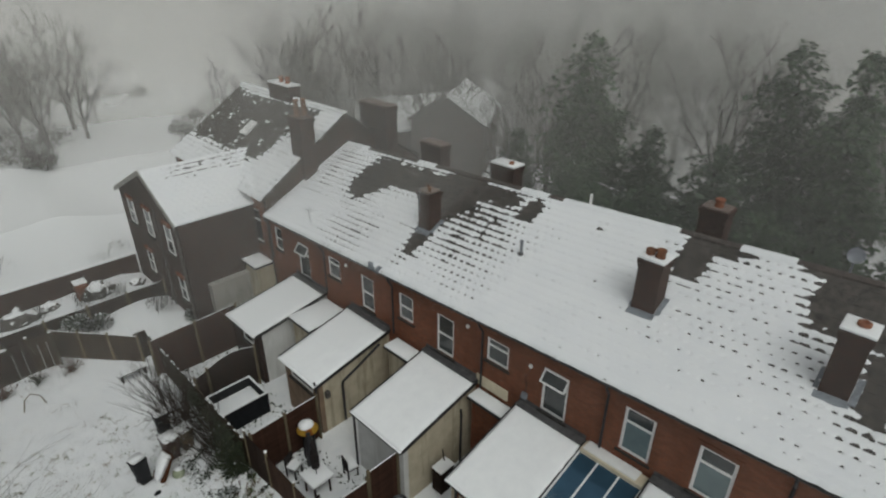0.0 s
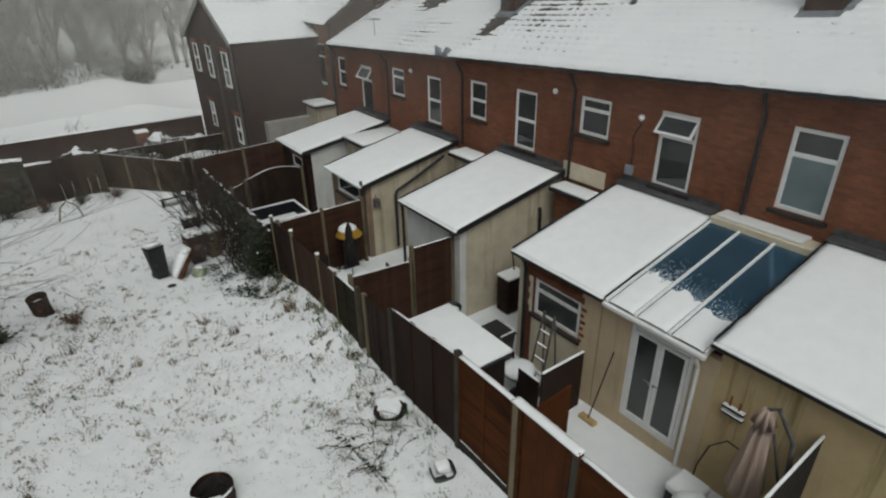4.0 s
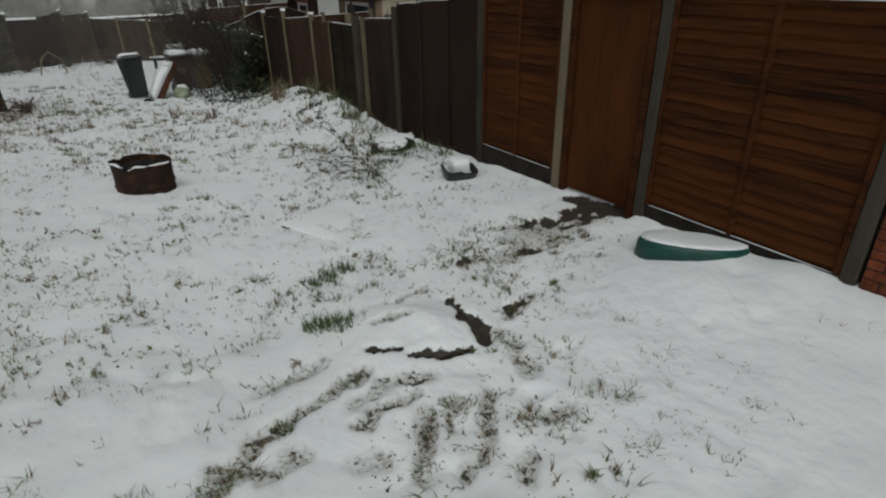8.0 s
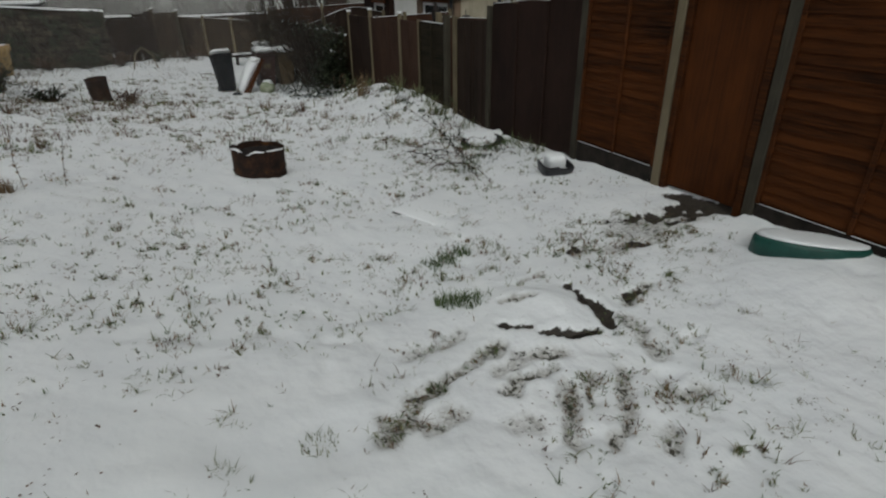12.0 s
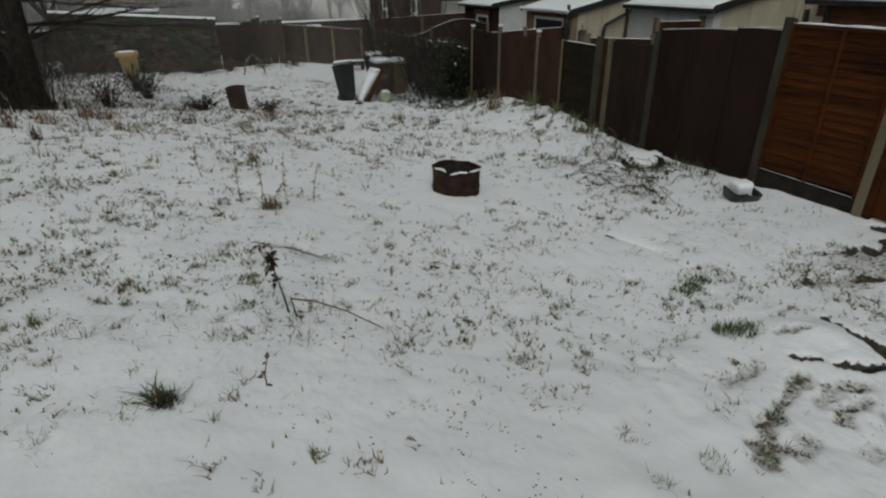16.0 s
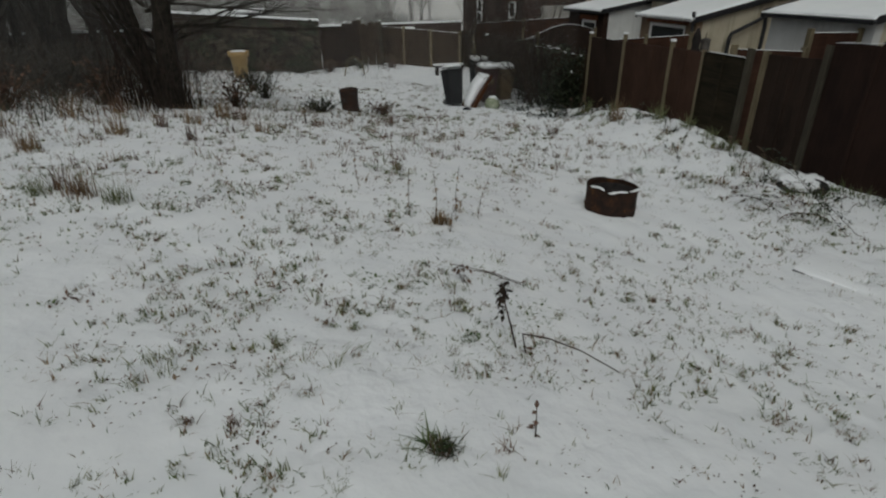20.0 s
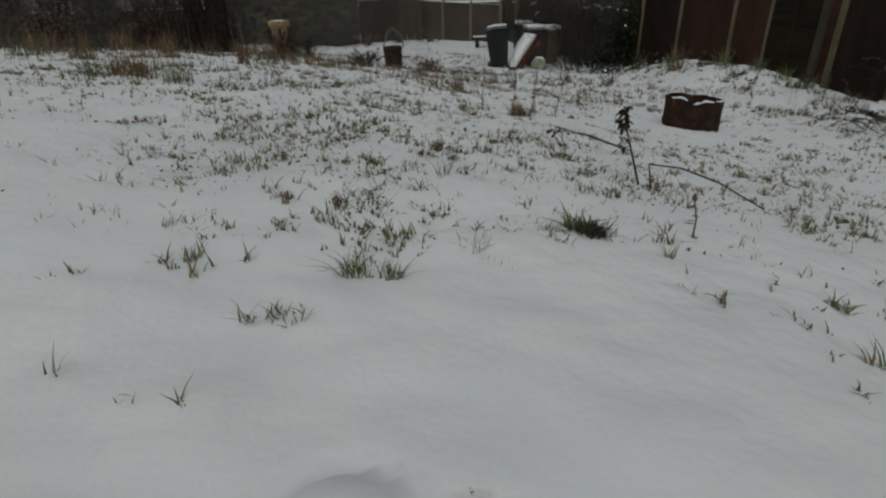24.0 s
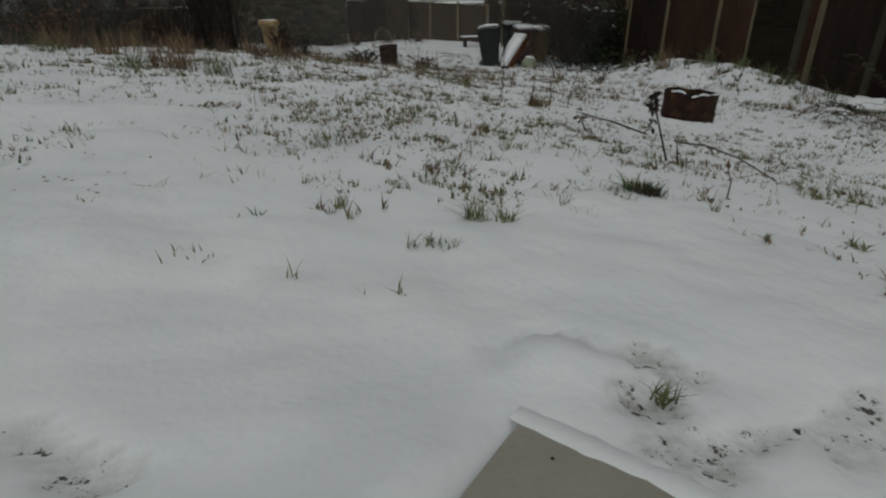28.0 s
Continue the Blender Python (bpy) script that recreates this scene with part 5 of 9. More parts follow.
# ---------------------------------------------------------------- the far end of the plot
def far_wall():
    w = thing("garden_wall", "long sooty brick garden wall with snow along its top", "wall", kind="structure")
    for (xa, ya), (xb, yb) in (((7.15, 33.4), (-3.0, 33.6)), ((-3.0, 33.6), (-16.0, 33.9))):
        bm = bmesh.new()
        hexa(bm, [(xb, yb, -2.2), (xa, ya, -2.2), (xa, ya + 0.22, -2.2), (xb, yb + 0.22, -2.2), (xb, yb, 0.56), (xa, ya, 0.62), (xa, ya + 0.22, 0.62), (xb, yb + 0.22, 0.56)])
        part("wall_run", bm, SOOT_WALL, w)
        bm = bmesh.new()
        hexa(bm, [(xb, yb - 0.03, 0.565), (xa, ya - 0.03, 0.625), (xa, ya + 0.25, 0.625), (xb, yb + 0.25, 0.565), (xb, yb, 0.64), (xa, ya, 0.70), (xa, ya + 0.22, 0.70), (xb, yb + 0.22, 0.64)])
        part("snow_cap", bm, SNOW, w)


far_wall()


def plot_end_fence():
    f = thing("plot_end_fence", "old brown-grey boarded fence at the end of the plot", "fence")
    x, k = 1.4, 0
    r = random.Random(3)
    while x > -0.25:
        wd = 0.30 + r.uniform(-0.06, 0.08)
        y = 27.0 + 0.05 * math.sin(3 * x)
        top = 1.14 + r.uniform(-0.02, 0.02) - 0.03 * (x > 1.4) + (0.10 if k % 6 == 3 else 0)
        mm = (GREY_WOOD, DARK_BROWN, BROWN_WOOD, GREY_WOOD, DARK_WOOD)[(k // 3) % 5]
        part("board", soft_box(x - wd, x - 0.01, y - 0.015, y + 0.015, -1.0, top, 0.006), mm, f)
        if k % 3 == 0:
            bm = soft_box(x - 0.07, x + 0.03, y - 0.13, y - 0.03, -1.0, top + 0.08, 0.01)
            lean = r.uniform(-0.05, 0.05)
            for v in bm.verts:
                v.co.x += lean * (v.co.z + 1.0)
            part("post", bm, (POST_DARK, GREY_WOOD)[k % 2], f)
            part("snow_cap", soft_box(x - 0.08 + lean * 2.2, x + 0.04 + lean * 2.2, y - 0.14, y - 0.02, top + 0.083, top + 0.11, 0.012), SNOW, f)
        x -= wd
        k += 1
    part("rail", soft_box(-0.2, 1.4, 27.02, 27.07, 0.85, 0.93, 0.006), GREY_WOOD, f)
    part("low_panel", soft_box(-1.18, -0.27, 26.98, 27.02, -1.0, 1.04, 0.006), DARK_BROWN, f)
    part("snow_cap", soft_box(-1.18, -0.27, 26.94, 27.08, 1.043, 1.12, 0.02, 2), SNOW, f, "line of snow")


plot_end_fence()


def old_garden_wall():
    """A rubble wall with ivy on it and a coping of snow, rising to the west."""
    w = thing("overgrown_wall", "old sooty stone wall with ivy on its face and snow along the coping", "wall", kind="structure")
    rng = random.Random(29)
    top = lambda x: 1.26 + 0.075 * (-1.2 - x)
    bm = bmesh.new()
    hexa(bm, [(-6.9, 27.05, -1.4), (-1.2, 27.05, -1.4), (-1.2, 27.3, -1.4), (-6.9, 27.3, -1.4), (-6.9, 27.05, top(-6.9)), (-1.2, 27.05, top(-1.2)), (-1.2, 27.3, top(-1.2)), (-6.9, 27.3, top(-6.9))])
    part("core", bm, DARK_JOINT, w)
    z = -0.7
    while z < 1.9:
        h = rng.uniform(0.15, 0.24)
        x = -1.2
        while x > -6.5:
            wd = rng.uniform(0.2, 0.5)
            if z + h < top(x):
                part("stone", soft_box(x - wd + 0.012, x - 0.012, 27.05 - rng.uniform(0.02, 0.05), 27.06, z + 0.01, z + h - 0.01, 0.018), WALL_STONE, w)
            x -= wd
        z += h
    bm = bmesh.new()
    hexa(bm, [(-6.9, 27.0, top(-6.9) + 0.003), (-1.17, 27.0, top(-1.17) + 0.003), (-1.17, 27.34, top(-1.17) + 0.003), (-6.9, 27.34, top(-6.9) + 0.003),
              (-6.9, 27.03, top(-6.9) + 0.07), (-1.19, 27.03, top(-1.2) + 0.07), (-1.19, 27.32, top(-1.2) + 0.07), (-6.9, 27.32, top(-6.9) + 0.07)])
    part("snow_cap", bm, SNOW, w, "line of snow")
    v, f = [], []
    for _ in range(2400):
        x = rng.uniform(-6.9, -1.3)
        z = -0.7 + rng.random() * (top(x) + 0.7)
        if noise.noise((x * 1.3, z * 1.5, 4.0)) < 0.06:
            continue
        a, ln, b = rng.uniform(0, 6.28), rng.uniform(0.05, 0.11), len(v)
        p, d = Vector((x, 26.98 - rng.uniform(0, 0.09), z)), Vector((math.cos(a), rng.uniform(-0.5, 0.1), math.sin(a)))
        e = Vector((-math.sin(a), 0.0, math.cos(a))) * ln * 0.45
        v.extend([p, p + d * ln * 0.5 + e, p + d * ln, p + d * ln * 0.5 - e])
        f.append((b, b + 1, b + 2, b + 3))
    tagged(shape_of(v, f, "ivy", IVY, w, "dark ivy flecked with snow"), kind="stuff")


WALL_STONE = plain("damp_wall_stone", (0.018, 0.015, 0.011), (0.088, 0.074, 0.056), 0.9, 6, 50, random=0.8)
old_garden_wall()


def outhouse():
    h = thing("outhouse", "low dark outhouse with a flat snowy roof beyond the wall", "shed")
    part("body", soft_box(-5.9, -3.3, 28.2, 30.3, -1.6, 1.48, 0.01), SOOT_WALL, h)
    part("roof", soft_box(-6.0, -3.2, 28.05, 30.45, 1.483, 1.55, 0.01), BLACK_PLASTIC, h)
    part("snow_cover", soft_box(-5.95, -3.25, 28.08, 30.42, 1.554, 1.66, 0.04, 3), SNOW, h, "", True)


outhouse()


def garden_end_clutter():
    """Snow-covered heaps, a brick barbecue and a shrub in the strip below the brick wall."""
    r = random.Random(17)
    for x, y, w, h in ((4.5, 31.9, 0.75, 0.75), (0.8, 32.2, 0.8, 0.8), (2.2, 32.6, 0.5, 0.4), (6.4, 31.6, 0.4, 0.45)):
        t = thing("garden_heap", "heap of covered garden things under snow", "heap")
        z = ground_z(x, y)
        for nm, mm, k, up in (("heap", STONE_SILL, 1.0, 0.0), ("snow_cap", SNOW, 0.92, 0.08)):
            bm = bmesh.new()
            bmesh.ops.create_icosphere(bm, subdivisions=3, radius=1.0)
            for v in bm.verts:
                v.co = Vector((v.co.x * w * k, v.co.y * w * 0.7 * k, (v.co.z if nm == "heap" else max(v.co.z, 0.1)) * h * k)) * (1 + 0.45 * noise.noise(v.co * 1.8 + Vector((x, y, 0))))
            bm.transform(pose(x, y, z + up))
            part(nm, bm, mm, t, "", True)
    b = thing("brick_planter", "small red brick planter with a snowy top", "planter")
    z = ground_z(3.85, 32.4)
    part("body", soft_box(3.55, 4.15, 32.1, 32.7, z - 0.1, z + 0.95, 0.01), BRICK, b)
    part("snow_cap", soft_box(3.53, 4.17, 32.08, 32.72, z + 0.953, z + 1.03, 0.03, 2), SNOW, b, "", True)
    for x, y, rad, h, n in ((2.6, 28.7, 0.95, 0.9, 1500), (3.6, 28.5, 0.6, 0.6, 600), (6.1, 23.5, 0.42, 0.8, 900), (7.3, 26.2, 0.5, 0.6, 600)):
        t = thing("garden_shrub", "dark evergreen shrub dusted with snow", "shrub", "shrubs in the far yards")
        v, f = [], []
        z = ground_z(x, y)
        for _ in range(n):
            a, q, u = r.uniform(0, 6.28), rad * math.sqrt(r.random()), r.random()
            p = Vector((x + q * math.cos(a) * (1 - 0.5 * u), y + q * math.sin(a) * (1 - 0.5 * u), z + h * u))
            d = Vector((math.cos(a), math.sin(a), r.uniform(-0.3, 0.7))).normalized()
            e = d.cross(Vector((0.1, 0.2, 1))).normalized() * r.uniform(0.02, 0.05)
            b0 = len(v)
            v.extend([p, p + d * 0.07 + e, p + d * 0.15, p + d * 0.07 - e])
            f.append((b0, b0 + 1, b0 + 2, b0 + 3))
        shape_of(v, f, "crown", SNOWY_LEAF, t)
        bm = bmesh.new()
        tube(bm, [(x, y, z - 0.1), (x + 0.03, y, z + 0.5 * h)], [0.03, 0.015], 6)
        part("stem", bm, BARK, t)


garden_end_clutter()


# ---------------------------------------------------------------- trees
def grow(bm, start, way, length, radius, depth, rng, spread=0.55, n=5, droop=0.0, sides=5, least=0.003):
    pts, rad = [start], [radius]
    d = way.normalized()
    for i in range(n):
        d = (d + Vector((rng.uniform(-1, 1), rng.uniform(-1, 1), rng.uniform(-0.6, 0.8) - droop)) * 0.17).normalized()
        pts.append(pts[-1] + d * (length / n))
        rad.append(max(radius * (1 - 0.58 * (i + 1) / n), least))
    tube(bm, pts, rad, sides)
    if depth > 0:
        for k in range(rng.randint(3, 4) if depth > 1 else rng.randint(4, 6)):
            i = rng.randint(min(2, n - 1), n)
            q = Vector((rng.uniform(-1, 1), rng.uniform(-1, 1), rng.uniform(-0.2, 0.9)))
            grow(bm, pts[i], (d * (1 - spread) + q * spread).normalized(), length * rng.uniform(0.45, 0.7), rad[i] * 0.62, depth - 1, rng, spread, 3, droop, 4 if depth > 1 else 3, least)


def bare_mesh(seed, height, girth, depth=3):
    bm, rng = bmesh.new(), random.Random(seed)
    grow(bm, Vector((0, 0, -0.4)), Vector((rng.uniform(-0.1, 0.1), rng.uniform(-0.1, 0.1), 1)), height * 0.55, girth, depth, rng, 0.5, 6, -0.3, 6, 0.022)
    for k in range(5):
        a = rng.uniform(0, 6.28)
        grow(bm, Vector((0, 0, height * rng.uniform(0.1, 0.3))), Vector((math.cos(a), math.sin(a), 1.3)), height * 0.4, girth * 0.45, depth - 1, rng, 0.5, 5, -0.2, 4, 0.022)
    me = bpy.data.meshes.new("bare_tree")
    bm.to_mesh(me)
    bm.free()
    return me


BARE = [bare_mesh(s, 11, 0.22, 3) for s in (1, 2, 3, 4)]


def garden_tree():
    t = thing("bare_tree", "dark leafless tree with several stems on the bank", "tree", at=(0, 0, 0))
    rng = random.Random(12)
    bm = bmesh.new()
    z = ground_z(-5.4, 14.2)
    tube(bm, [(-5.30, 14.1, z - 0.3), (-5.28, 14.15, z + 0.4), (-5.22, 14.2, z + 1.3), (-5.15, 14.3, z + 2.4), (-5.0, 14.3, z + 3.6)], [0.31, 0.225, 0.185, 0.155, 0.10], 12)
    tube(bm, [(-5.45, 14.1, z - 0.2), (-5.55, 14.05, z + 0.7), (-5.72, 14.0, z + 2.0), (-6.0, 14.1, z + 3.4)], [0.15, 0.10, 0.08, 0.05], 10)
    for k in range(7):
        dx, dy = rng.uniform(-0.75, -0.1), rng.uniform(-0.5, 0.5)
        tube(bm, [(-5.4 + 0.15 * dx, 14.1 + 0.3 * dy, z - 0.1), (-5.45 + 0.45 * dx, 14.1 + 0.6 * dy, z + 0.8), (-5.5 + 1.0 * dx, 14.1 + dy, z + 2.0), (-5.5 + 1.9 * dx, 14.1 + 1.4 * dy, z + 3.6)], [0.05, 0.042, 0.034, 0.018], 6)
    part("trunk", bm, BARK, t)
    bm = bmesh.new()
    for k in range(26):
        a = rng.uniform(0, 6.28)
        h = rng.uniform(0.9, 3.6)
        grow(bm, Vector((-5.2 - 0.15 * h * (k % 2), 14.25, z + h)), Vector((math.cos(a), math.sin(a) * 0.9, rng.uniform(0.05, 0.55))), rng.uniform(1.6, 2.9), 0.034, 2, rng, 0.45, 5, 0.10)
    for k in range(5):
        grow(bm, Vector((-5.6, 14.2, z + 2.2 + 0.3 * k)), Vector((0.75, -0.8, 0.25 - 0.1 * k)), 3.0, 0.032, 2, rng, 0.35, 5, 0.06)
    for k in range(12):
        grow(bm, Vector((-5.1, 14.25, z + rng.uniform(1.4, 3.3))), Vector((1, rng.uniform(-0.5, 0.35), rng.uniform(0.02, 0.45))), rng.uniform(2.0, 3.3), 0.026, 2, rng, 0.32, 6, 0.05)
    part("crown", bm, BARK, t, "dark spreading branches")
    bm = bmesh.new()
    for k in range(95):
        a, r0 = rng.uniform(0, 6.28), rng.uniform(0.15, 0.8)
        x, y = -5.6 + r0 * math.cos(a), 14.1 + r0 * math.sin(a)
        zz = ground_z(x, y)
        tube(bm, [(x, y, zz - 0.05), (x + rng.uniform(-.1, .1), y + rng.uniform(-.1, .1), zz + 0.5), (x + rng.uniform(-.35, .35), y + rng.uniform(-.3, .3), zz + rng.uniform(0.9, 2.2))], [0.012, 0.009, 0.004], 3)
    tagged(part("sucker", bm, STEM, t, "thin upright shoots round the trunk"), kind="stuff")


garden_tree()


def place_bare(k, x, y, s, turn, label="tall leafless tree fading into the mist"):
    t = thing("bare_tree", label, "tree", "bare trees beyond the terrace", at=(x, y, ground_z(x, y)))
    ob = new("trunk", BARE[k])
    ob.parent = t
    ob.matrix_basis = Matrix.Rotation(turn, 4, "Z") @ Matrix.Scale(s, 4)
    return t


for me in BARE:
    me.materials.append(FAR_TWIG)
for i, (x, y, s) in enumerate(((36, 38, 1.05), (39, 31, 1.0), (36, 24.5, 0.9), (31, 42, 1.1), (27, 46, 1.0), (44, 31, 1.1), (33, 27.5, 0.8), (38, 22, 1.15), (45, 14, 1.2), (50, 20, 1.2), (42, 4, 1.1))):
    place_bare(i % 4, x, y, s, i * 1.7)


def far_woods():
    rng = random.Random(21)
    src = []
    for me in BARE:
        co = np.empty(len(me.vertices) * 3)
        me.vertices.foreach_get("co", co)
        src.append((co.reshape(-1, 3), [tuple(p.vertices) for p in me.polygons]))
    verts, faces, base = [], [], 0
    spots = [(x, y) for x, y in ((rng.uniform(20, 105), rng.uniform(40, 125)) for _ in range(150)) if x > 0.58 * y - 9 + rng.uniform(-5, 9)] + [(rng.uniform(44, 100), rng.uniform(-15, 45)) for _ in range(60)] + [(rng.uniform(-50, 12), rng.uniform(88, 135)) for _ in range(90)] + [(rng.uniform(-50, 7), rng.uniform(67, 86)) for _ in range(75)] + [(rng.uniform(-30, -9.5), rng.uniform(22, 46)) for _ in range(60)] + [(rng.uniform(8, 20), rng.uniform(72, 86)) for _ in range(10)]
    for x, y in spots:
        co, fs = src[rng.randrange(4)]
        a, s = rng.uniform(0, 6.28), rng.uniform(0.8, 1.35)
        c, q = math.cos(a) * s, math.sin(a) * s
        z = ground_z(x, y)
        verts.append(np.stack([co[:, 0] * c - co[:, 1] * q + x, co[:, 0] * q + co[:, 1] * c + y, co[:, 2] * s + z], 1))
        faces.extend(tuple(base + i for i in f) for f in fs)
        base += len(co)
    tagged(shape_of(np.concatenate(verts).tolist(), faces, "far_woods", FAR_TWIG), "leafless woods dissolving into grey mist", "woods", kind="stuff")


def conifer(x, y, h, r, mm, label, seed, base=0.1, tops=1):
    """A ragged evergreen: trunk, and sprays of needles on drooping boughs."""
    z0 = ground_z(x, y)
    t = thing("conifer", label, "tree", "evergreens behind the terrace", at=(x, y, z0))
    rng = random.Random(seed)
    bm = bmesh.new()
    tube(bm, [(0, 0, -0.3), (0.05, 0.02, h * 0.5), (0, 0, h * 0.97)], [0.03 * h, 0.018 * h, 0.01], 8)
    part("trunk", bm, BARK, t)
    v, f = [], []
    def spray(p, d, ln):
        side = d.cross(Vector((0, 0, 1))).normalized()
        upv = side.cross(d).normalized()
        for k in range(2):
            w = ln * rng.uniform(0.25, 0.5)
            tilt = rng.uniform(-0.7, 0.7)
            e = (side * math.cos(tilt) + upv * math.sin(tilt)) * w
            q = p + Vector((rng.uniform(-1, 1), rng.uniform(-1, 1), rng.uniform(-1, 1))) * ln * 0.5
            b = len(v)
            v.extend([q - e * 0.4, q + d * ln * 0.5 - e, q + d * ln, q + d * ln * 0.5 + e, q + e * 0.4])
            f.extend([(b, b + 1, b + 2), (b, b + 2, b + 3), (b, b + 3, b + 4)])
    peaks = [(0, 0, 1.0)] + [(rng.uniform(-0.5, 0.5) * r, rng.uniform(-0.5, 0.5) * r, rng.uniform(0.72, 0.95)) for _ in range(tops - 1)]
    for i in range(int(46 * h)):
        px, py, ph = peaks[i % len(peaks)]
        zz = h * ph * (base + (1 - base) * rng.random() ** 0.9)
        k = 1 - (zz / (h * ph) - base) / (1 - base)
        a = rng.uniform(0, 6.28)
        reach = r * (0.05 + 0.95 * k ** 0.55) * (0.62 + 0.55 * noise.noise((zz * 0.55, a * 0.8, seed))) * rng.uniform(0.7, 1.1)
        way = Vector((math.cos(a), math.sin(a), 0))
        n = max(5, int(reach / 0.13))
        for j in range(n):
            t_ = 0.25 + 0.75 * (j + rng.random()) / n
            p = Vector((px * k, py * k, zz)) + way * (reach * t_) + Vector((0, 0, 0.35 * reach * (0.3 - t_ * t_)))
            p += Vector((rng.gauss(0, 0.12), rng.gauss(0, 0.12), rng.gauss(0, 0.10)))
            d = (way + Vector((rng.uniform(-0.8, 0.8), rng.uniform(-0.8, 0.8), rng.uniform(-0.8, 0.1)))).normalized()
            spray(p, d, rng.uniform(0.16, 0.34))
    shape_of(v, f, "crown", mm, t, "dark green sprays with flecks of snow")
    return t


conifer(29.5, 17.8, 13.6, 7.0, CONIFER, "large dark green conifer flecked with snow", 4, 0.03, 3)
conifer(28.5, 12.8, 9.0, 5.2, CONIFER_DARK, "dark conifer behind the terrace roof", 9, 0.03, 2)
conifer(31, 7.2, 13.6, 6.2, CONIFER_DARK, "tall dark conifer in the mist", 6, 0.02, 3)
conifer(29.5, 4.2, 13.4, 4.4, CONIFER, "narrow conifer with snow on its boughs", 7, 0.02, 2)
conifer(27, 8.8, 9.0, 4.6, CONIFER_DARK, "broad dark evergreen mass", 8, 0.02, 2)
conifer(26.5, 20.5, 8.0, 3.2, CONIFER_DARK, "low dark evergreen flecked with snow", 10, 0.02, 2)
conifer(25.5, 15.0, 7.0, 5.0, CONIFER, "spreading evergreen shrub with snow on its leaves", 13, 0.02, 3)
conifer(25.0, 11.0, 7.4, 5.0, CONIFER_DARK, "spreading dark evergreen behind the roof", 14, 0.02, 3)
conifer(25.2, 5.6, 7.0, 4.2, CONIFER, "snow-dusted evergreen shrub behind the roof", 15, 0.02, 3)
conifer(26.5, -0.5, 12.0, 4.2, CONIFER_DARK, "dark conifer beside the street", 11, 0.02, 2)
far_woods()


def scrub():
    """Low leafless scrub, hedgerows and undergrowth beyond the houses."""
    rng = random.Random(55)
    v, f = [], []
    def bush(x, y, r, h, n, thin=1.0):
        z = ground_z(x, y)
        for _ in range(n):
            a, q = rng.uniform(0, 6.28), r * math.sqrt(rng.random())
            zz = z + h * rng.random() * (1 - 0.6 * (q / r) ** 2)
            p = Vector((x + q * math.cos(a), y + q * math.sin(a), zz))
            d = Vector((rng.uniform(-1, 1), rng.uniform(-1, 1), rng.uniform(-0.1, 1))).normalized()
            w = d.cross(Vector((0.3, 0.2, 1))).normalized() * rng.uniform(0.02, 0.09) * thin
            ln = rng.uniform(0.3, 0.9)
            b = len(v)
            v.extend([p - w, p + w, p + d * ln])
            f.append((b, b + 1, b + 2))
    for _ in range(80):
        bush(rng.uniform(22.5, 60), rng.uniform(-12, 60), rng.uniform(1.2, 2.8), rng.uniform(1.0, 3.2), 170)
    for x0, y0, x1, y1, h in ((-60, 68, 6, 70, 3.6), (-40, 88, 10, 84, 3.0), (-20, 78, 8, 80, 3.0), (-10, 92, 12, 100, 3.0), (8, 62, 13, 78, 2.2), (18, 44, 25, 68, 1.8), (-60, 112, 34, 106, 2.0), (24, 70, 40, 92, 2.4)):
        n = int(math.hypot(x1 - x0, y1 - y0) / 2.2)
        for k in range(n):
            t = (k + rng.uniform(0, 1)) / n
            if rng.random() < 0.8:
                bush(x0 + (x1 - x0) * t + rng.uniform(-1, 1), y0 + (y1 - y0) * t + rng.uniform(-2, 2), rng.uniform(0.8, 2.0), h * rng.uniform(0.5, 1.2), 260)
    for k in range(46):
        bush(rng.uniform(-24, 9), rng.uniform(64, 100), rng.uniform(1.2, 3.0), rng.uniform(0.8, 2.6), 300)
    for k in range(90):
        bush(rng.uniform(-44, 9), rng.uniform(66, 84), rng.uniform(1.2, 3.0), rng.uniform(1.2, 4.0), 300, 0.6)
    for k in range(46):
        bush(rng.uniform(-30, -8.5), rng.uniform(18, 44), rng.uniform(1.2, 2.6), rng.uniform(1.0, 2.6), 300, 0.26)
    for k in range(8):
        bush(rng.uniform(-12, 7.5), rng.uniform(35, 41), rng.uniform(0.5, 1.3), rng.uniform(0.3, 0.8), 60, 0.25)
    for k in range(60):
        bush(rng.uniform(-17, -6.3), rng.uniform(15.5, 26.5), rng.uniform(0.6, 1.4), rng.uniform(0.6, 1.5), 300, 0.14)
    for k in range(20):
        bush(rng.uniform(-9, 7), rng.uniform(27.6, 33.0), rng.uniform(0.4, 0.9), rng.uniform(0.4, 1.0), 150, 0.3)
    tagged(shape_of(v, f, "scrub", SCRUB), "brown leafless scrub and hedgerows in the mist", "scrub", kind="stuff")


scrub()


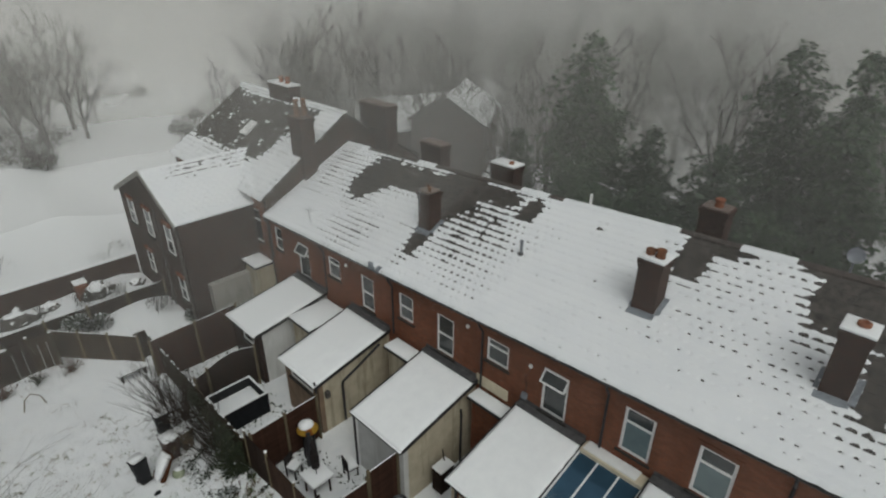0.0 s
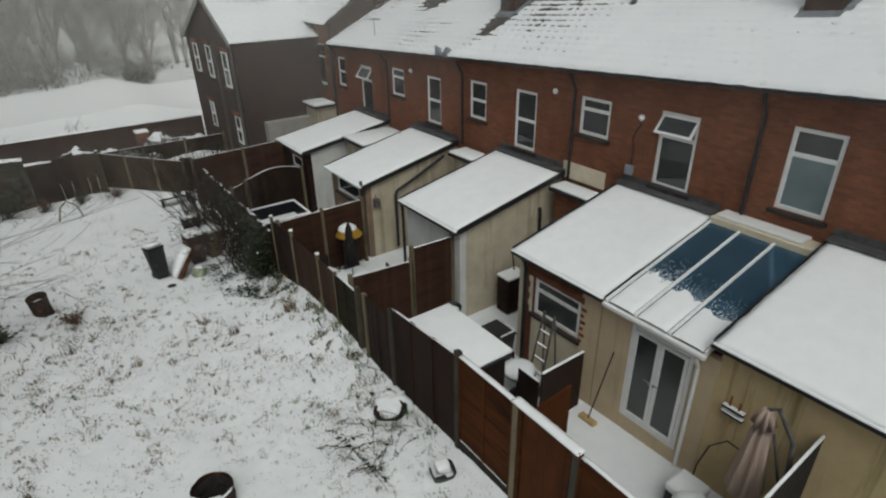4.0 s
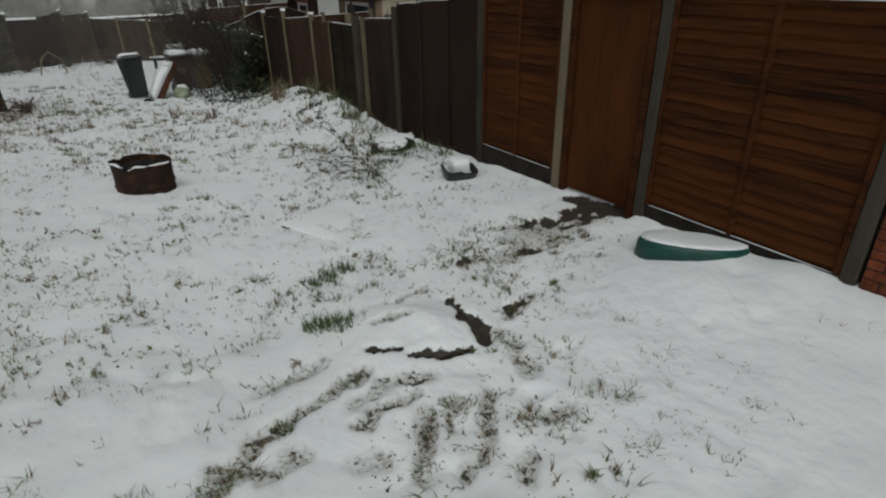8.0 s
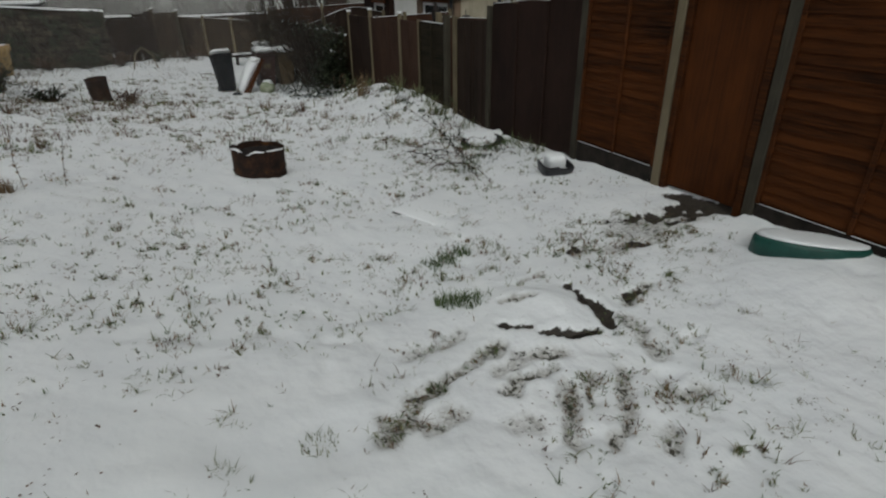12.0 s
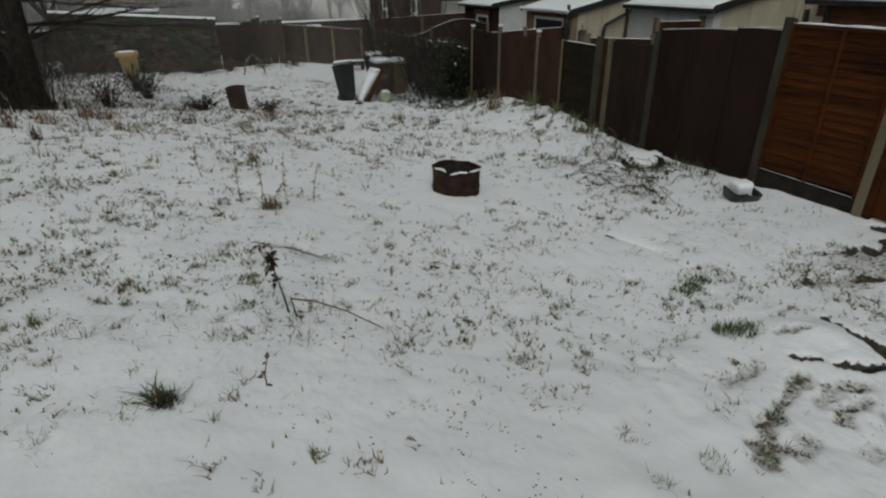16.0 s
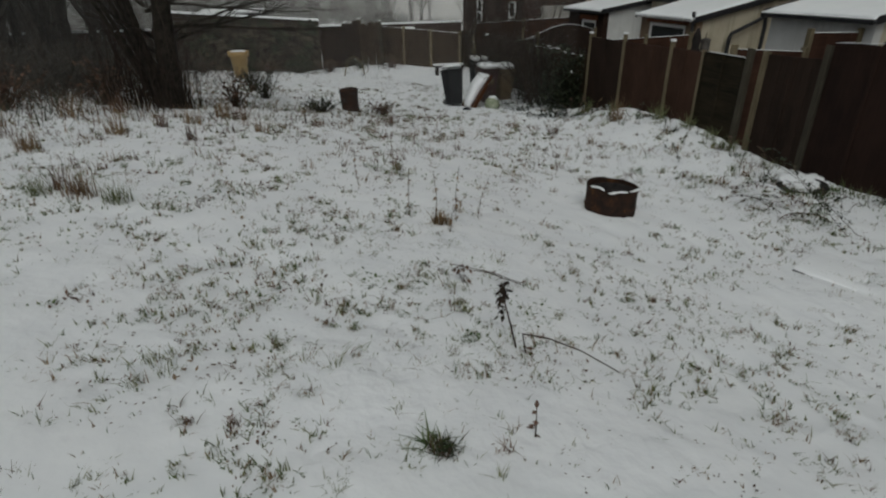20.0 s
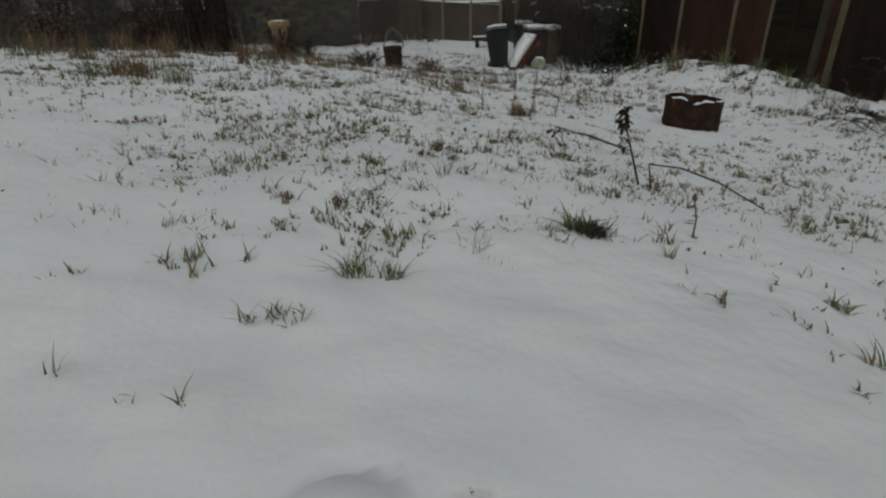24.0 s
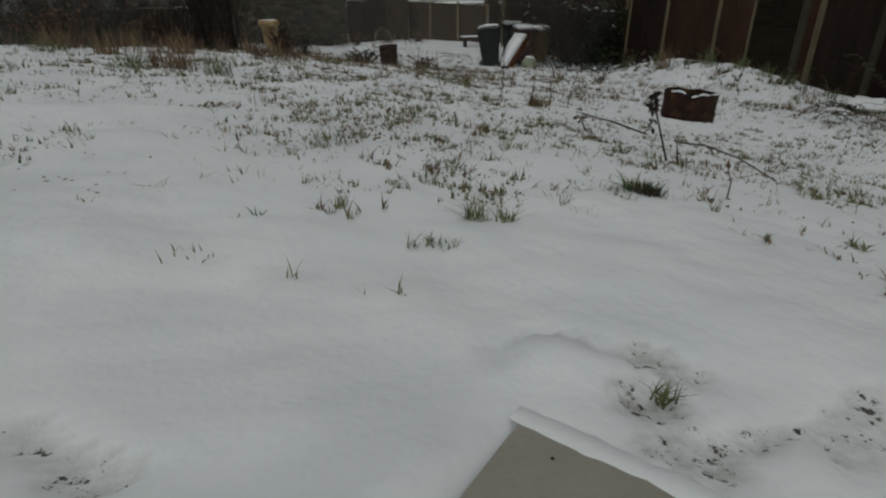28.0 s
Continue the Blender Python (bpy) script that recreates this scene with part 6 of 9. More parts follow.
def far_house(x, y, w, d, h, rise, turn, label, bare=False):
    e = thing("detached_house", label, "house", "houses in the mist", at=(x, y, ground_z(x, y)))
    e.rotation_euler = (0, 0, radians(turn))
    part("body", boxes((-w / 2, w / 2, -d / 2, d / 2, -1, h)), BRICK_DARK, e)
    for s in (-1, 1):
        bm = bmesh.new()
        slab(bm, (-w / 2 - 0.3, s * (d / 2 + 0.4), h - 0.2), (w / 2 + 0.3, s * (d / 2 + 0.4), h - 0.2), (w / 2 + 0.3, 0, h + rise), (-w / 2 - 0.3, 0, h + rise), 0.15)
        part("roof_slope", bm, TILE if bare and s > 0 else ROOF_SNOW, e, "bare tiled slope" if bare and s > 0 else "snowy slope")
    for s in (-1, 1):
        bm = bmesh.new()
        xx = s * w / 2
        vs = [bm.verts.new(p) for p in ((xx, -d / 2, h), (xx, d / 2, h), (xx, 0, h + rise - 0.12))]
        bm.faces.new(vs)
        bmesh.ops.solidify(bm, geom=bm.faces[:], thickness=0.2 * s)
        part("gable", bm, BRICK_DARK, e)
    for k in (-1, 1):
        part("window", boxes((k * w / 4 - 0.5, k * w / 4 + 0.5, -d / 2 - 0.05, -d / 2 + 0.02, 1.0, 2.3)), GLASS, e)
    return e


far_house(39.6, 38.0, 8.0, 7.0, 5.3, 2.4, 30, "dark brick house with a snowy gabled roof in the mist", True)
far_house(38, 42, 9, 6, 4.2, 2.4, -20, "pale house with a white roof in the mist")
far_house(58, 34, 10, 7, 5, 2.5, 20, "distant house with a snowy roof")


# ---------------------------------------------------------------- mist that hangs over the valley
def mist(rx, ry, share, z0, z1, ends=(-55, 155), fade=False):
    m = bpy.data.materials.new("mist")
    m.use_nodes = True
    t = m.node_tree
    t.nodes.remove(t.nodes["Principled BSDF"])
    out = t.nodes["Material Output"]
    clear, d, tr = t.nodes.new("ShaderNodeBsdfTransparent"), t.nodes.new("ShaderNodeBsdfDiffuse"), t.nodes.new("ShaderNodeBsdfTranslucent")
    d.inputs[0].default_value = tr.inputs[0].default_value = (0.93, 0.915, 0.885, 1)
    both, mixn = t.nodes.new("ShaderNodeMixShader"), t.nodes.new("ShaderNodeMixShader")
    link(t, d.outputs[0], both.inputs[1]), link(t, tr.outputs[0], both.inputs[2])
    n = noise_of(t, 0.035, 3, 0.5)
    thick = mathn(t, "ADD", share - 0.06, mathn(t, "MULTIPLY", n, 0.12), True)
    if fade:
        sep = t.nodes.new("ShaderNodeSeparateXYZ")
        link(t, t.nodes.new("ShaderNodeNewGeometry").outputs["Position"], sep.inputs[0])
        thick = mathn(t, "MULTIPLY", thick, mathn(t, "MULTIPLY", mathn(t, "SUBTRACT", sep.outputs[0], 5.5), 0.25, True))
    link(t, thick, mixn.inputs[0])
    link(t, clear.outputs[0], mixn.inputs[1]), link(t, both.outputs[0], mixn.inputs[2])
    link(t, mixn.outputs[0], out.inputs["Surface"])
    bm, cols = bmesh.new(), []
    for k in range(49):
        a = radians(ends[0] + (ends[1] - ends[0]) * k / 48)
        c, s = math.cos(a), math.sin(a)
        q = (c ** 4 + s ** 4) ** -0.25
        cols.append([bm.verts.new((rx * q * c, ry * q * s, z)) for z in (z0, z1)])
    for a, b in zip(cols, cols[1:]):
        bm.faces.new((a[0], b[0], b[1], a[1]))
    ob = mesh_ob("mist_bank", bm, m, smooth=True)
    tagged(ob, "thin bank of grey winter mist", "mist", kind="structure")


def level_mist(a, b, low, high, share, rise):
    """A straight bank of mist from a to b; with rise it thins out downwards."""
    m = bpy.data.materials.new("upper_mist")
    m.use_nodes = True
    t = m.node_tree
    t.nodes.remove(t.nodes["Principled BSDF"])
    clear, d, tr = t.nodes.new("ShaderNodeBsdfTransparent"), t.nodes.new("ShaderNodeBsdfDiffuse"), t.nodes.new("ShaderNodeBsdfTranslucent")
    d.inputs[0].default_value = tr.inputs[0].default_value = (0.93, 0.915, 0.885, 1)
    both, mixn = t.nodes.new("ShaderNodeMixShader"), t.nodes.new("ShaderNodeMixShader")
    link(t, d.outputs[0], both.inputs[1]), link(t, tr.outputs[0], both.inputs[2])
    sep = t.nodes.new("ShaderNodeSeparateXYZ")
    link(t, t.nodes.new("ShaderNodeNewGeometry").outputs["Position"], sep.inputs[0])
    up = mathn(t, "MULTIPLY", mathn(t, "SUBTRACT", sep.outputs[2], low), 0.22, True) if rise else 1.0
    thick = mathn(t, "MULTIPLY", up, mathn(t, "ADD", share * 0.6, mathn(t, "MULTIPLY", noise_of(t, 0.08, 3, 0.5), share * 0.8)))
    link(t, thick, mixn.inputs[0])
    link(t, clear.outputs[0], mixn.inputs[1]), link(t, both.outputs[0], mixn.inputs[2])
    link(t, mixn.outputs[0], t.nodes["Material Output"].inputs["Surface"])
    bm = bmesh.new()
    (xa, ya), (xb, yb) = a, b
    bm.faces.new([bm.verts.new(p) for p in ((xa, ya, low), (xb, yb, low), (xb, yb, high), (xa, ya, high))])
    tagged(mesh_ob("mist_bank", bm, m), "thin bank of grey winter mist", "mist", kind="structure")


level_mist((-60, 14.59), (60, 14.59), 3.0, 40, 0.09, True)
level_mist((10.6, -25), (10.6, 23.9), 3.5, 40, 0.06, True)
level_mist((-50, 15.3), (4.3, 15.3), -3, 3.0, 0.022, False)
level_mist((-50, 21.5), (4.3, 21.5), -3, 3.0, 0.025, False)
mist(23.0, 23.93, 0.06, -6, 40, (-30, 77), True)
mist(24.0, 47.0, 0.11, -6, 40)
mist(33.0, 64.0, 0.24, -10, 50)
mist(46.0, 84.0, 0.28, -12, 60)
mist(64.0, 112.0, 0.38, -16, 80)
mist(96.0, 150.0, 0.5, -24, 120)
mist(150.0, 210.0, 0.92, -40, 160)


# ---------------------------------------------------------------- glazed lean-to between two extensions
def conservatory():
    c = thing("conservatory", "glazed lean-to with white french doors and snow on its glass roof", "conservatory")
    xf, xb, zf, zb, y0, y1 = 7.55, 10.62, 2.33, 3.06, 3.55, 5.58
    zr = lambda x: zf + (zb - zf) * (x - xf) / (xb - xf)
    part("front_wall", holed_wall(y0 - 0.16, y1 + 0.14, -0.8, 2.2, [(3.80, 5.02, -0.05, 2.05)], lambda u, z, d: Vector((xf + 0.12 + d, u, z)), 0.15), RENDER_PINK, c)
    bars = [y0 + 0.03, 4.24, 4.92, y1 - 0.03]
    for k, (a, b) in enumerate(zip(bars, bars[1:])):
        bm = bmesh.new()
        slab(bm, (xf, a, zr(xf)), (xf, b, zr(xf)), (xb, b, zb), (xb, a, zb), 0.02)
        part("roof_pane", bm, ROOF_GLASS, c, "glass pane with reflected sky blue in its colour")
        n, verts = 22, []
        m = 10
        for i in range(n + 1):
            for j in range(m + 1):
                u, v = i / n, j / m
                y = a + 0.05 + (b - a - 0.1) * v
                reach = (0.27 + 0.05 * k) * (xb - xf) * (1 + 0.16 * noise.noise((y * 4, k, 0)) + 0.10 * noise.noise((y * 19, k, 1)))
                x = xf - 0.03 + reach * u
                verts.append((x, y, zr(x) + 0.004 + 0.05 * (1 - u ** 2) * min(1, (0.15 + 6 * min(v, 1 - v))) * min(1.0, 0.3 + u * 8)))
        faces = [(i * (m + 1) + j, (i + 1) * (m + 1) + j, (i + 1) * (m + 1) + j + 1, i * (m + 1) + j + 1) for i in range(n) for j in range(m)]
        shape_of(verts, faces, "slipped_snow", SNOW, c, "snow sliding down the glass", True)
        r = random.Random(k)
        bm = bmesh.new()
        for _ in range(520):
            u = r.random() ** 6
            x, y = xf + (0.27 + 0.05 * k) * (xb - xf) - 0.14 + 0.75 * u, r.uniform(a + 0.06, b - 0.06)
            s = r.uniform(0.0012, 0.0042) * (1.2 - u)
            box(bm, x - s * 4.5, x + s * 4.5, y - s * 0.8, y + s * 0.8, zr(x) + 0.002, zr(x) + 0.010)
        tagged(part("snow_fleck", bm, SNOW, c), kind="stuff")
    for y in bars:
        bm = bmesh.new()
        hexa(bm, [(xf - 0.05, y - 0.03, zr(xf) - 0.04), (xb, y - 0.03, zb - 0.04), (xb, y + 0.03, zb - 0.04), (xf - 0.05, y + 0.03, zr(xf) - 0.04),
                  (xf - 0.05, y - 0.02, zr(xf) + 0.035), (xb, y - 0.02, zb + 0.035), (xb, y + 0.02, zb + 0.035), (xf - 0.05, y + 0.02, zr(xf) + 0.035)])
        part("glazing_bar", bm, UPVC, c)
    part("wall_plate", soft_box(xb - 0.02, WALL_X - 0.01, y0 + 0.02, y1 - 0.02, zb - 0.08, zb + 0.14, 0.02), CREAM, c, "cream painted top beam")
    part("plate_capping", soft_box(xb + 0.02, WALL_X - 0.012, y0 + 0.25, y1 - 0.1, zb + 0.142, zb + 0.20, 0.015), UPVC, c)
    part("gutter", soft_box(xf - 0.10, xf - 0.005, y0, y1 + 0.02, zf - 0.12, zf - 0.03, 0.025, 2), UPVC, c)
    bm = bmesh.new()
    tube(bm, [(xf - 0.05, y0 + 0.14, zf - 0.1), (xf - 0.05, y0 + 0.14, zf - 0.2), (xf + 0.06, y0 + 0.14, zf - 0.4), (xf + 0.06, y0 + 0.14, -0.3)], 0.035, 8)
    part("downpipe", bm, UPVC, c)
    # doors
    d = new("french_doors")
    d.parent = c
    x = xf + 0.16
    for a, b, z0, z1 in ((3.80, 3.87, -0.05, 2.05), (4.95, 5.02, -0.05, 2.05), (3.872, 4.948, 1.98, 2.05), (3.872, 4.948, -0.05, 0.02)):
        part("door_frame", soft_box(x - 0.05, x + 0.05, a, b, z0, z1, 0.006), UPVC, d)
    for a, b in ((3.88, 4.405), (4.415, 4.94)):
        for p, q, z0, z1 in ((a, a + 0.065, 0.03, 1.97), (b - 0.065, b, 0.03, 1.97), (a + 0.067, b - 0.067, 1.90, 1.97), (a + 0.067, b - 0.067, 0.03, 0.12)):
            part("door_stile", soft_box(x - 0.06, x, p, q, z0, z1, 0.006), UPVC, d)
        part("pane", boxes((x - 0.035, x - 0.02, a + 0.065, b - 0.065, 0.12, 1.90)), GLASS, d)
    for y, s in ((4.40, 1), (4.49, -1)):
        part("handle", soft_box(x - 0.10, x - 0.061, y - 0.015, y + 0.015 , 1.0, 1.05, 0.005), LEAD, d)
        part("handle", soft_box(x - 0.105, x - 0.09, y - 0.015 - (0.1 if s > 0 else 0), y + 0.015 + (0.1 if s < 0 else 0), 1.055, 1.08, 0.005), LEAD, d, "metal lever handle")


conservatory()


def wall_details():
    """Quoins of brick and render, vents, boxes and pipes on the rear walls."""
    q = thing("kitchen_wall_trim", "cream render corner and toothed brick round the kitchen window", "wall trim")
    x = 7.68
    part("render_patch", boxes((x - 0.008, x + 0.003, 5.74, 6.22, -0.6, 2.2)), RENDER_PINK, q)
    part("render_patch", boxes((x - 0.012, x + 0.003, 7.80, 8.0, -0.6, 2.05)), CREAM, q)
    for k in range(6):
        z = 0.95 + k * 0.15
        part("quoin", soft_box(x - 0.014, x + 0.002, 7.58, 7.70 if k % 2 else 7.66, z, z + 0.14, 0.004), CREAM, q)
        part("quoin", soft_box(x - 0.014, x + 0.002, 6.08 if k % 2 else 6.13, 6.218, z, z + 0.07, 0.004), BRICK_PIECE, q)
    part("render_patch", boxes((x - 0.010, x + 0.003, 6.226, 7.57, -0.6, 0.84)), CREAM, q)
    bm = bmesh.new()
    tube(bm, [(7.54, 7.76, 2.25), (7.60, 7.76, 2.0), (7.62, 7.76, -0.5)], 0.045, 8)
    part("downpipe", bm, BLACK_PLASTIC, q)
    p = thing("wall_panel", "cream painted boarded panel on the brick wall above the back door", "panel")
    part("panel", soft_box(WALL_X - 0.03, WALL_X - 0.003, 8.62, 10.02, 2.72, 3.17, 0.006), CREAM, p)
    d = thing("back_door", "white framed glazed back door under a small snowy porch", "door")
    for a, b, z0, z1 in ((8.3, 8.38, -0.4, 2.3), (9.12, 9.2, -0.4, 2.3), (8.382, 9.118, 2.22, 2.3), (8.382, 9.118, 1.3, 1.38)):
        part("door_frame", soft_box(WALL_X - 0.08, WALL_X - 0.004, a, b, z0, z1, 0.006), UPVC, d)
    part("pane", boxes((WALL_X - 0.04, WALL_X - 0.025, 8.38, 9.12, 1.38, 2.22)), GLASS, d)
    part("door_panel", boxes((WALL_X - 0.05, WALL_X - 0.02, 8.38, 9.12, -0.4, 1.3)), UPVC, d)
    w = thing("sash_window", "white framed tall window in the yard recess", "window")
    for a, b, z0, z1 in ((9.3, 9.36, 0.9, 2.3), (9.84, 9.9, 0.9, 2.3), (9.362, 9.838, 2.23, 2.3), (9.362, 9.838, 0.9, 0.97)):
        part("window_frame", soft_box(WALL_X - 0.07, WALL_X - 0.004, a, b, z0, z1, 0.006), UPVC, w)
    part("pane", boxes((WALL_X - 0.04, WALL_X - 0.025, 9.36, 9.84, 0.97, 2.23)), GLASS, w)
    for nm, x0, x1, y0, y1, z in (("porch_roof", 10.35, 11.0, 8.2, 9.86, 2.50), ("porch_roof", 8.85, 10.95, 17.45, 19.1, 2.10), ("porch_roof", 9.85, 10.95, 23.75, 25.15, 2.25), ("porch_roof", 10.2, 11.0, 12.75, 14.2, 2.42)):
        t = thing(nm, "small flat porch roof with a pad of snow", "porch")
        part("deck", soft_box(x0, x1, y0, y1, z, z + 0.09, 0.008), BLACK_PLASTIC, t)
        part("body", boxes((x0 + 0.15, x1, y0 + 0.12, y1 - 0.12, -1.2, z - 0.004)), RENDER_CREAM if y0 > 12 else BRICK, t)
        part("snow_cover", soft_box(x0 + 0.02, x1 - 0.06, y0 + 0.02, y1 - 0.02, z + 0.092, z + 0.17, 0.035, 2), SNOW, t, "", True)
    g = thing("garage_wall", "grey rendered garage wall under the gabled wing", "garage")
    part("wall", soft_box(7.95, 10.9, 24.7, 25.1, -1.6, 1.75, 0.02), RENDER_GREY, g)
    for y, z in ((7.81, 4.72), (18.0 - 0.5, 4.55), (10.5, 4.9)):
        v = thing("wall_vent", "round white flue vent on the brick wall", "vent")
        bm = lathe([(0.07, 0), (0.075, 0.02), (0.075, 0.05), (0.05, 0.07), (0.02, 0.075)], 16)
        bm.transform(pose(WALL_X - 0.002, y, z, 0, -90, 0))
        part("cowl", bm, UPVC, v, "", True)
    b = thing("meter_box", "small grey box with a cable on the brick wall", "box")
    part("box", soft_box(WALL_X - 0.12, WALL_X - 0.003, 7.83, 8.03, 3.35, 3.58, 0.015), LEAD, b)
    bm = bmesh.new()
    tube(bm, [(WALL_X - 0.02, 7.93, 3.59), (WALL_X - 0.02, 7.9, 3.9), (WALL_X - 0.02, 7.99, 4.2), (WALL_X - 0.02, 7.8, 4.6)], 0.012, 6)
    part("cable", bm, BLACK_PLASTIC, b)
    s = thing("lamp_on_wall", "small floodlight fixed to the cream rendered wall", "light")
    part("housing", soft_box(7.72, 7.92, 14.66, 14.84, 1.05, 1.35, 0.03), STONE_SILL, s)
    bm = bmesh.new()
    tube(bm, [(7.8, 14.75, 1.35), (7.78, 14.72, 1.5)], 0.01, 6)
    part("stalk", bm, BLACK_PLASTIC, s)
    for y, x in ((12.52, 7.40), (14.83, 7.35), (9.98, 10.2)):
        p = thing("soil_pipe", "black plastic pipe down the rendered wall", "pipe")
        bm = bmesh.new()
        tube(bm, [(x, y, 2.0), (x + 0.03, y, 1.8), (x + 0.03, y, -0.5)], 0.045, 8)
        part("pipe", bm, BLACK_PLASTIC, p)
    p = thing("soil_pipe", "black waste pipe running along the cream wall", "pipe")
    bm = bmesh.new()
    tube(bm, [(10.4, 14.70, 2.25), (9.3, 14.70, 1.75), (8.55, 14.70, 1.45), (8.5, 14.70, 1.3), (8.5, 14.70, -0.5)], 0.05, 8)
    part("pipe", bm, BLACK_PLASTIC, p)
    # corrugated edge of one roof
    for k in range(16):
        bm = bmesh.new()
        y = 14.85 + k * 0.155
        tube(bm, [(7.29, y, 1.80), (7.5, y, 1.845)], 0.045, 8)
        part("corrugation", bm, UPVC, E1)
    v = thing("roof_vent", "short weathered vent pipe with a lead collar on the roof slope", "pipe")
    p = on_roof(10.26, 0.50, 0.0)
    part("collar", lathe([(0.11, p.z - 0.06), (0.10, p.z + 0.06), (0.06, p.z + 0.12)], 14, p.x, p.y), DULL_LEAD, v, "lead collar", True)
    part("pipe", lathe([(0.055, p.z + 0.10), (0.055, p.z + 0.50), (0.065, p.z + 0.51), (0.065, p.z + 0.58), (0.02, p.z + 0.585)], 14, p.x, p.y), LEAD, v, "", True)
    v = thing("vent_pipe", "pale vent pipe behind the ridge", "pipe")
    part("pipe", lathe([(0.05, 7.7), (0.05, 8.55)], 10, 16.4, 9.45), UPVC, v, "", True)
    a = thing("satellite_dish", "pale satellite dish beyond the ridge", "dish")
    bm = lathe([(0.02, 0.0), (0.2, 0.03), (0.36, 0.10), (0.4, 0.14), (0.36, 0.12), (0.2, 0.05)], 24)
    bm.transform(pose(18.4, 1.6, 8.25, 0, -70, 20) @ Matrix.Scale(0.62, 4))
    part("dish", bm, LEAD, a, "", True)
    bm = bmesh.new()
    tube(bm, [(18.45, 1.6, 8.3), (18.6, 1.6, 7.9), (18.6, 1.6, 7.0)], 0.03, 6)
    part("mast", bm, LEAD, a)
    a = thing("tv_aerial", "thin television aerial on the roof", "aerial")
    bm = bmesh.new()
    tube(bm, [(11.4, 20.6, 5.2), (11.4, 20.6, 6.1)], 0.012, 5)
    part("mast", bm, LEAD, a)
    for k in range(5):
        bm = bmesh.new()
        tube(bm, [(11.2 - 0.02 * k, 20.35 + 0.12 * k, 6.05), (11.6 + 0.02 * k, 20.35 + 0.12 * k, 6.05)], 0.006, 4)
        part("rod", bm, LEAD, a)
    # brick lump with lead on the party wall, and a bracket on the low stack
    v = thing("roof_bracket", "steel aerial bracket on the low chimney", "bracket")
    bm = bmesh.new()
    tube(bm, [(12.98, 14.9, 7.2), (12.9, 14.9, 7.6), (12.9, 14.85, 8.3)], 0.016, 5)
    part("rod", bm, LEAD, v)


wall_details()


# ---------------------------------------------------------------- things in the yards
def wheelie_bin(x, y, turn, tilt, body, lid, label, h=0.98, w=0.50, snow=True, base=None, bars=False):
    b = thing("wheelie_bin", label, "wheelie bin", "wheelie bins")
    z = ground_z(x, y) if base is None else base
    m = Matrix.Translation((x, y, z)) @ Matrix.Rotation(radians(turn), 4, "Z") @ Matrix.Rotation(radians(tilt), 4, "Y")
    bm = bmesh.new()
    t, s = w / 2, w / 2 * 0.74
    hexa(bm, [m @ Vector(p) for p in ((-s, -s, 0.03), (s, -s, 0.03), (s, s, 0.03), (-s, s, 0.03), (-t, -t, h - 0.08), (t, -t, h - 0.08), (t, t, h - 0.08), (-t, t, h - 0.08))])
    bmesh.ops.bevel(bm, geom=bm.edges[:], offset=0.02, segments=2, affect="EDGES")
    part("body", bm, body, b)
    bm = bmesh.new()
    box(bm, -t - 0.03, t + 0.02, -t - 0.02, t + 0.02, h - 0.078, h - 0.02, m)
    bmesh.ops.bevel(bm, geom=bm.edges[:], offset=0.02, segments=2, affect="EDGES")
    part("lid", bm, lid, b)
    bm = bmesh.new()
    tube(bm, [m @ Vector((t + 0.05, -t * 0.8, h - 0.1)), m @ Vector((t + 0.05, t * 0.8, h - 0.1))], 0.016, 6)
    part("handle", bm, body, b)
    for sy in (-1, 1):
        bm = lathe([(0.09, -0.02), (0.10, -0.012), (0.10, 0.012), (0.09, 0.02)], 16)
        bm.transform(m @ pose(s + 0.02, sy * (s + 0.01), 0.10, 90, 0, 0))
        part("wheel", bm, BLACK_PLASTIC, b)
    if snow:
        bm = bmesh.new()
        box(bm, -t - 0.02, t + 0.01, -t - 0.01, t + 0.01, h - 0.016, h + 0.095, m)
        bmesh.ops.bevel(bm, geom=bm.edges[:], offset=0.054, segments=4, affect="EDGES")
        part("snow_cap", bm, SNOW, b, "cap of snow", True)
    if bars:
        for k in (0, 1):
            bm = bmesh.new()
            box(bm, -t * 0.93 - 0.012, -t * 0.93 + 0.01, -0.10 + 0.11 * k, -0.02 + 0.11 * k, h * 0.55, h * 0.68, m)
            part("number_bar", bm, POST_WOOD, b)
    return b


BIN_DARK = plain("dark_blue_grey_plastic", (0.0050, 0.0055, 0.0068), (0.0110, 0.0120, 0.0145), 0.8, 5, 50, relief=0.08)
BIN_MAROON = plain("dark_maroon_bin_plastic", (0.034, 0.016, 0.014), (0.062, 0.030, 0.026), 0.5, 4, 40, relief=0.1)
BEIGE = plain("beige_plastic", (0.36, 0.25, 0.12), (0.48, 0.34, 0.17), 0.6, 4, 40, relief=0.1)
wheelie_bin(7.0, 8.0, 0, 0, BLACK_PLASTIC, BLACK_PLASTIC, "black wheelie bin with a patch of snow in the yard", 1.0, 0.5, False, -0.42)


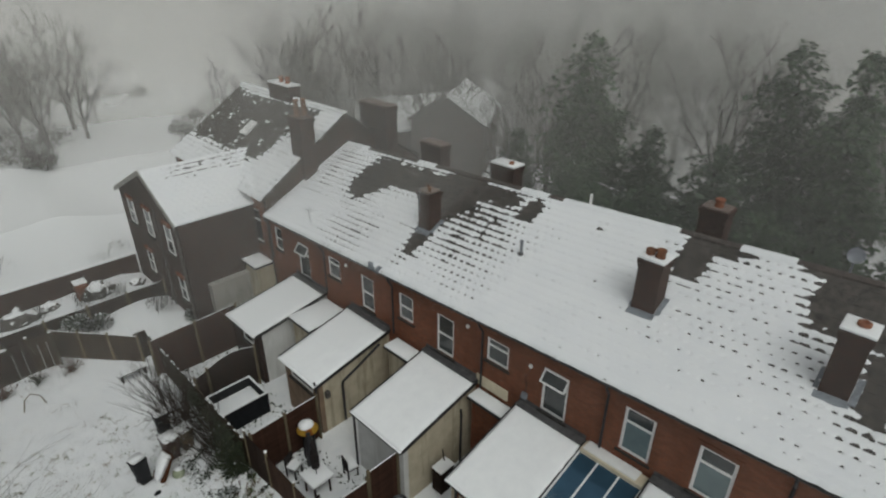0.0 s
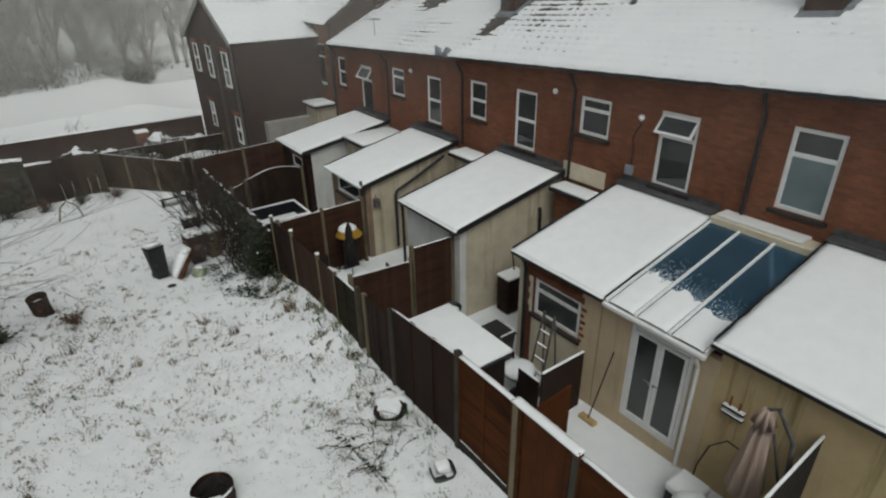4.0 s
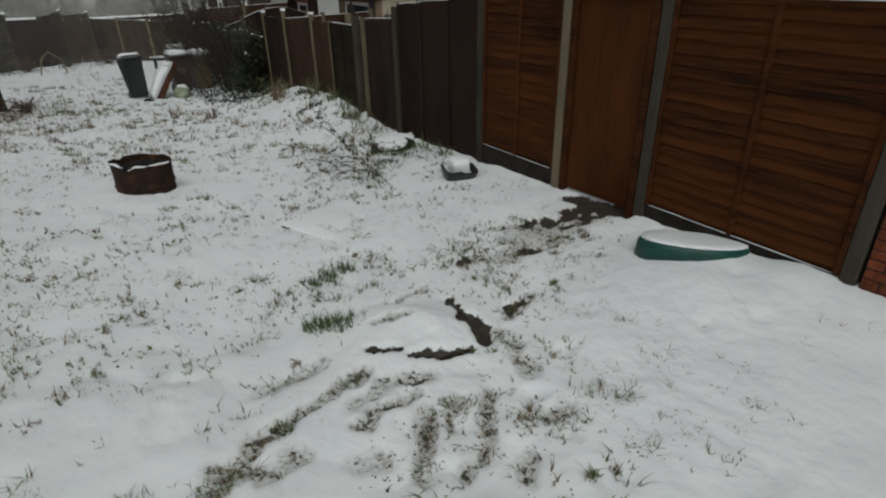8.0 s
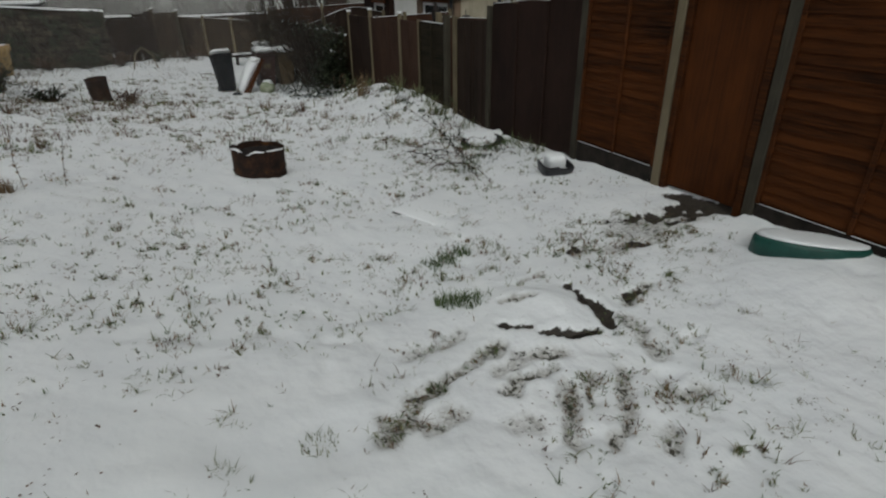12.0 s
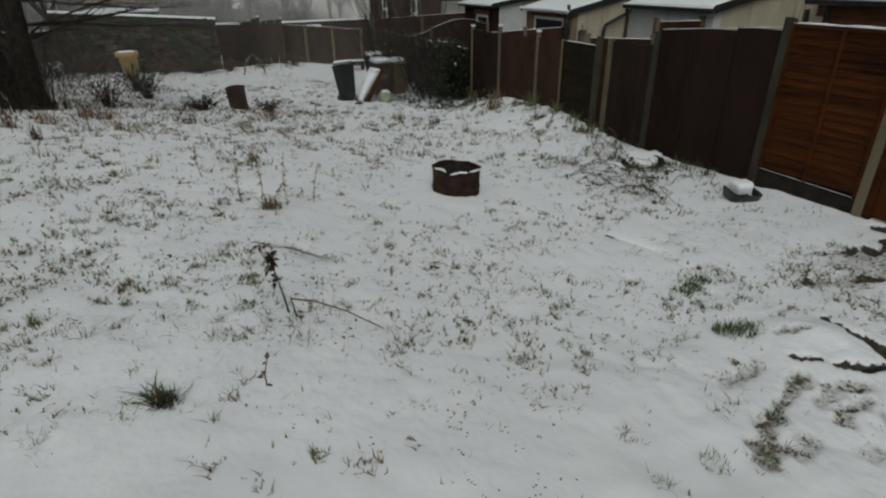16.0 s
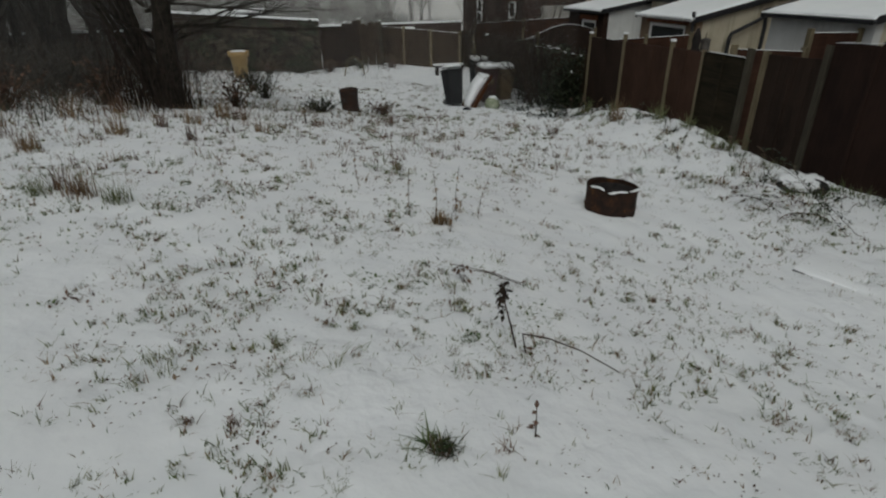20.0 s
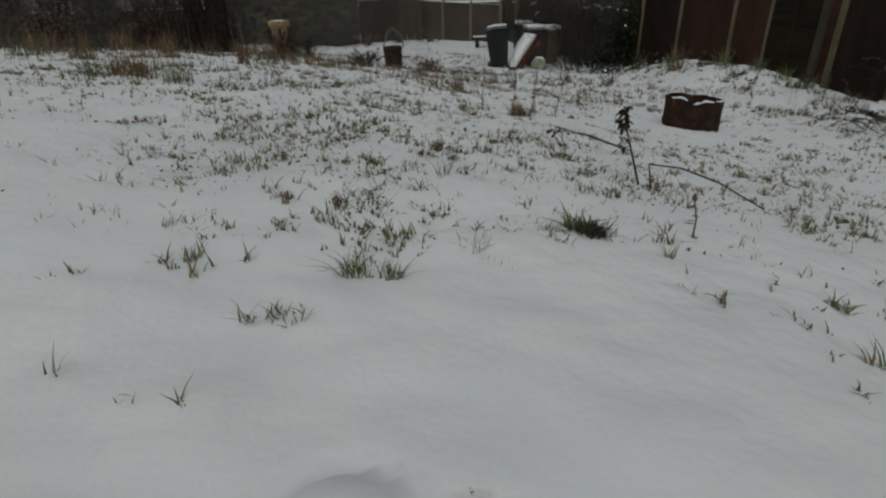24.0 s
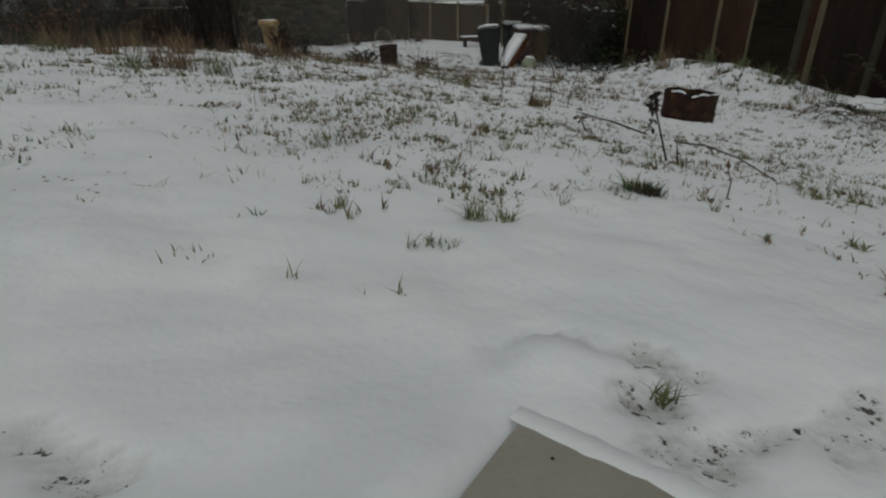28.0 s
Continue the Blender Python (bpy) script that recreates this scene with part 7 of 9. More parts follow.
def low_store():
    s = thing("garden_store", "low dark garden store with a flat roof under smooth snow", "shed")
    part("body", soft_box(4.64, 5.62, 6.14, 7.90, -0.45, 1.63, 0.01), DARK_BROWN, s)
    part("roof", soft_box(4.56, 5.71, 6.03, 7.99, 1.633, 1.67, 0.006), BLACK_PLASTIC, s)
    part("snow_cover", soft_box(4.57, 5.70, 6.04, 7.98, 1.673, 1.75, 0.03, 2), SNOW, s, "", True)
    part("lid_board", soft_box(5.712, 5.73, 6.03, 7.99, 1.53, 1.67, 0.004), DARK_BROWN, s)
    t = thing("round_table", "small round garden table under a dome of snow", "table")
    part("tabletop", lathe([(0.02, 0.14), (0.34, 0.14), (0.36, 0.17), (0.34, 0.19), (0.02, 0.19)], 24, 6.74, 6.92), BLACK_PLASTIC, t, "", True)
    part("snow_dome", lathe([(0.355, 0.193), (0.34, 0.25), (0.22, 0.30), (0.04, 0.32)], 24, 6.74, 6.92), SNOW, t, "", True)
    part("pedestal", lathe([(0.20, -0.46), (0.18, -0.42), (0.05, -0.36), (0.04, 0.138)], 14, 6.74, 6.92), BLACK_PLASTIC, t, "", True)


low_store()


def ladder(x, y, h, label):
    l = thing("ladder", label, "ladder")
    for dy in (-0.2, 0.2):
        bm = bmesh.new()
        tube(bm, [(x, y + dy, -0.42), (x + 0.35, y + dy * 0.7, h)], 0.026, 6)
        part("stile", bm, STONE_SILL, l)
        bm = bmesh.new()
        tube(bm, [(x + 0.5, y + dy, -0.42), (x + 0.37, y + dy * 0.7, h)], 0.02, 6)
        part("strut", bm, STONE_SILL, l)
    for k in range(6):
        t = (k + 0.6) / 6
        bm = bmesh.new()
        tube(bm, [(x + 0.35 * t, y - 0.2 * (1 - 0.3 * t), -0.42 + (h + 0.42) * t), (x + 0.35 * t, y + 0.2 * (1 - 0.3 * t), -0.42 + (h + 0.42) * t)], 0.018, 6)
        part("rung", bm, STONE_SILL, l)
        if k < 5:
            part("snow", soft_box(x + 0.35 * t - 0.02, x + 0.35 * t + 0.02, y - 0.15, y + 0.15, -0.42 + (h + 0.42) * t + 0.014, -0.42 + (h + 0.42) * t + 0.035, 0.006), SNOW, l)


ladder(7.0, 6.75, 1.45, "aluminium stepladder with snow on its rungs")


def yard_items():
    d = thing("yard_screen", "dark bin enclosure panels with snow on the rail", "screen")
    part("panel", soft_box(6.3, 6.34, 5.94, 6.5, -0.42, 0.75, 0.006), DARK_WOOD, d)
    part("panel", soft_box(6.345, 7.5, 5.88, 5.92, -0.42, 0.95, 0.006), DARK_WOOD, d)
    part("snow_cap", soft_box(6.29, 6.35, 5.94, 6.5, 0.753, 0.78, 0.01), SNOW, d)
    part("snow_cap", soft_box(6.35, 7.5, 5.87, 5.93, 0.953, 0.98, 0.01), SNOW, d)
    g = thing("open_gate", "orange-brown timber door standing open in the yard", "gate")
    bm = bmesh.new()
    box(bm, 0, 1.0, -0.02, 0.02, -0.4, 1.95, pose(4.62, 4.55, 0, 0, 0, 4))
    part("leaf", bm, GATE_WOOD, g)
    b = thing("broom", "long-handled yard broom leaning on the rendered wall", "broom")
    bm = bmesh.new()
    tube(bm, [(7.30, 5.45, -0.36), (7.62, 5.3, 1.25)], 0.014, 6)
    part("handle", bm, DARK_WOOD, b)
    part("head", soft_box(7.22, 7.38, 5.25, 5.65, -0.42, -0.33, 0.02), BEIGE, b)
    st = thing("planter_stand", "dark slatted stand with snow on its top", "stand")
    for k in range(5):
        part("slat", soft_box(8.62, 8.64, 9.4, 9.82, -0.45 + 0.2 * k, -0.29 + 0.2 * k, 0.004), DARK_WOOD, st)
        part("slat", soft_box(8.645, 9.25, 9.38, 9.40, -0.45 + 0.2 * k, -0.29 + 0.2 * k, 0.004), DARK_WOOD, st)
    part("body", boxes((8.645, 9.25, 9.405, 9.82, -0.5, 0.5)), DARK_WOOD, st)
    part("snow_cap", soft_box(8.6, 9.28, 9.36, 9.84, 0.54, 0.60, 0.02), SNOW, st)
    bm = bmesh.new()
    tube(bm, [(9.1, 9.7, 0.6), (9.05, 9.75, 1.15)], 0.02, 6)
    part("stick", bm, BROWN_WOOD, st)
    p = thing("tub_planter", "round dark tub with snow inside", "planter")
    part("tub", lathe([(0.19, -0.5), (0.24, -0.4), (0.24, 0.02), (0.26, 0.05), (0.22, 0.05), (0.21, -0.06)], 20, 7.20, 9.93), BLACK_PLASTIC, p, "", True)
    part("snow", lathe([(0.21, -0.06), (0.15, -0.02), (0.02, 0.0)], 20, 7.20, 9.93), SNOW, p, "", True)
    # closed cantilever parasol
    u = thing("parasol", "closed pale pink parasol hanging from a grey cantilever frame", "parasol")
    FAB = plain("dusty_pink_cloth", (0.35, 0.27, 0.225), (0.47, 0.365, 0.305), 0.9, 3, 60, stretch=(6, 6, 0.5))
    bm, rings = bmesh.new(), []
    for i, (r, z) in enumerate(((0.215, 0.74), (0.195, 1.0), (0.15, 1.5), (0.11, 1.92), (0.08, 2.06), (0.14, 2.05), (0.09, 2.28), (0.03, 2.36))):
        rings.append([bm.verts.new((7.05 + r * (1 + 0.28 * math.cos(7 * a)) * math.cos(a), 2.36 + r * (1 + 0.28 * math.cos(7 * a)) * math.sin(a), z + (0.05 * math.cos(7 * a) if i == 0 else 0))) for a in (2 * math.pi * k / 42 for k in range(42))])
    for a, b2 in zip(rings, rings[1:]):
        for k in range(42):
            bm.faces.new((a[k], a[(k + 1) % 42], b2[(k + 1) % 42], b2[k]))
    bm.faces.new(rings[-1])
    part("canopy", bm, FAB, u, "folded cloth", True)
    bm = bmesh.new()
    tube(bm, [(7.05, 2.36, 2.34), (7.05, 2.23, 2.44), (7.1, 1.97, 2.0), (7.12, 1.92, 1.5), (7.12, 1.9, -0.4)], 0.035, 8)
    part("arm", bm, STONE_SILL, u)
    bm = bmesh.new()
    tube(bm, [(7.12, 1.92, 1.0), (7.05, 2.2, 2.0)], 0.022, 6)
    part("strut", bm, STONE_SILL, u)
    part("base_plate", soft_box(6.8, 7.4, 1.65, 2.25, -0.42, -0.36, 0.01), BLACK_PLASTIC, u)
    w = thing("wall_tool_rack", "hanging rack with tools and snow on the mossy wall", "rack")
    for k, z in enumerate((1.50, 1.38)):
        part("rail", soft_box(7.60, 7.68, 2.83, 3.18, z, z + 0.03, 0.005), BLACK_PLASTIC, w)
        part("snow", soft_box(7.60, 7.68, 2.83, 3.18, z + 0.033, z + 0.06, 0.01), SNOW, w)
    for y, z0, z1, mm in ((2.93, 1.5, 1.70, TERRACOTTA), (3.08, 1.5, 1.74, TERRACOTTA), (3.04, 0.88, 1.38, BEIGE)):
        bm = bmesh.new()
        tube(bm, [(7.64, y, z0), (7.64, y, z1)], 0.018, 6)
        part("tool_handle", bm, mm, w)
    bm = bmesh.new()
    tube(bm, [(7.6, 2.75, 0.9), (7.6, 2.95, 0.92), (7.6, 3.2, 0.6), (7.55, 3.3, 0.1), (7.5, 3.3, -0.4)], 0.014, 6)
    part("hose", bm, BLACK_PLASTIC, w, "black hose")
    q = thing("covered_barbecue", "kettle barbecue and chair buried under lumps of snow", "barbecue")
    part("bowl", lathe([(0.1, -0.05), (0.28, 0.05), (0.33, 0.2), (0.33, 0.24)], 24, 6.55, 2.75), CHAR, q, "", True)
    part("snow_lump", lathe([(0.34, 0.20), (0.35, 0.30), (0.25, 0.42), (0.08, 0.47)], 24, 6.55, 2.75), SNOW, q, "", True)
    for k in range(3):
        a = 2.1 * k
        bm = bmesh.new()
        tube(bm, [(6.55 + 0.2 * math.cos(a), 2.75 + 0.2 * math.sin(a), 0.05), (6.55 + 0.3 * math.cos(a), 2.75 + 0.3 * math.sin(a), -0.42)], 0.014, 5)
        part("leg", bm, CHAR, q)
    part("seat_snow", soft_box(6.75, 7.3, 2.85, 3.4, -0.02, 0.16, 0.07, 3), SNOW, q, "", True)
    part("seat_frame", soft_box(6.78, 7.27, 2.88, 3.37, -0.42, -0.025, 0.02), BLACK_PLASTIC, q)
    s = thing("black_screen", "black slatted screen topped with a ledge of snow", "screen")
    for k in range(16):
        x = 5.45 + 0.145 * k
        part("slat", soft_box(x, x + 0.13, 1.80, 1.83, -0.42, 1.62 + 0.017 * k, 0.005), CHAR, s)
    bm = bmesh.new()
    hexa(bm, [(5.42, 1.792, 1.632), (7.82, 1.792, 1.90), (7.82, 1.838, 1.90), (5.42, 1.838, 1.632), (5.42, 1.80, 1.66), (7.82, 1.80, 1.93), (7.82, 1.83, 1.93), (5.42, 1.83, 1.66)])
    part("snow_cap", bm, SNOW, s)
    k = thing("snowy_bench", "garden seat heaped with snow by the rendered wall", "seat")
    part("frame", soft_box(6.6, 7.2, 0.7, 1.4, -0.42, 0.05, 0.03), BLACK_PLASTIC, k)
    part("snow_heap", soft_box(6.55, 7.25, 0.65, 1.45, 0.05, 0.26, 0.09, 3), SNOW, k, "", True)
    # patio of the third yard
    yz = yard(13)
    t = thing("garden_table", "low square garden table covered with thick snow", "table")
    part("tabletop", soft_box(5.42, 6.22, 12.3, 13.1, yz + 0.66, yz + 0.70, 0.01), BROWN_WOOD, t)
    for dx in (5.5, 6.1):
        for dy in (12.38, 12.98):
            part("leg", soft_box(dx - 0.03, dx + 0.03, dy - 0.03, dy + 0.03, yz, yz + 0.66, 0.005), BROWN_WOOD, t)
    part("snow_cover", soft_box(5.38, 6.26, 12.26, 13.14, yz + 0.703, yz + 0.84, 0.05, 3), SNOW, t, "", True)
    u = thing("parasol", "closed black parasol standing through the table", "parasol")
    bm = bmesh.new()
    tube(bm, [(5.82, 12.7, yz + 0.1), (5.82, 12.7, yz + 2.4)], 0.02, 6)
    part("pole", bm, LEAD, u)
    part("canopy", lathe([(0.03, yz + 1.10), (0.15, yz + 1.20), (0.16, yz + 1.6), (0.12, yz + 1.95), (0.075, yz + 2.05), (0.10, yz + 2.2), (0.07, yz + 2.32), (0.02, yz + 2.45)], 12, 5.82, 12.7), CHAR, u, "folded black cloth", True)
    for x, y, turn in ((5.6, 13.9, 20), (7.05, 12.45, 80), (5.1, 12.0, 200)):
        c = thing("garden_chair", "dark garden chair with snow on its seat", "chair", "chairs round the garden table")
        m = pose(x, y, yz, 0, 0, turn)
        for nm, b8, mm in (("seat", (-0.22, 0.22, -0.22, 0.22, 0.40, 0.44), CHAR), ("backrest", (-0.22, 0.22, 0.18, 0.22, 0.442, 0.9), CHAR), ("seat_snow", (-0.21, 0.21, -0.21, 0.175, 0.443, 0.52), SNOW),
                           ("leg", (-0.21, -0.17, -0.21, -0.17, 0, 0.4), CHAR), ("leg", (0.17, 0.21, -0.21, -0.17, 0, 0.4), CHAR), ("leg", (-0.21, -0.17, 0.17, 0.21, 0, 0.4), CHAR), ("leg", (0.17, 0.21, 0.17, 0.21, 0, 0.4), CHAR)):
            bm = bmesh.new()
            box(bm, *b8, m)
            part(nm, bm, mm, c)
    y = thing("yellow_canopy", "small yellow and orange canopy capped with snow", "canopy")
    cloths = [plain("yellow_cloth", (0.52, 0.30, 0.03), (0.62, 0.40, 0.06), 0.7, 3, 50), plain("white_cloth", (0.58, 0.57, 0.54), (0.68, 0.67, 0.64), 0.7, 3, 50), plain("orange_cloth", (0.36, 0.12, 0.02), (0.45, 0.17, 0.03), 0.7, 3, 50)]
    for k in range(8):
        bm = bmesh.new()
        a, b = 2 * math.pi * k / 8, 2 * math.pi * (k + 1) / 8
        rim = [(6.55 + 0.40 * math.cos(q), 14.3 + 0.40 * math.sin(q), 0.64) for q in (a, (a + b) / 2, b)]
        mid = [(6.55 + 0.26 * math.cos(q), 14.3 + 0.26 * math.sin(q), 0.84) for q in (a, (a + b) / 2, b)]
        vr, vm = [bm.verts.new(q) for q in rim], [bm.verts.new(q) for q in mid]
        top = bm.verts.new((6.55, 14.3, 0.97))
        for i in range(2):
            bm.faces.new((vr[i], vr[i + 1], vm[i + 1], vm[i]))
            bm.faces.new((vm[i], vm[i + 1], top))
        bmesh.ops.solidify(bm, geom=bm.faces[:], thickness=0.006)
        part("panel", bm, cloths[(0, 0, 2, 0, 0, 2, 0, 0)[k]], y)
    part("snow_cap", lathe([(0.29, 0.81), (0.28, 0.86), (0.17, 0.95), (0.02, 0.985)], 16, 6.53, 14.33), SNOW, y, "", True)
    part("stand", lathe([(0.25, yard(14.3)), (0.22, 0.3), (0.2, 0.62)], 12, 6.55, 14.3), BIN_DARK, y, "dark blue stand", True)
    y = thing("covered_heater", "slim black cover over a garden heater", "cover")
    part("cover", lathe([(0.17, yard(13.9)), (0.16, 0.2), (0.15, 0.62), (0.07, 0.78), (0.09, 0.88), (0.02, 0.96)], 14, 6.30, 13.85), BLACK_PLASTIC, y, "", True)
    r = thing("raised_bed", "raised timber bed edged with snow in the far yard", "planter")
    z0 = yard(18) - 0.1
    for b8 in ((4.75, 6.7, 17.55, 17.63, z0, 0.2), (4.75, 6.7, 19.0, 19.08, z0, 0.2), (4.75, 4.83, 17.64, 18.99, z0, 0.2), (6.62, 6.7, 17.64, 18.99, z0, 0.2)):
        part("side_board", soft_box(*b8, 0.006), BIN_DARK, r)
        part("snow_edge", soft_box(b8[0], b8[1], b8[2], b8[3], 0.203, 0.25, 0.015), SNOW, r)
    part("snow_fill", soft_box(4.84, 6.61, 17.64, 18.99, z0, -0.2, 0.04, 2), SNOW, r, "", True)


yard_items()
wheelie_bin(7.12, 7.95, 180, 0, BLACK_PLASTIC, BLACK_PLASTIC, "black wheelie bin beside the kitchen wall", 0.95, 0.48)


def yard_clutter():
    """Leaf litter, plants and lumps of snow on the paved yards."""
    rng = random.Random(31)
    v, f = [], []
    for _ in range(900):
        y = rng.uniform(10.5, 24.5)
        x = rng.uniform(4.7, 7.3)
        if 5.2 < x < 6.4 and 12.1 < y < 13.3:
            continue
        z = ground_z(x, y)
        s = rng.uniform(0.03, 0.10)
        h = rng.uniform(0.02, 0.16)
        b = len(v)
        a = rng.uniform(0, 6.28)
        v.extend([(x - s * math.cos(a), y - s * math.sin(a), z), (x + s * math.cos(a), y + s * math.sin(a), z + h * 0.3), (x + rng.uniform(-s, s), y + rng.uniform(-s, s), z + h)])
        f.append((b, b + 1, b + 2))
    tagged(shape_of(v, f, "yard_litter", IVY), "dark leaves and low plants on the paved yards", "plants", kind="stuff")


yard_clutter()


# ---------------------------------------------------------------- things on the plot
def drum_rust():
    """Scorched steel with scabs of orange rust."""
    m, t, s = nodes_of("scorched_rusty_steel")
    a, b = noise_of(t, 6.0, 5, 0.65), noise_of(t, 38.0, 4, 0.6)
    f = mathn(t, "ADD", mathn(t, "MULTIPLY", a, 0.75), mathn(t, "MULTIPLY", b, 0.25))
    c = ramp(t, f, [(0.38, (0.010, 0.0075, 0.0065)), (0.53, (0.028, 0.014, 0.009)), (0.63, (0.070, 0.030, 0.011)), (0.70, (0.17, 0.078, 0.022))])
    link(t, c, s.inputs["Base Color"])
    s.inputs["Roughness"].default_value, s.inputs["Specular IOR Level"].default_value = 0.85, 0.2
    bump(t, s, f, 0.4, 0.01)
    return m


def fire_drum():
    d = thing("fire_drum", "rusty cut-down oil drum used for fires, snow on its rim", "oil drum")
    cx, cy, r, n = 0.60, 7.45, 0.315, 48
    z0 = ground_z(cx, cy) - 0.04
    prof, bulge = [0.0, 0.12, 0.15, 0.18, 0.31, 0.385, 0.41], [0.0, 0.0, 0.012, 0.0, 0.0, 0.004, 0.012]
    def rim(a):
        return -0.028 * math.cos(a) + 0.020 * noise.noise((math.cos(a) * 3, math.sin(a) * 3, 1)) - 0.05 * math.exp(-((a - 4.1) / 0.16) ** 2) - 0.04 * math.exp(-((a - 2.2) / 0.22) ** 2)
    def ring(k, inset):
        out = []
        for i in range(n):
            a = 2 * math.pi * i / n
            dent = 1 + 0.035 * noise.noise((math.cos(a) * 1.5, math.sin(a) * 1.5, prof[k] * 3))
            rr = (r + bulge[k]) * dent - inset
            out.append((cx + rr * math.cos(a), cy + rr * math.sin(a), z0 + prof[k] + (rim(a) if k == len(prof) - 1 else 0)))
        return out
    bm = bmesh.new()
    outer, inner = [[bm.verts.new(q) for q in ring(k, 0.0)] for k in range(len(prof))], [[bm.verts.new(q) for q in ring(k, 0.010)] for k in range(len(prof))]
    for k in range(len(prof) - 1):
        for i in range(n):
            j = (i + 1) % n
            bm.faces.new((outer[k][i], outer[k][j], outer[k + 1][j], outer[k + 1][i]))
            bm.faces.new((inner[k][i], inner[k + 1][i], inner[k + 1][j], inner[k][j]))
    for i in range(n):
        j = (i + 1) % n
        bm.faces.new((outer[-1][i], outer[-1][j], inner[-1][j], inner[-1][i]))
    part("shell", bm, drum_rust(), d, "rusted and scorched steel")
    part("soot_lining", lathe([(r - 0.028, z0 + 0.06), (r - 0.026, z0 + 0.34), (r - 0.033, z0 + 0.34), (r - 0.034, z0 + 0.07)], 40, cx, cy, cap=False), CHAR, d, "soot on the inside", True)
    part("ash", lathe([(r * 0.90, z0 + 0.08), (r * 0.5, z0 + 0.12), (0.02, z0 + 0.11)], 24, cx, cy), CHAR, d, "black ash")
    # snow on the near rim and the near half of the inside
    for lo, hi in ((3.2, 3.85), (4.3, 4.75), (4.85, 5.7)):
        bm, rows = bmesh.new(), []
        m = 18
        for i in range(m + 1):
            a = lo + (hi - lo) * i / m
            k = math.sin(math.pi * i / m) ** 0.5
            z = z0 + 0.412 + rim(a)
            wd = 0.020 * k * (1 + 0.6 * noise.noise((a * 3, 0, 2))) + 0.004
            rows.append([bm.verts.new((cx + q * math.cos(a), cy + q * math.sin(a), z + h)) for q, h in ((r + 0.012, -0.004), (r + 0.012, 0.004 * k), (r - 0.2 * wd, 0.014 * k + 0.002), (r - wd, 0.008 * k), (r - 1.6 * wd - 0.02, -0.03))])
        for a, b in zip(rows, rows[1:]):
            for j in range(4):
                bm.faces.new((a[j], b[j], b[j + 1], a[j + 1]))
        bmesh.ops.recalc_face_normals(bm, faces=bm.faces[:])
        part("rim_snow", bm, SNOW, d, "snow on the rim", True)
    bm = bmesh.new()
    bmesh.ops.create_icosphere(bm, subdivisions=3, radius=1.0)
    for v in bm.verts:
        v.co = Vector((v.co.x * 0.19, v.co.y * 0.075, v.co.z * 0.09)) * (1 + 0.35 * noise.noise(v.co * 1.9))
    bm.transform(pose(cx - 0.06, cy - 0.20, z0 + 0.30, 0, 0, -16))
    part("snow_inside", bm, SNOW, d, "", True)
    # drift against the foot
    bm = bmesh.new()
    rows = []
    for i in range(49):
        a = 2 * math.pi * i / 48
        h = 0.022 + 0.03 * noise.noise((math.cos(a) * 2, math.sin(a) * 2, 7))
        rows.append([bm.verts.new((cx + q * math.cos(a), cy + q * math.sin(a), ground_z(cx + q * math.cos(a), cy + q * math.sin(a)) + z)) for q, z in ((r - 0.03, h), (r + 0.03, 0.85 * h), (r + 0.12, 0.35 * h), (r + 0.26, -0.03))])
    for a, b in zip(rows, rows[1:]):
        for j in range(3):
            bm.faces.new((a[j], b[j], b[j + 1], a[j + 1]))
    bmesh.ops.recalc_face_normals(bm, faces=bm.faces[:])
    part("foot_drift", bm, SNOW, d, "low drift of snow round the foot", True)


fire_drum()


def rusty_can():
    c = thing("metal_bin", "small rusty metal bin standing open in the snow", "bin")
    x, y = -1.42, 16.75
    m = pose(x, y, ground_z(x, y) - 0.06, 3, -4, 0)
    bm = lathe([(0.225, 0), (0.232, 0.04), (0.228, 0.20), (0.238, 0.22), (0.230, 0.24), (0.235, 0.60), (0.250, 0.62), (0.246, 0.645), (0.232, 0.64), (0.224, 0.30)], 24)
    for v in bm.verts:
        v.co.x *= 1 + 0.10 * noise.noise(v.co * 2.5)
        v.co.y *= 1 + 0.10 * noise.noise(v.co * 2.5 + Vector((4, 0, 0)))
    bm.transform(m)
    part("body", bm, RUST, c, "", True)
    bm = lathe([(0.222, 0.44), (0.15, 0.48), (0.02, 0.49)], 20)
    bm.transform(m)
    part("snow", bm, SNOW, c, "", True)


rusty_can()
BIN_OCHRE = plain("ochre_bin_plastic", (0.060, 0.040, 0.020), (0.105, 0.072, 0.036), 0.55, 4, 40, relief=0.1)
wheelie_bin(1.62, 17.22, 100, 12, BIN_DARK, BIN_DARK, "dark blue-grey wheelie bin with snow on its lid", 1.02, 0.48)
wheelie_bin(2.78, 17.75, 95, -3, BIN_MAROON, BIN_MAROON, "dark maroon wheelie bin with a white number plate in the ivy", 1.02, 0.54, True, None, True)
wheelie_bin(3.35, 17.85, 100, -4, BIN_OCHRE, BIN_OCHRE, "ochre-brown wheelie bin half hidden by bare stems", 0.98, 0.5)
wheelie_bin(3.05, 19.2, 90, 0, BIN_DARK, BIN_DARK, "dark bin behind the others with snow on its lid", 1.08, 0.5)


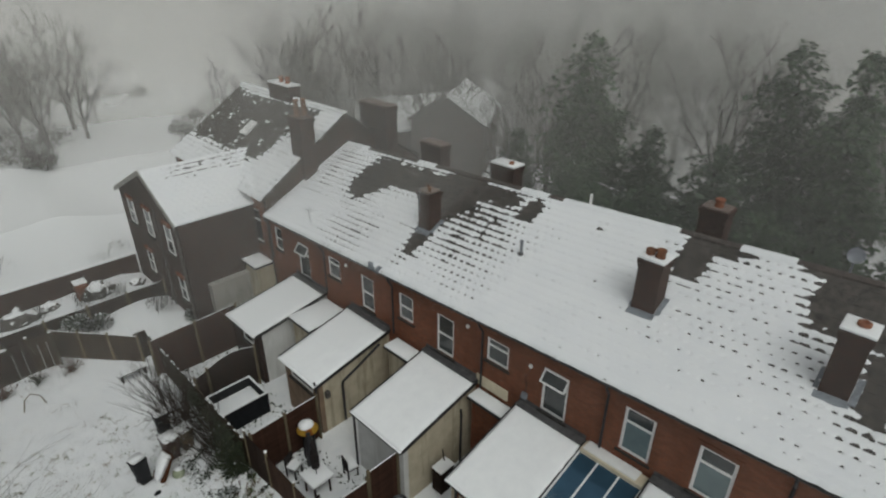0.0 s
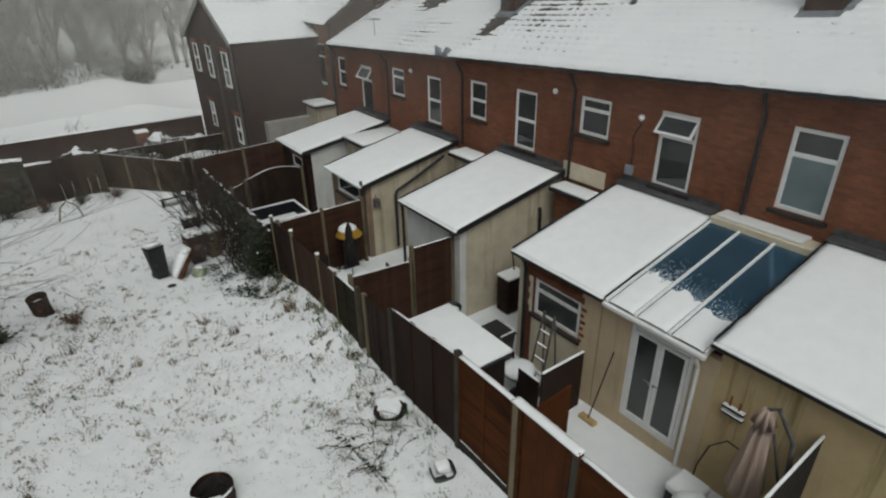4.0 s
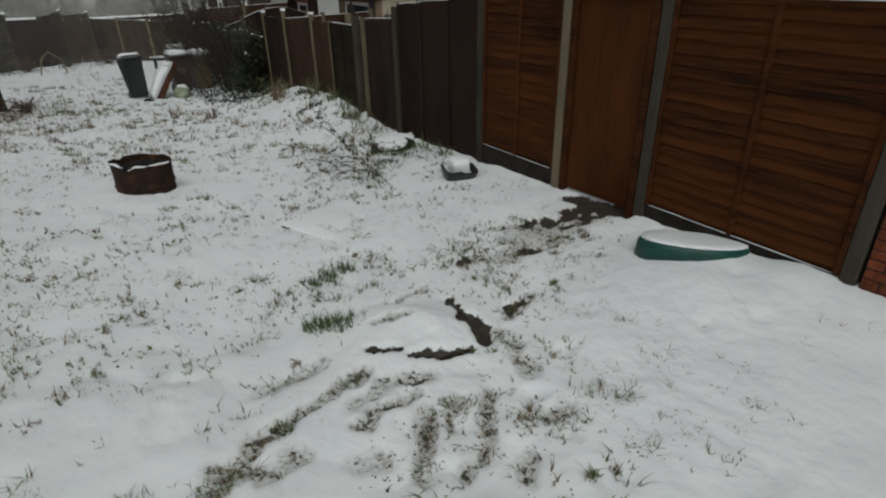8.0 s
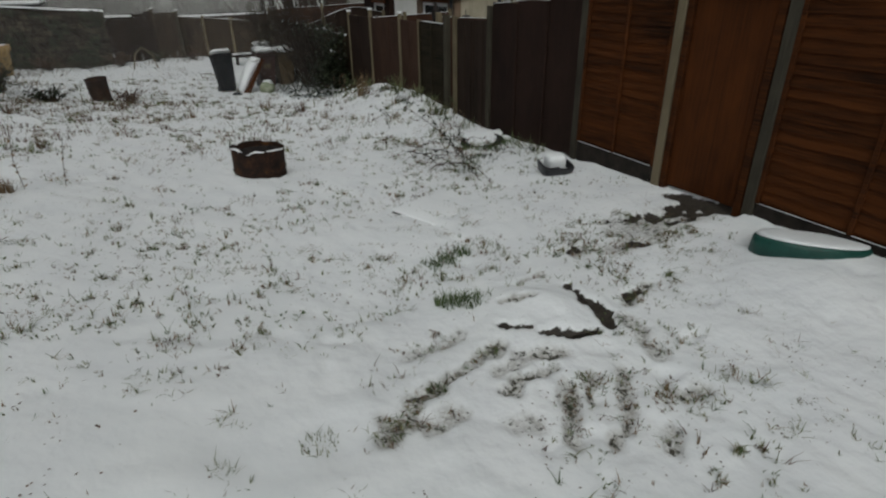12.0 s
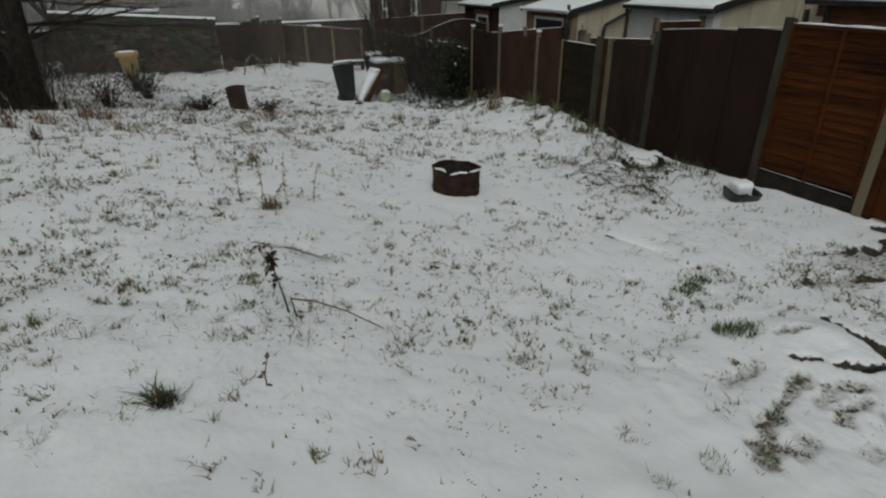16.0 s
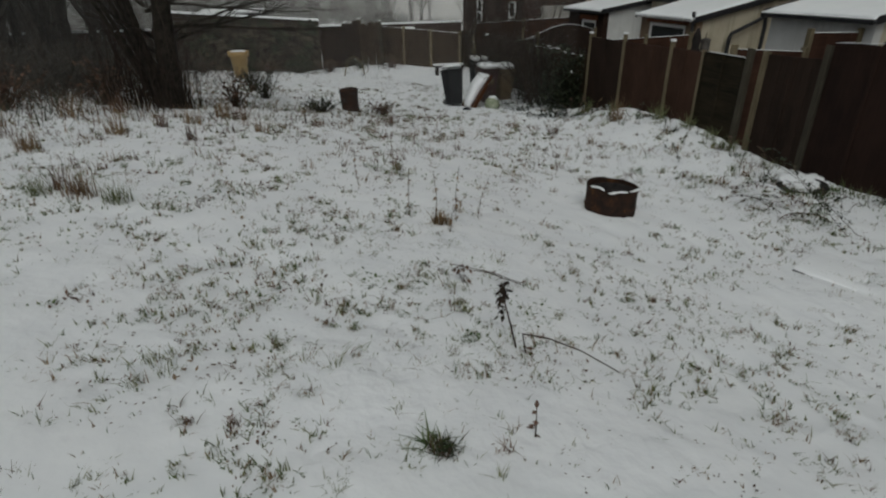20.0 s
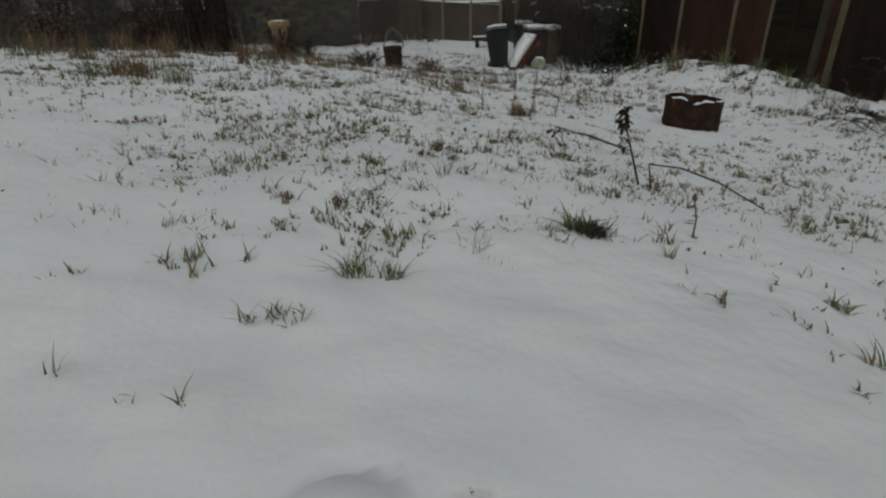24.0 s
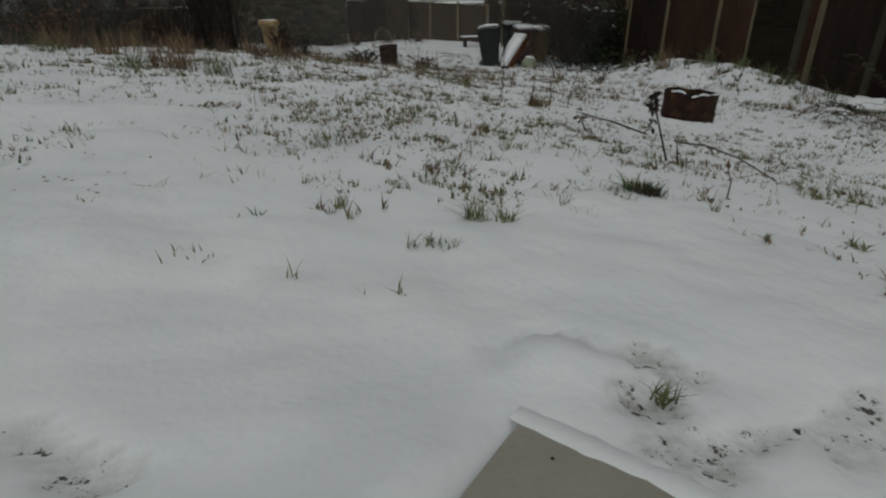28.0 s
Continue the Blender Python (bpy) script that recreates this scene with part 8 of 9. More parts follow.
def plot_clutter():
    b = thing("leaning_board", "orange-edged board leaning on a bin, its face white with snow", "board")
    z = ground_z(2.1, 17.05)
    m = pose(1.93, 17.0, z - 0.02, 0, 33, 14)
    bm = bmesh.new()
    box(bm, -0.02, 0.09, -0.30, 0.30, 0, 1.06, m)
    part("board", bm, GATE_WOOD, b)
    bm = bmesh.new()
    n = 14
    rows = []
    for i in range(n + 1):
        u = i / n
        deep = 0.05 + 0.10 * math.sin(math.pi * u) ** 0.6 + 0.02 * noise.noise((u * 4, 0.0, 6.0))
        wide = 0.14 + 0.16 * u
        rows.append([bm.verts.new(m @ Vector(q)) for q in ((-0.021, -wide, 0.02 + 1.02 * u), (-0.021 - deep, -0.6 * wide, 0.02 + 1.02 * u), (-0.021 - deep, 0.6 * wide, 0.02 + 1.02 * u), (-0.021, wide, 0.02 + 1.02 * u))])
    for a, c in zip(rows, rows[1:]):
        for j in range(4):
            bm.faces.new((a[j], c[j], c[(j + 1) % 4], a[(j + 1) % 4]))
    bm.faces.new(rows[0]), bm.faces.new(rows[-1][::-1])
    bmesh.ops.recalc_face_normals(bm, faces=bm.faces[:])
    part("snow_face", bm, SNOW, b, "snow heaped on the face", True)
    k = thing("dropped_glove", "small dark rag lying in the snow by the bin", "rag")
    bm = bmesh.new()
    bmesh.ops.create_icosphere(bm, subdivisions=2, radius=0.11)
    for v in bm.verts:
        v.co = Vector((v.co.x * 1.2, v.co.y * 0.8, v.co.z * 0.5)) * (1 + 0.4 * noise.noise(v.co * 9))
    bm.transform(pose(1.72, 16.4, ground_z(1.72, 16.4) + 0.02, 0, 0, 20))
    part("rag", bm, BIN_DARK, k, "", True)
    b = thing("compost_bag", "pale green plastic bag dusted with snow", "bag")
    z = ground_z(2.6, 16.75)
    BAG = plain("green_bag", (0.16, 0.19, 0.11), (0.32, 0.34, 0.25), 0.6, 6, 40)
    part("sack", lathe([(0.16, z - 0.05), (0.22, z + 0.05), (0.20, z + 0.18), (0.10, z + 0.27), (0.02, z + 0.28)], 14, 2.58, 16.72), BAG, b, "", True)
    part("snow", lathe([(0.17, z + 0.20), (0.10, z + 0.30), (0.01, z + 0.31)], 14, 2.60, 16.74), SNOW, b, "", True)
    t = thing("old_pallet_table", "low trestle with snow on it by the far fence", "trestle")
    z = ground_z(3.4, 23.7)
    part("top", soft_box(2.8, 4.0, 23.5, 23.85, z + 0.30, z + 0.36, 0.01), DARK_WOOD, t)
    for x in (2.9, 3.85):
        part("leg", soft_box(x, x + 0.08, 23.53, 23.82, z - 0.1, z + 0.297, 0.01), DARK_WOOD, t)
    part("snow", soft_box(2.8, 4.0, 23.5, 23.85, z + 0.363, z + 0.40, 0.015), SNOW, t)
    l = thing("child_goal_frame", "thin bent metal frame standing in the grass", "frame")
    z = ground_z(-0.2, 24.5)
    bm = bmesh.new()
    tube(bm, [(-0.6, 24.5, z), (-0.45, 24.5, z + 0.55), (-0.2, 24.5, z + 0.75), (0.1, 24.5, z + 0.5), (0.2, 24.5, z)], 0.025, 6)
    part("frame", bm, POST_WOOD, l)
    p = thing("plant_pot", "pale yellow plastic planter with a little snow in it", "planter")
    z = ground_z(-4.4, 24.2)
    part("pot", lathe([(0.22, z - 0.1), (0.30, z + 0.75), (0.37, z + 0.78), (0.37, z + 0.95), (0.32, z + 0.95), (0.30, z + 0.88)], 16, -4.4, 24.2), plain("tan_plastic", (0.30, 0.19, 0.07), (0.40, 0.27, 0.11), 0.6), p, "", True)
    part("snow", lathe([(0.31, z + 0.90), (0.26, z + 0.96), (0.05, z + 0.98)], 16, -4.4, 24.2), SNOW, p, "", True)
    # green sand-pit lid half sunk in a drift
    g = thing("sandpit_lid", "dark green round plastic sandpit with a flat cap of snow", "sandpit")
    GRN = plain("dark_green_plastic", (0.006, 0.045, 0.035), (0.012, 0.075, 0.058), 0.45, 4, 40, relief=0.08)
    z = ground_z(4.0, 2.7)
    away = Matrix.Rotation(radians(11), 4, Vector((-0.55, 0.83, 0))) @ Matrix.Rotation(radians(-38), 4, "Z")
    m = Matrix.Translation((4.17, 2.68, z - 0.02)) @ away @ Matrix.Diagonal((1.0, 0.62, 0.78, 1.0))
    bm = lathe([(0.47, 0), (0.455, 0.17), (0.44, 0.20), (0.36, 0.205)], 40)
    bm.transform(m)
    part("tub", bm, GRN, g, "", True)
    bm = lathe([(0.435, 0.203), (0.43, 0.225), (0.36, 0.235), (0.05, 0.24)], 40)
    bm.transform(m)
    part("snow_cap", bm, SNOW, g, "", True)
    # small buried things
    s = thing("sunken_seat", "black plastic child seat lying on its back, packed with snow", "seat")
    cx, cy = 3.92, 5.76
    z = ground_z(cx, cy)
    m = pose(cx, cy, z + 0.02, 8, -4, -16)
    bm, rows = bmesh.new(), []
    for i in range(23):
        a = radians(150 + 260 * i / 22)
        q = (abs(math.cos(a)) ** 4 + abs(math.sin(a)) ** 4) ** -0.25
        c, h = Vector((0.185 * q * math.cos(a), 0.165 * q * math.sin(a), 0)), 0.10 - 0.035 * math.cos(a)
        u = c.normalized() * 0.022
        rows.append([bm.verts.new(m @ v) for v in (c - u, c + u * 0.6, c + u * 1.6 + Vector((0, 0, h)), c + u * 0.3 + Vector((0, 0, h + 0.006)))])
    for a, b in zip(rows, rows[1:]):
        for j in range(4):
            bm.faces.new((a[j], b[j], b[(j + 1) % 4], a[(j + 1) % 4]))
    bm.faces.new(rows[0]), bm.faces.new(rows[-1][::-1])
    bmesh.ops.recalc_face_normals(bm, faces=bm.faces[:])
    part("shell", bm, BLACK_PLASTIC, s)
    bm = bmesh.new()
    box(bm, -0.19, 0.02, -0.17, -0.09, 0.01, 0.10, m)
    bmesh.ops.bevel(bm, geom=bm.edges[:], offset=0.02, segments=2, affect="EDGES")
    part("front_edge", bm, BLACK_PLASTIC, s, "", True)
    bm = soft_box(-0.10, 0.145, -0.05, 0.18, -0.02, 0.19, 0.06, 3)
    for v in bm.verts:
        v.co += v.co.normalized() * 0.03 * noise.noise(v.co * 7)
    bm.transform(m)
    part("snow_block", bm, SNOW, s, "", True)
    k = thing("buried_rubber_ring", "old tyre half sunk in weeds, filled and capped with snow", "tyre")
    TYRE = plain("weathered_rubber", (0.010, 0.010, 0.010), (0.028, 0.026, 0.024), 0.8, 8, 60)
    m = pose(4.04, 7.70, ground_z(4.04, 7.70) - 0.135, 3, -9, 0) @ Matrix.Diagonal((0.92, 0.92, 1.0, 1.0))
    bm = lathe([(0.25, 0.0), (0.35, 0.005), (0.385, 0.05), (0.39, 0.11), (0.36, 0.16), (0.30, 0.175), (0.24, 0.16), (0.235, 0.04)], 32)
    bm.transform(m)
    part("tyre", bm, TYRE, k, "", True)
    bm = bmesh.new()
    bmesh.ops.create_icosphere(bm, subdivisions=4, radius=1.0)
    for v in bm.verts:
        v.co = Vector((v.co.x * 0.29, v.co.y * 0.33, v.co.z * 0.06)) * (1 + 0.55 * noise.noise(v.co * 2.6 + Vector((5, 2, 0))))
    bm.transform(pose(4.13, 7.80, ground_z(4.1, 7.8) + 0.02, 4, -8, 20))
    part("snow_cap", bm, SNOW, k, "", True)
    k = thing("paving_slab", "square paving slab lying under snow", "slab")
    z = ground_z(1.95, 5.25)
    bm = soft_box(-0.3, 0.3, -0.3, 0.3, -0.05, 0.012, 0.008)
    bm.transform(pose(1.95, 5.38, z - 0.026, 3.0, 2.0, 25))
    part("slab", bm, GRAVEL_BOARD, k)
    bm = soft_box(-0.29, 0.30, -0.27, 0.30, 0.013, 0.045, 0.016, 3)
    bm.transform(pose(1.95, 5.38, z - 0.026, 3.0, 2.0, 25))
    part("snow", bm, SNOW, k, "", True)
    c = thing("broken_slab", "dark broken edging stones showing through a heap of snow", "stone")
    for i, (x, y, turn, ln) in enumerate(((1.40, 3.02, -28, 0.09), (1.62, 2.83, -26, 0.08), (1.78, 2.77, -10, 0.07), (1.88, 2.76, 0, 0.06), (2.12, 3.20, 105, 0.09))):
        bm = bmesh.new()
        bmesh.ops.create_icosphere(bm, subdivisions=2, radius=1.0)
        for v in bm.verts:
            v.co = Vector((v.co.x * ln, v.co.y * 0.03, v.co.z * 0.02)) * (1 + 0.4 * noise.noise(v.co * 1.6 + Vector((i, 0, 0))))
        bm.transform(pose(x, y, ground_z(x, y) - 0.035, 0, 0, turn))
        part("stone", bm, GRAVEL_BOARD, c)
    # the board from which the camera took off
    t = thing("landing_board", "plain grey-beige chipboard sheet lying in the snow", "board")
    z = ground_z(-4.0, 2.05) - 0.008
    m = Matrix.Translation((-3.98, 2.19, z)) @ Matrix.Rotation(radians(-51), 4, "Z")
    bm = bmesh.new()
    box(bm, 0.0, 0.62, -0.62, 0.0, 0, 0.018, m)
    bmesh.ops.bevel(bm, geom=bm.edges[:], offset=0.003, segments=1, affect="EDGES")
    CHIP = plain("chipboard", (0.27, 0.25, 0.21), (0.33, 0.31, 0.265), 0.8, 4, 120, relief=0.1)
    part("sheet", bm, CHIP, t)
    bm, rows = bmesh.new(), []
    for i in range(26):
        u = -0.02 + 0.62 * i / 25
        k = 0.012 + 0.010 * noise.noise((u * 14, 3, 0)) + 0.006 * noise.noise((u * 45, 3, 0))
        q = 0.004 + 0.006 * noise.noise((u * 20, 9, 0))
        rows.append([bm.verts.new(m @ Vector(c)) for c in ((u, -0.004 - 1.6 * q, 0.0185), (u, 0.3 * q, 0.0190 + 0.1 * k), (u, 0.03 + 2 * q, 0.014 + 0.2 * k), (u, 0.08, -0.03))])
    for a, b in zip(rows, rows[1:]):
        for j in range(3):
            bm.faces.new((a[j], b[j], b[j + 1], a[j + 1]))
    bmesh.ops.recalc_face_normals(bm, faces=bm.faces[:])
    part("snow_edge", bm, SNOW, t, "", True)
    bm = bmesh.new()
    tube(bm, [m @ Vector((0.085, -0.050, 0.017)), m @ Vector((0.088, -0.052, 0.0184))], 0.0035, 6)
    part("speck", bm, DARK_WOOD, t)


plot_clutter()


# ---------------------------------------------------------------- plants
class Blades:
    """Many thin blades, leaves or stalks gathered into one mesh."""
    def __init__(self):
        self.v, self.f = [], []

    def blade(self, x, y, z, h, w, lean, turn, bend=0.6):
        b = len(self.v)
        c, s = math.cos(turn), math.sin(turn)
        for t in (0.0, 0.5, 1.0):
            o = lean * h * (t * (1 - bend) + bend * t * t)
            ww = w * (1 - t * 0.92)
            zz = z + h * (t - 0.25 * lean * t * t)
            self.v.extend([(x + o * c - ww * s, y + o * s + ww * c, zz), (x + o * c + ww * s, y + o * s - ww * c, zz)])
        self.f.extend([(b, b + 1, b + 3, b + 2), (b + 2, b + 3, b + 5, b + 4)])

    def leaf(self, p, d, ln, w):
        side = d.cross(Vector((0.2, 0.1, 1))).normalized() * w
        b = len(self.v)
        self.v.extend([p, p + d * ln * 0.45 + side, p + d * ln, p + d * ln * 0.45 - side])
        self.f.append((b, b + 1, b + 2, b + 3))

    def done(self, name, material, parent=None, label=""):
        return shape_of(self.v, self.f, name, material, parent, label)


def tuft(bl, rng, x, y, n, h, r, w=0.004, lean=0.7):
    for _ in range(n):
        a, q = rng.uniform(0, 6.28), r * math.sqrt(rng.random())
        px, py = x + q * math.cos(a), y + q * math.sin(a)
        bl.blade(px, py, ground_z(px, py) - 0.01, h * rng.uniform(0.5, 1.15), w * rng.uniform(0.7, 1.3), rng.uniform(0.1, lean), rng.uniform(0, 6.28))


def sprig(bl, rng, x, y, n, h, w, lean):
    """A few blades that fan out from one root."""
    z = ground_z(x, y) - 0.008
    for _ in range(n):
        bl.blade(x + rng.gauss(0, 0.007), y + rng.gauss(0, 0.007), z, h * rng.uniform(0.5, 1.2), w * rng.uniform(0.7, 1.3), rng.uniform(0.1, lean), rng.uniform(0, 6.28))


# where the rough grass stands: middle x, y, reach x, y, clusters
PATCHES = [(-2.5, 5.0, 0.95, 1.05, 250), (-3.0, 6.4, 0.75, 0.9, 170), (-2.0, 4.3, 0.6, 0.6, 70), (-3.5, 4.3, 0.6, 0.6, 70), (-3.2, 3.6, 0.5, 0.4, 35), (-3.9, 3.7, 0.5, 0.6, 36), (-4.2, 5.6, 0.7, 0.9, 90), (-4.0, 7.8, 1.2, 1.0, 90),
           (-1.2, 5.6, 0.7, 0.9, 60), (-0.4, 4.7, 0.5, 0.5, 40), (0.5, 5.4, 0.9, 0.7, 80), (1.6, 4.9, 0.8, 0.6, 80), (2.9, 5.2, 0.6, 0.6, 40), (2.6, 6.6, 0.7, 0.6, 80), (3.5, 6.9, 0.5, 0.7, 90), (3.6, 8.8, 0.5, 0.8, 80),
           (2.2, 8.2, 0.9, 1.0, 70), (3.3, 2.4, 0.4, 0.5, 40), (2.3, 1.9, 0.8, 0.4, 90), (1.6, 3.9, 0.8, 0.3, 40), (0.2, 3.4, 0.8, 0.7, 50), (-0.7, 3.4, 0.6, 0.5, 26), (-5.3, 7.4, 0.5, 0.4, 50), (-6.2, 6.2, 1.0, 1.2, 90),
           (-5.2, 4.6, 0.5, 0.4, 24), (3.9, 10.5, 0.4, 1.2, 70), (0.0, 9.5, 2.2, 1.2, 90), (-3.5, 9.5, 1.6, 1.3, 110), (3.2, 4.0, 0.4, 0.4, 60), (3.35, 2.65, 0.28, 0.22, 90), (2.9, 3.5, 0.35, 0.3, 60), (3.7, 3.8, 0.3, 0.25, 60), (3.5, 3.0, 0.3, 0.3, 40), (-6.5, 10.0, 1.2, 1.5, 160), (1.8, 11.0, 1.4, 1.5, 140), (-1.5, 12.5, 2.2, 1.3, 220), (-3.0, 15.5, 2.0, 1.2, 200), (1.0, 14.5, 1.6, 1.3, 120), (0.0, 19.0, 2.5, 2.2, 200), (-4.0, 19.5, 2.0, 2.0, 160)]


def scattered_grass():
    rng = random.Random(77)
    green, dead, red, dark = Blades(), Blades(), Blades(), Blades()
    def cluster(x, y, size, count):
        if not (-8.8 < x < 4.38 and 1.2 < y < 22) or math.hypot(x - 0.60, y - 7.45) < 0.5 or (-4.15 < x < -3.3 and 1.3 < y < 2.25):
            return
        if max(marks(x, y, PRINTS), marks(x, y, SOIL)) > 0.3 and rng.random() < 0.7 or x < -2.7 and y < 3.3 and (x < -3.9 or rng.random() < 0.85):
            return
        far = 1.0 + 0.05 * max(y - 5.0, 0.0)
        tone = rng.random() + 0.12 * (y > 8)
        for _ in range(count):
            px, py, pick = rng.gauss(x, size), rng.gauss(y, size), rng.random()
            if px > 4.4:
                continue
            bl = (green if pick < 0.55 else dark if pick < 0.75 else dead) if tone < 0.75 else (dead if pick < 0.35 else red if pick < 0.75 else green)
            sprig(bl, rng, px, py, rng.randint(2, 5), rng.choice((0.016, 0.024, 0.032, 0.04, 0.06)) * rng.uniform(0.8, 1.2) * far, 0.0036 * far, 1.5)
    for cx, cy, rx, ry, n in PATCHES:
        for _ in range(n):
            cluster(rng.gauss(cx, rx), rng.gauss(cy, ry), rng.uniform(0.015, 0.08), rng.choice((2, 3, 4, 5, 7, 10, 14)))
    for ax, ay, bx, by, wd, _k in PRINTS[:5] + PRINTS[9:16]:            # turf laid bare along the slides
        for _ in range(int(100 * math.hypot(bx - ax, by - ay)) + 10):
            u, off = rng.random(), rng.gauss(0, 0.4 * wd)
            sprig((green, dark, red, dead)[rng.randrange(4)], rng, ax + u * (bx - ax) + off, ay + u * (by - ay) - off, rng.randint(2, 5), rng.uniform(0.012, 0.035), 0.0034, 1.8)
    for _ in range(1500):                                             # thin scatter over the whole plot
        x, y = rng.uniform(-8.5, 4.3), 1.3 + 12.0 * rng.random() ** 1.2
        if noise.noise((x * 0.8, y * 0.8, 14.0)) > -0.15:
            cluster(x, y, 0.03, rng.randint(1, 3))
    for _ in range(5200):                                             # dark crumbs of leaf and soil
        x, y = rng.uniform(-7.5, 4.3), 1.4 + 12.5 * rng.random()
        if noise.noise((x * 0.9, y * 0.9, 31.0)) < -0.1 or x < -2.7 and y < 3.4:
            continue
        for _ in range(rng.randint(1, 4)):
            a = rng.uniform(0, 6.28)
            px, py = rng.gauss(x, 0.03), rng.gauss(y, 0.03)
            if px < 4.4:
                red.leaf(Vector((px, py, ground_z(px, py) + rng.uniform(0.002, 0.014))), Vector((math.cos(a), math.sin(a), rng.uniform(-0.1, 0.5))).normalized(), rng.uniform(0.008, 0.022) * (0.7 + 0.11 * y), rng.uniform(0.003, 0.008) * (0.7 + 0.11 * y))
    for _ in range(330):                                              # rosettes of flat weeds, dark or withered
        x, y = rng.uniform(-7.0, 4.0), rng.choice((rng.uniform(3.5, 9.0), rng.uniform(8.0, 21.0), rng.uniform(8.0, 21.0)))
        if x < -2.9 and y < 4.2 or math.hypot(x - 0.60, y - 7.45) < 0.6 or noise.noise((x * 0.6, y * 0.6, 21.0)) < -0.1:
            continue
        bl, size = rng.choice((dark, red, red, dead, dark)), rng.uniform(0.03, 0.09) * (1 + 0.06 * y)
        for _ in range(rng.randint(6, 26)):
            a, px, py = rng.uniform(0, 6.28), rng.gauss(x, size), rng.gauss(y, size)
            if px < 4.35:
                bl.leaf(Vector((px, py, ground_z(px, py) + rng.uniform(0.0, 0.03))), Vector((math.cos(a), math.sin(a), rng.uniform(0.0, 0.9))).normalized(), rng.uniform(0.02, 0.05) * (0.7 + 0.06 * y), rng.uniform(0.005, 0.012) * (0.8 + 0.06 * y))
    for _ in range(560):                                              # withered red-brown leaves beyond the drum
        x, y = rng.uniform(-6.5, 3.6), rng.uniform(8.2, 15.5)
        if noise.noise((x * 0.7, y * 0.7, 3.0)) > -0.08:
            tuft((dead, red, red, green)[rng.randrange(4)], rng, x, y, rng.randint(6, 14), rng.uniform(0.06, 0.15), rng.uniform(0.04, 0.14), 0.006, 1.2)
    tagged(dark.done("dark_grass", GRASS_DARK), "dark green sprigs of grass in the snow", "grass", kind="stuff")
    tagged(green.done("grass_blades", GRASS), "short winter grass poking through the snow", "grass", kind="stuff")
    tagged(dead.done("dead_grass", DEAD), "straw-coloured dead grass in the snow", "grass", kind="stuff")
    tagged(red.done("dead_leaf_litter", DEAD_RED), "red-brown dead leaves and stems in the snow", "leaf litter", kind="stuff")


scattered_grass()


def clump(x, y, n, h, r, mm, label, w=0.006, lean=0.9, seed=0):
    t = thing("grass_tuft", label, "grass tuft", "tufts on the plot", at=(0, 0, 0))
    rng, bl = random.Random(seed + int(x * 100) + int(y * 37)), Blades()
    tuft(bl, rng, x, y, n, h, r, w, lean)
    tagged(bl.done("blade", mm, t), kind="stuff")


for x, y, n, h, r in ((1.14, 3.50, 120, 0.11, 0.10), (1.28, 3.46, 150, 0.12, 0.11), (1.42, 3.44, 80, 0.09, 0.07), (1.36, 4.16, 70, 0.07, 0.09), (1.52, 4.20, 80, 0.08, 0.09), (1.70, 4.28, 80, 0.08, 0.09), (0.62, 2.64, 40, 0.05, 0.07)):
    clump(x, y, n, h, r, GRASS_DARK, "dark green tuft of grass clear of the snow", 0.0045, 1.0)
for x, y, n, h, r in ((-3.71, 3.24, 40, 0.11, 0.04), (-3.60, 3.22, 26, 0.09, 0.04), (-3.90, 3.02, 30, 0.055, 0.06), (-3.99, 3.00, 12, 0.09, 0.02), (-4.17, 3.37, 18, 0.07, 0.03), (-4.14, 3.27, 8, 0.04, 0.03), (-4.27, 3.60, 14, 0.08, 0.03),
                      (-4.14, 4.46, 22, 0.12, 0.05), (-3.93, 4.50, 24, 0.11, 0.05), (-3.29, 3.40, 34, 0.07, 0.05), (-3.22, 3.28, 22, 0.05, 0.07), (-2.57, 3.32, 9, 0.11, 0.02), (-4.69, 3.81, 10, 0.07, 0.05), (-5.31, 4.48, 16, 0.09, 0.06),
                      (-4.63, 3.00, 12, 0.05, 0.07), (-4.35, 2.84, 5, 0.07, 0.02), (-4.20, 2.73, 4, 0.03, 0.02), (-4.09, 2.71, 5, 0.08, 0.02), (-3.66, 2.21, 26, 0.07, 0.03), (-3.50, 4.26, 20, 0.09, 0.05), (-3.20, 4.22, 14, 0.19, 0.03),
                      (-4.05, 4.36, 30, 0.10, 0.08), (-4.18, 4.25, 20, 0.09, 0.05), (-3.76, 3.68, 12, 0.06, 0.04), (-0.57, 2.42, 34, 0.08, 0.06), (-0.12, 2.46, 40, 0.06, 0.10), (0.20, 2.42, 40, 0.06, 0.10),
                      (-4.86, 7.25, 100, 0.36, 0.13), (-5.60, 7.62, 80, 0.32, 0.14), (-7.1, 10.2, 110, 0.38, 0.22), (-3.0, 7.2, 26, 0.10, 0.07)):
    clump(x, y, round(1.3 * n), 0.72 * h, r, GRASS, "tuft of winter grass in thin snow", 0.0026, 1.5)
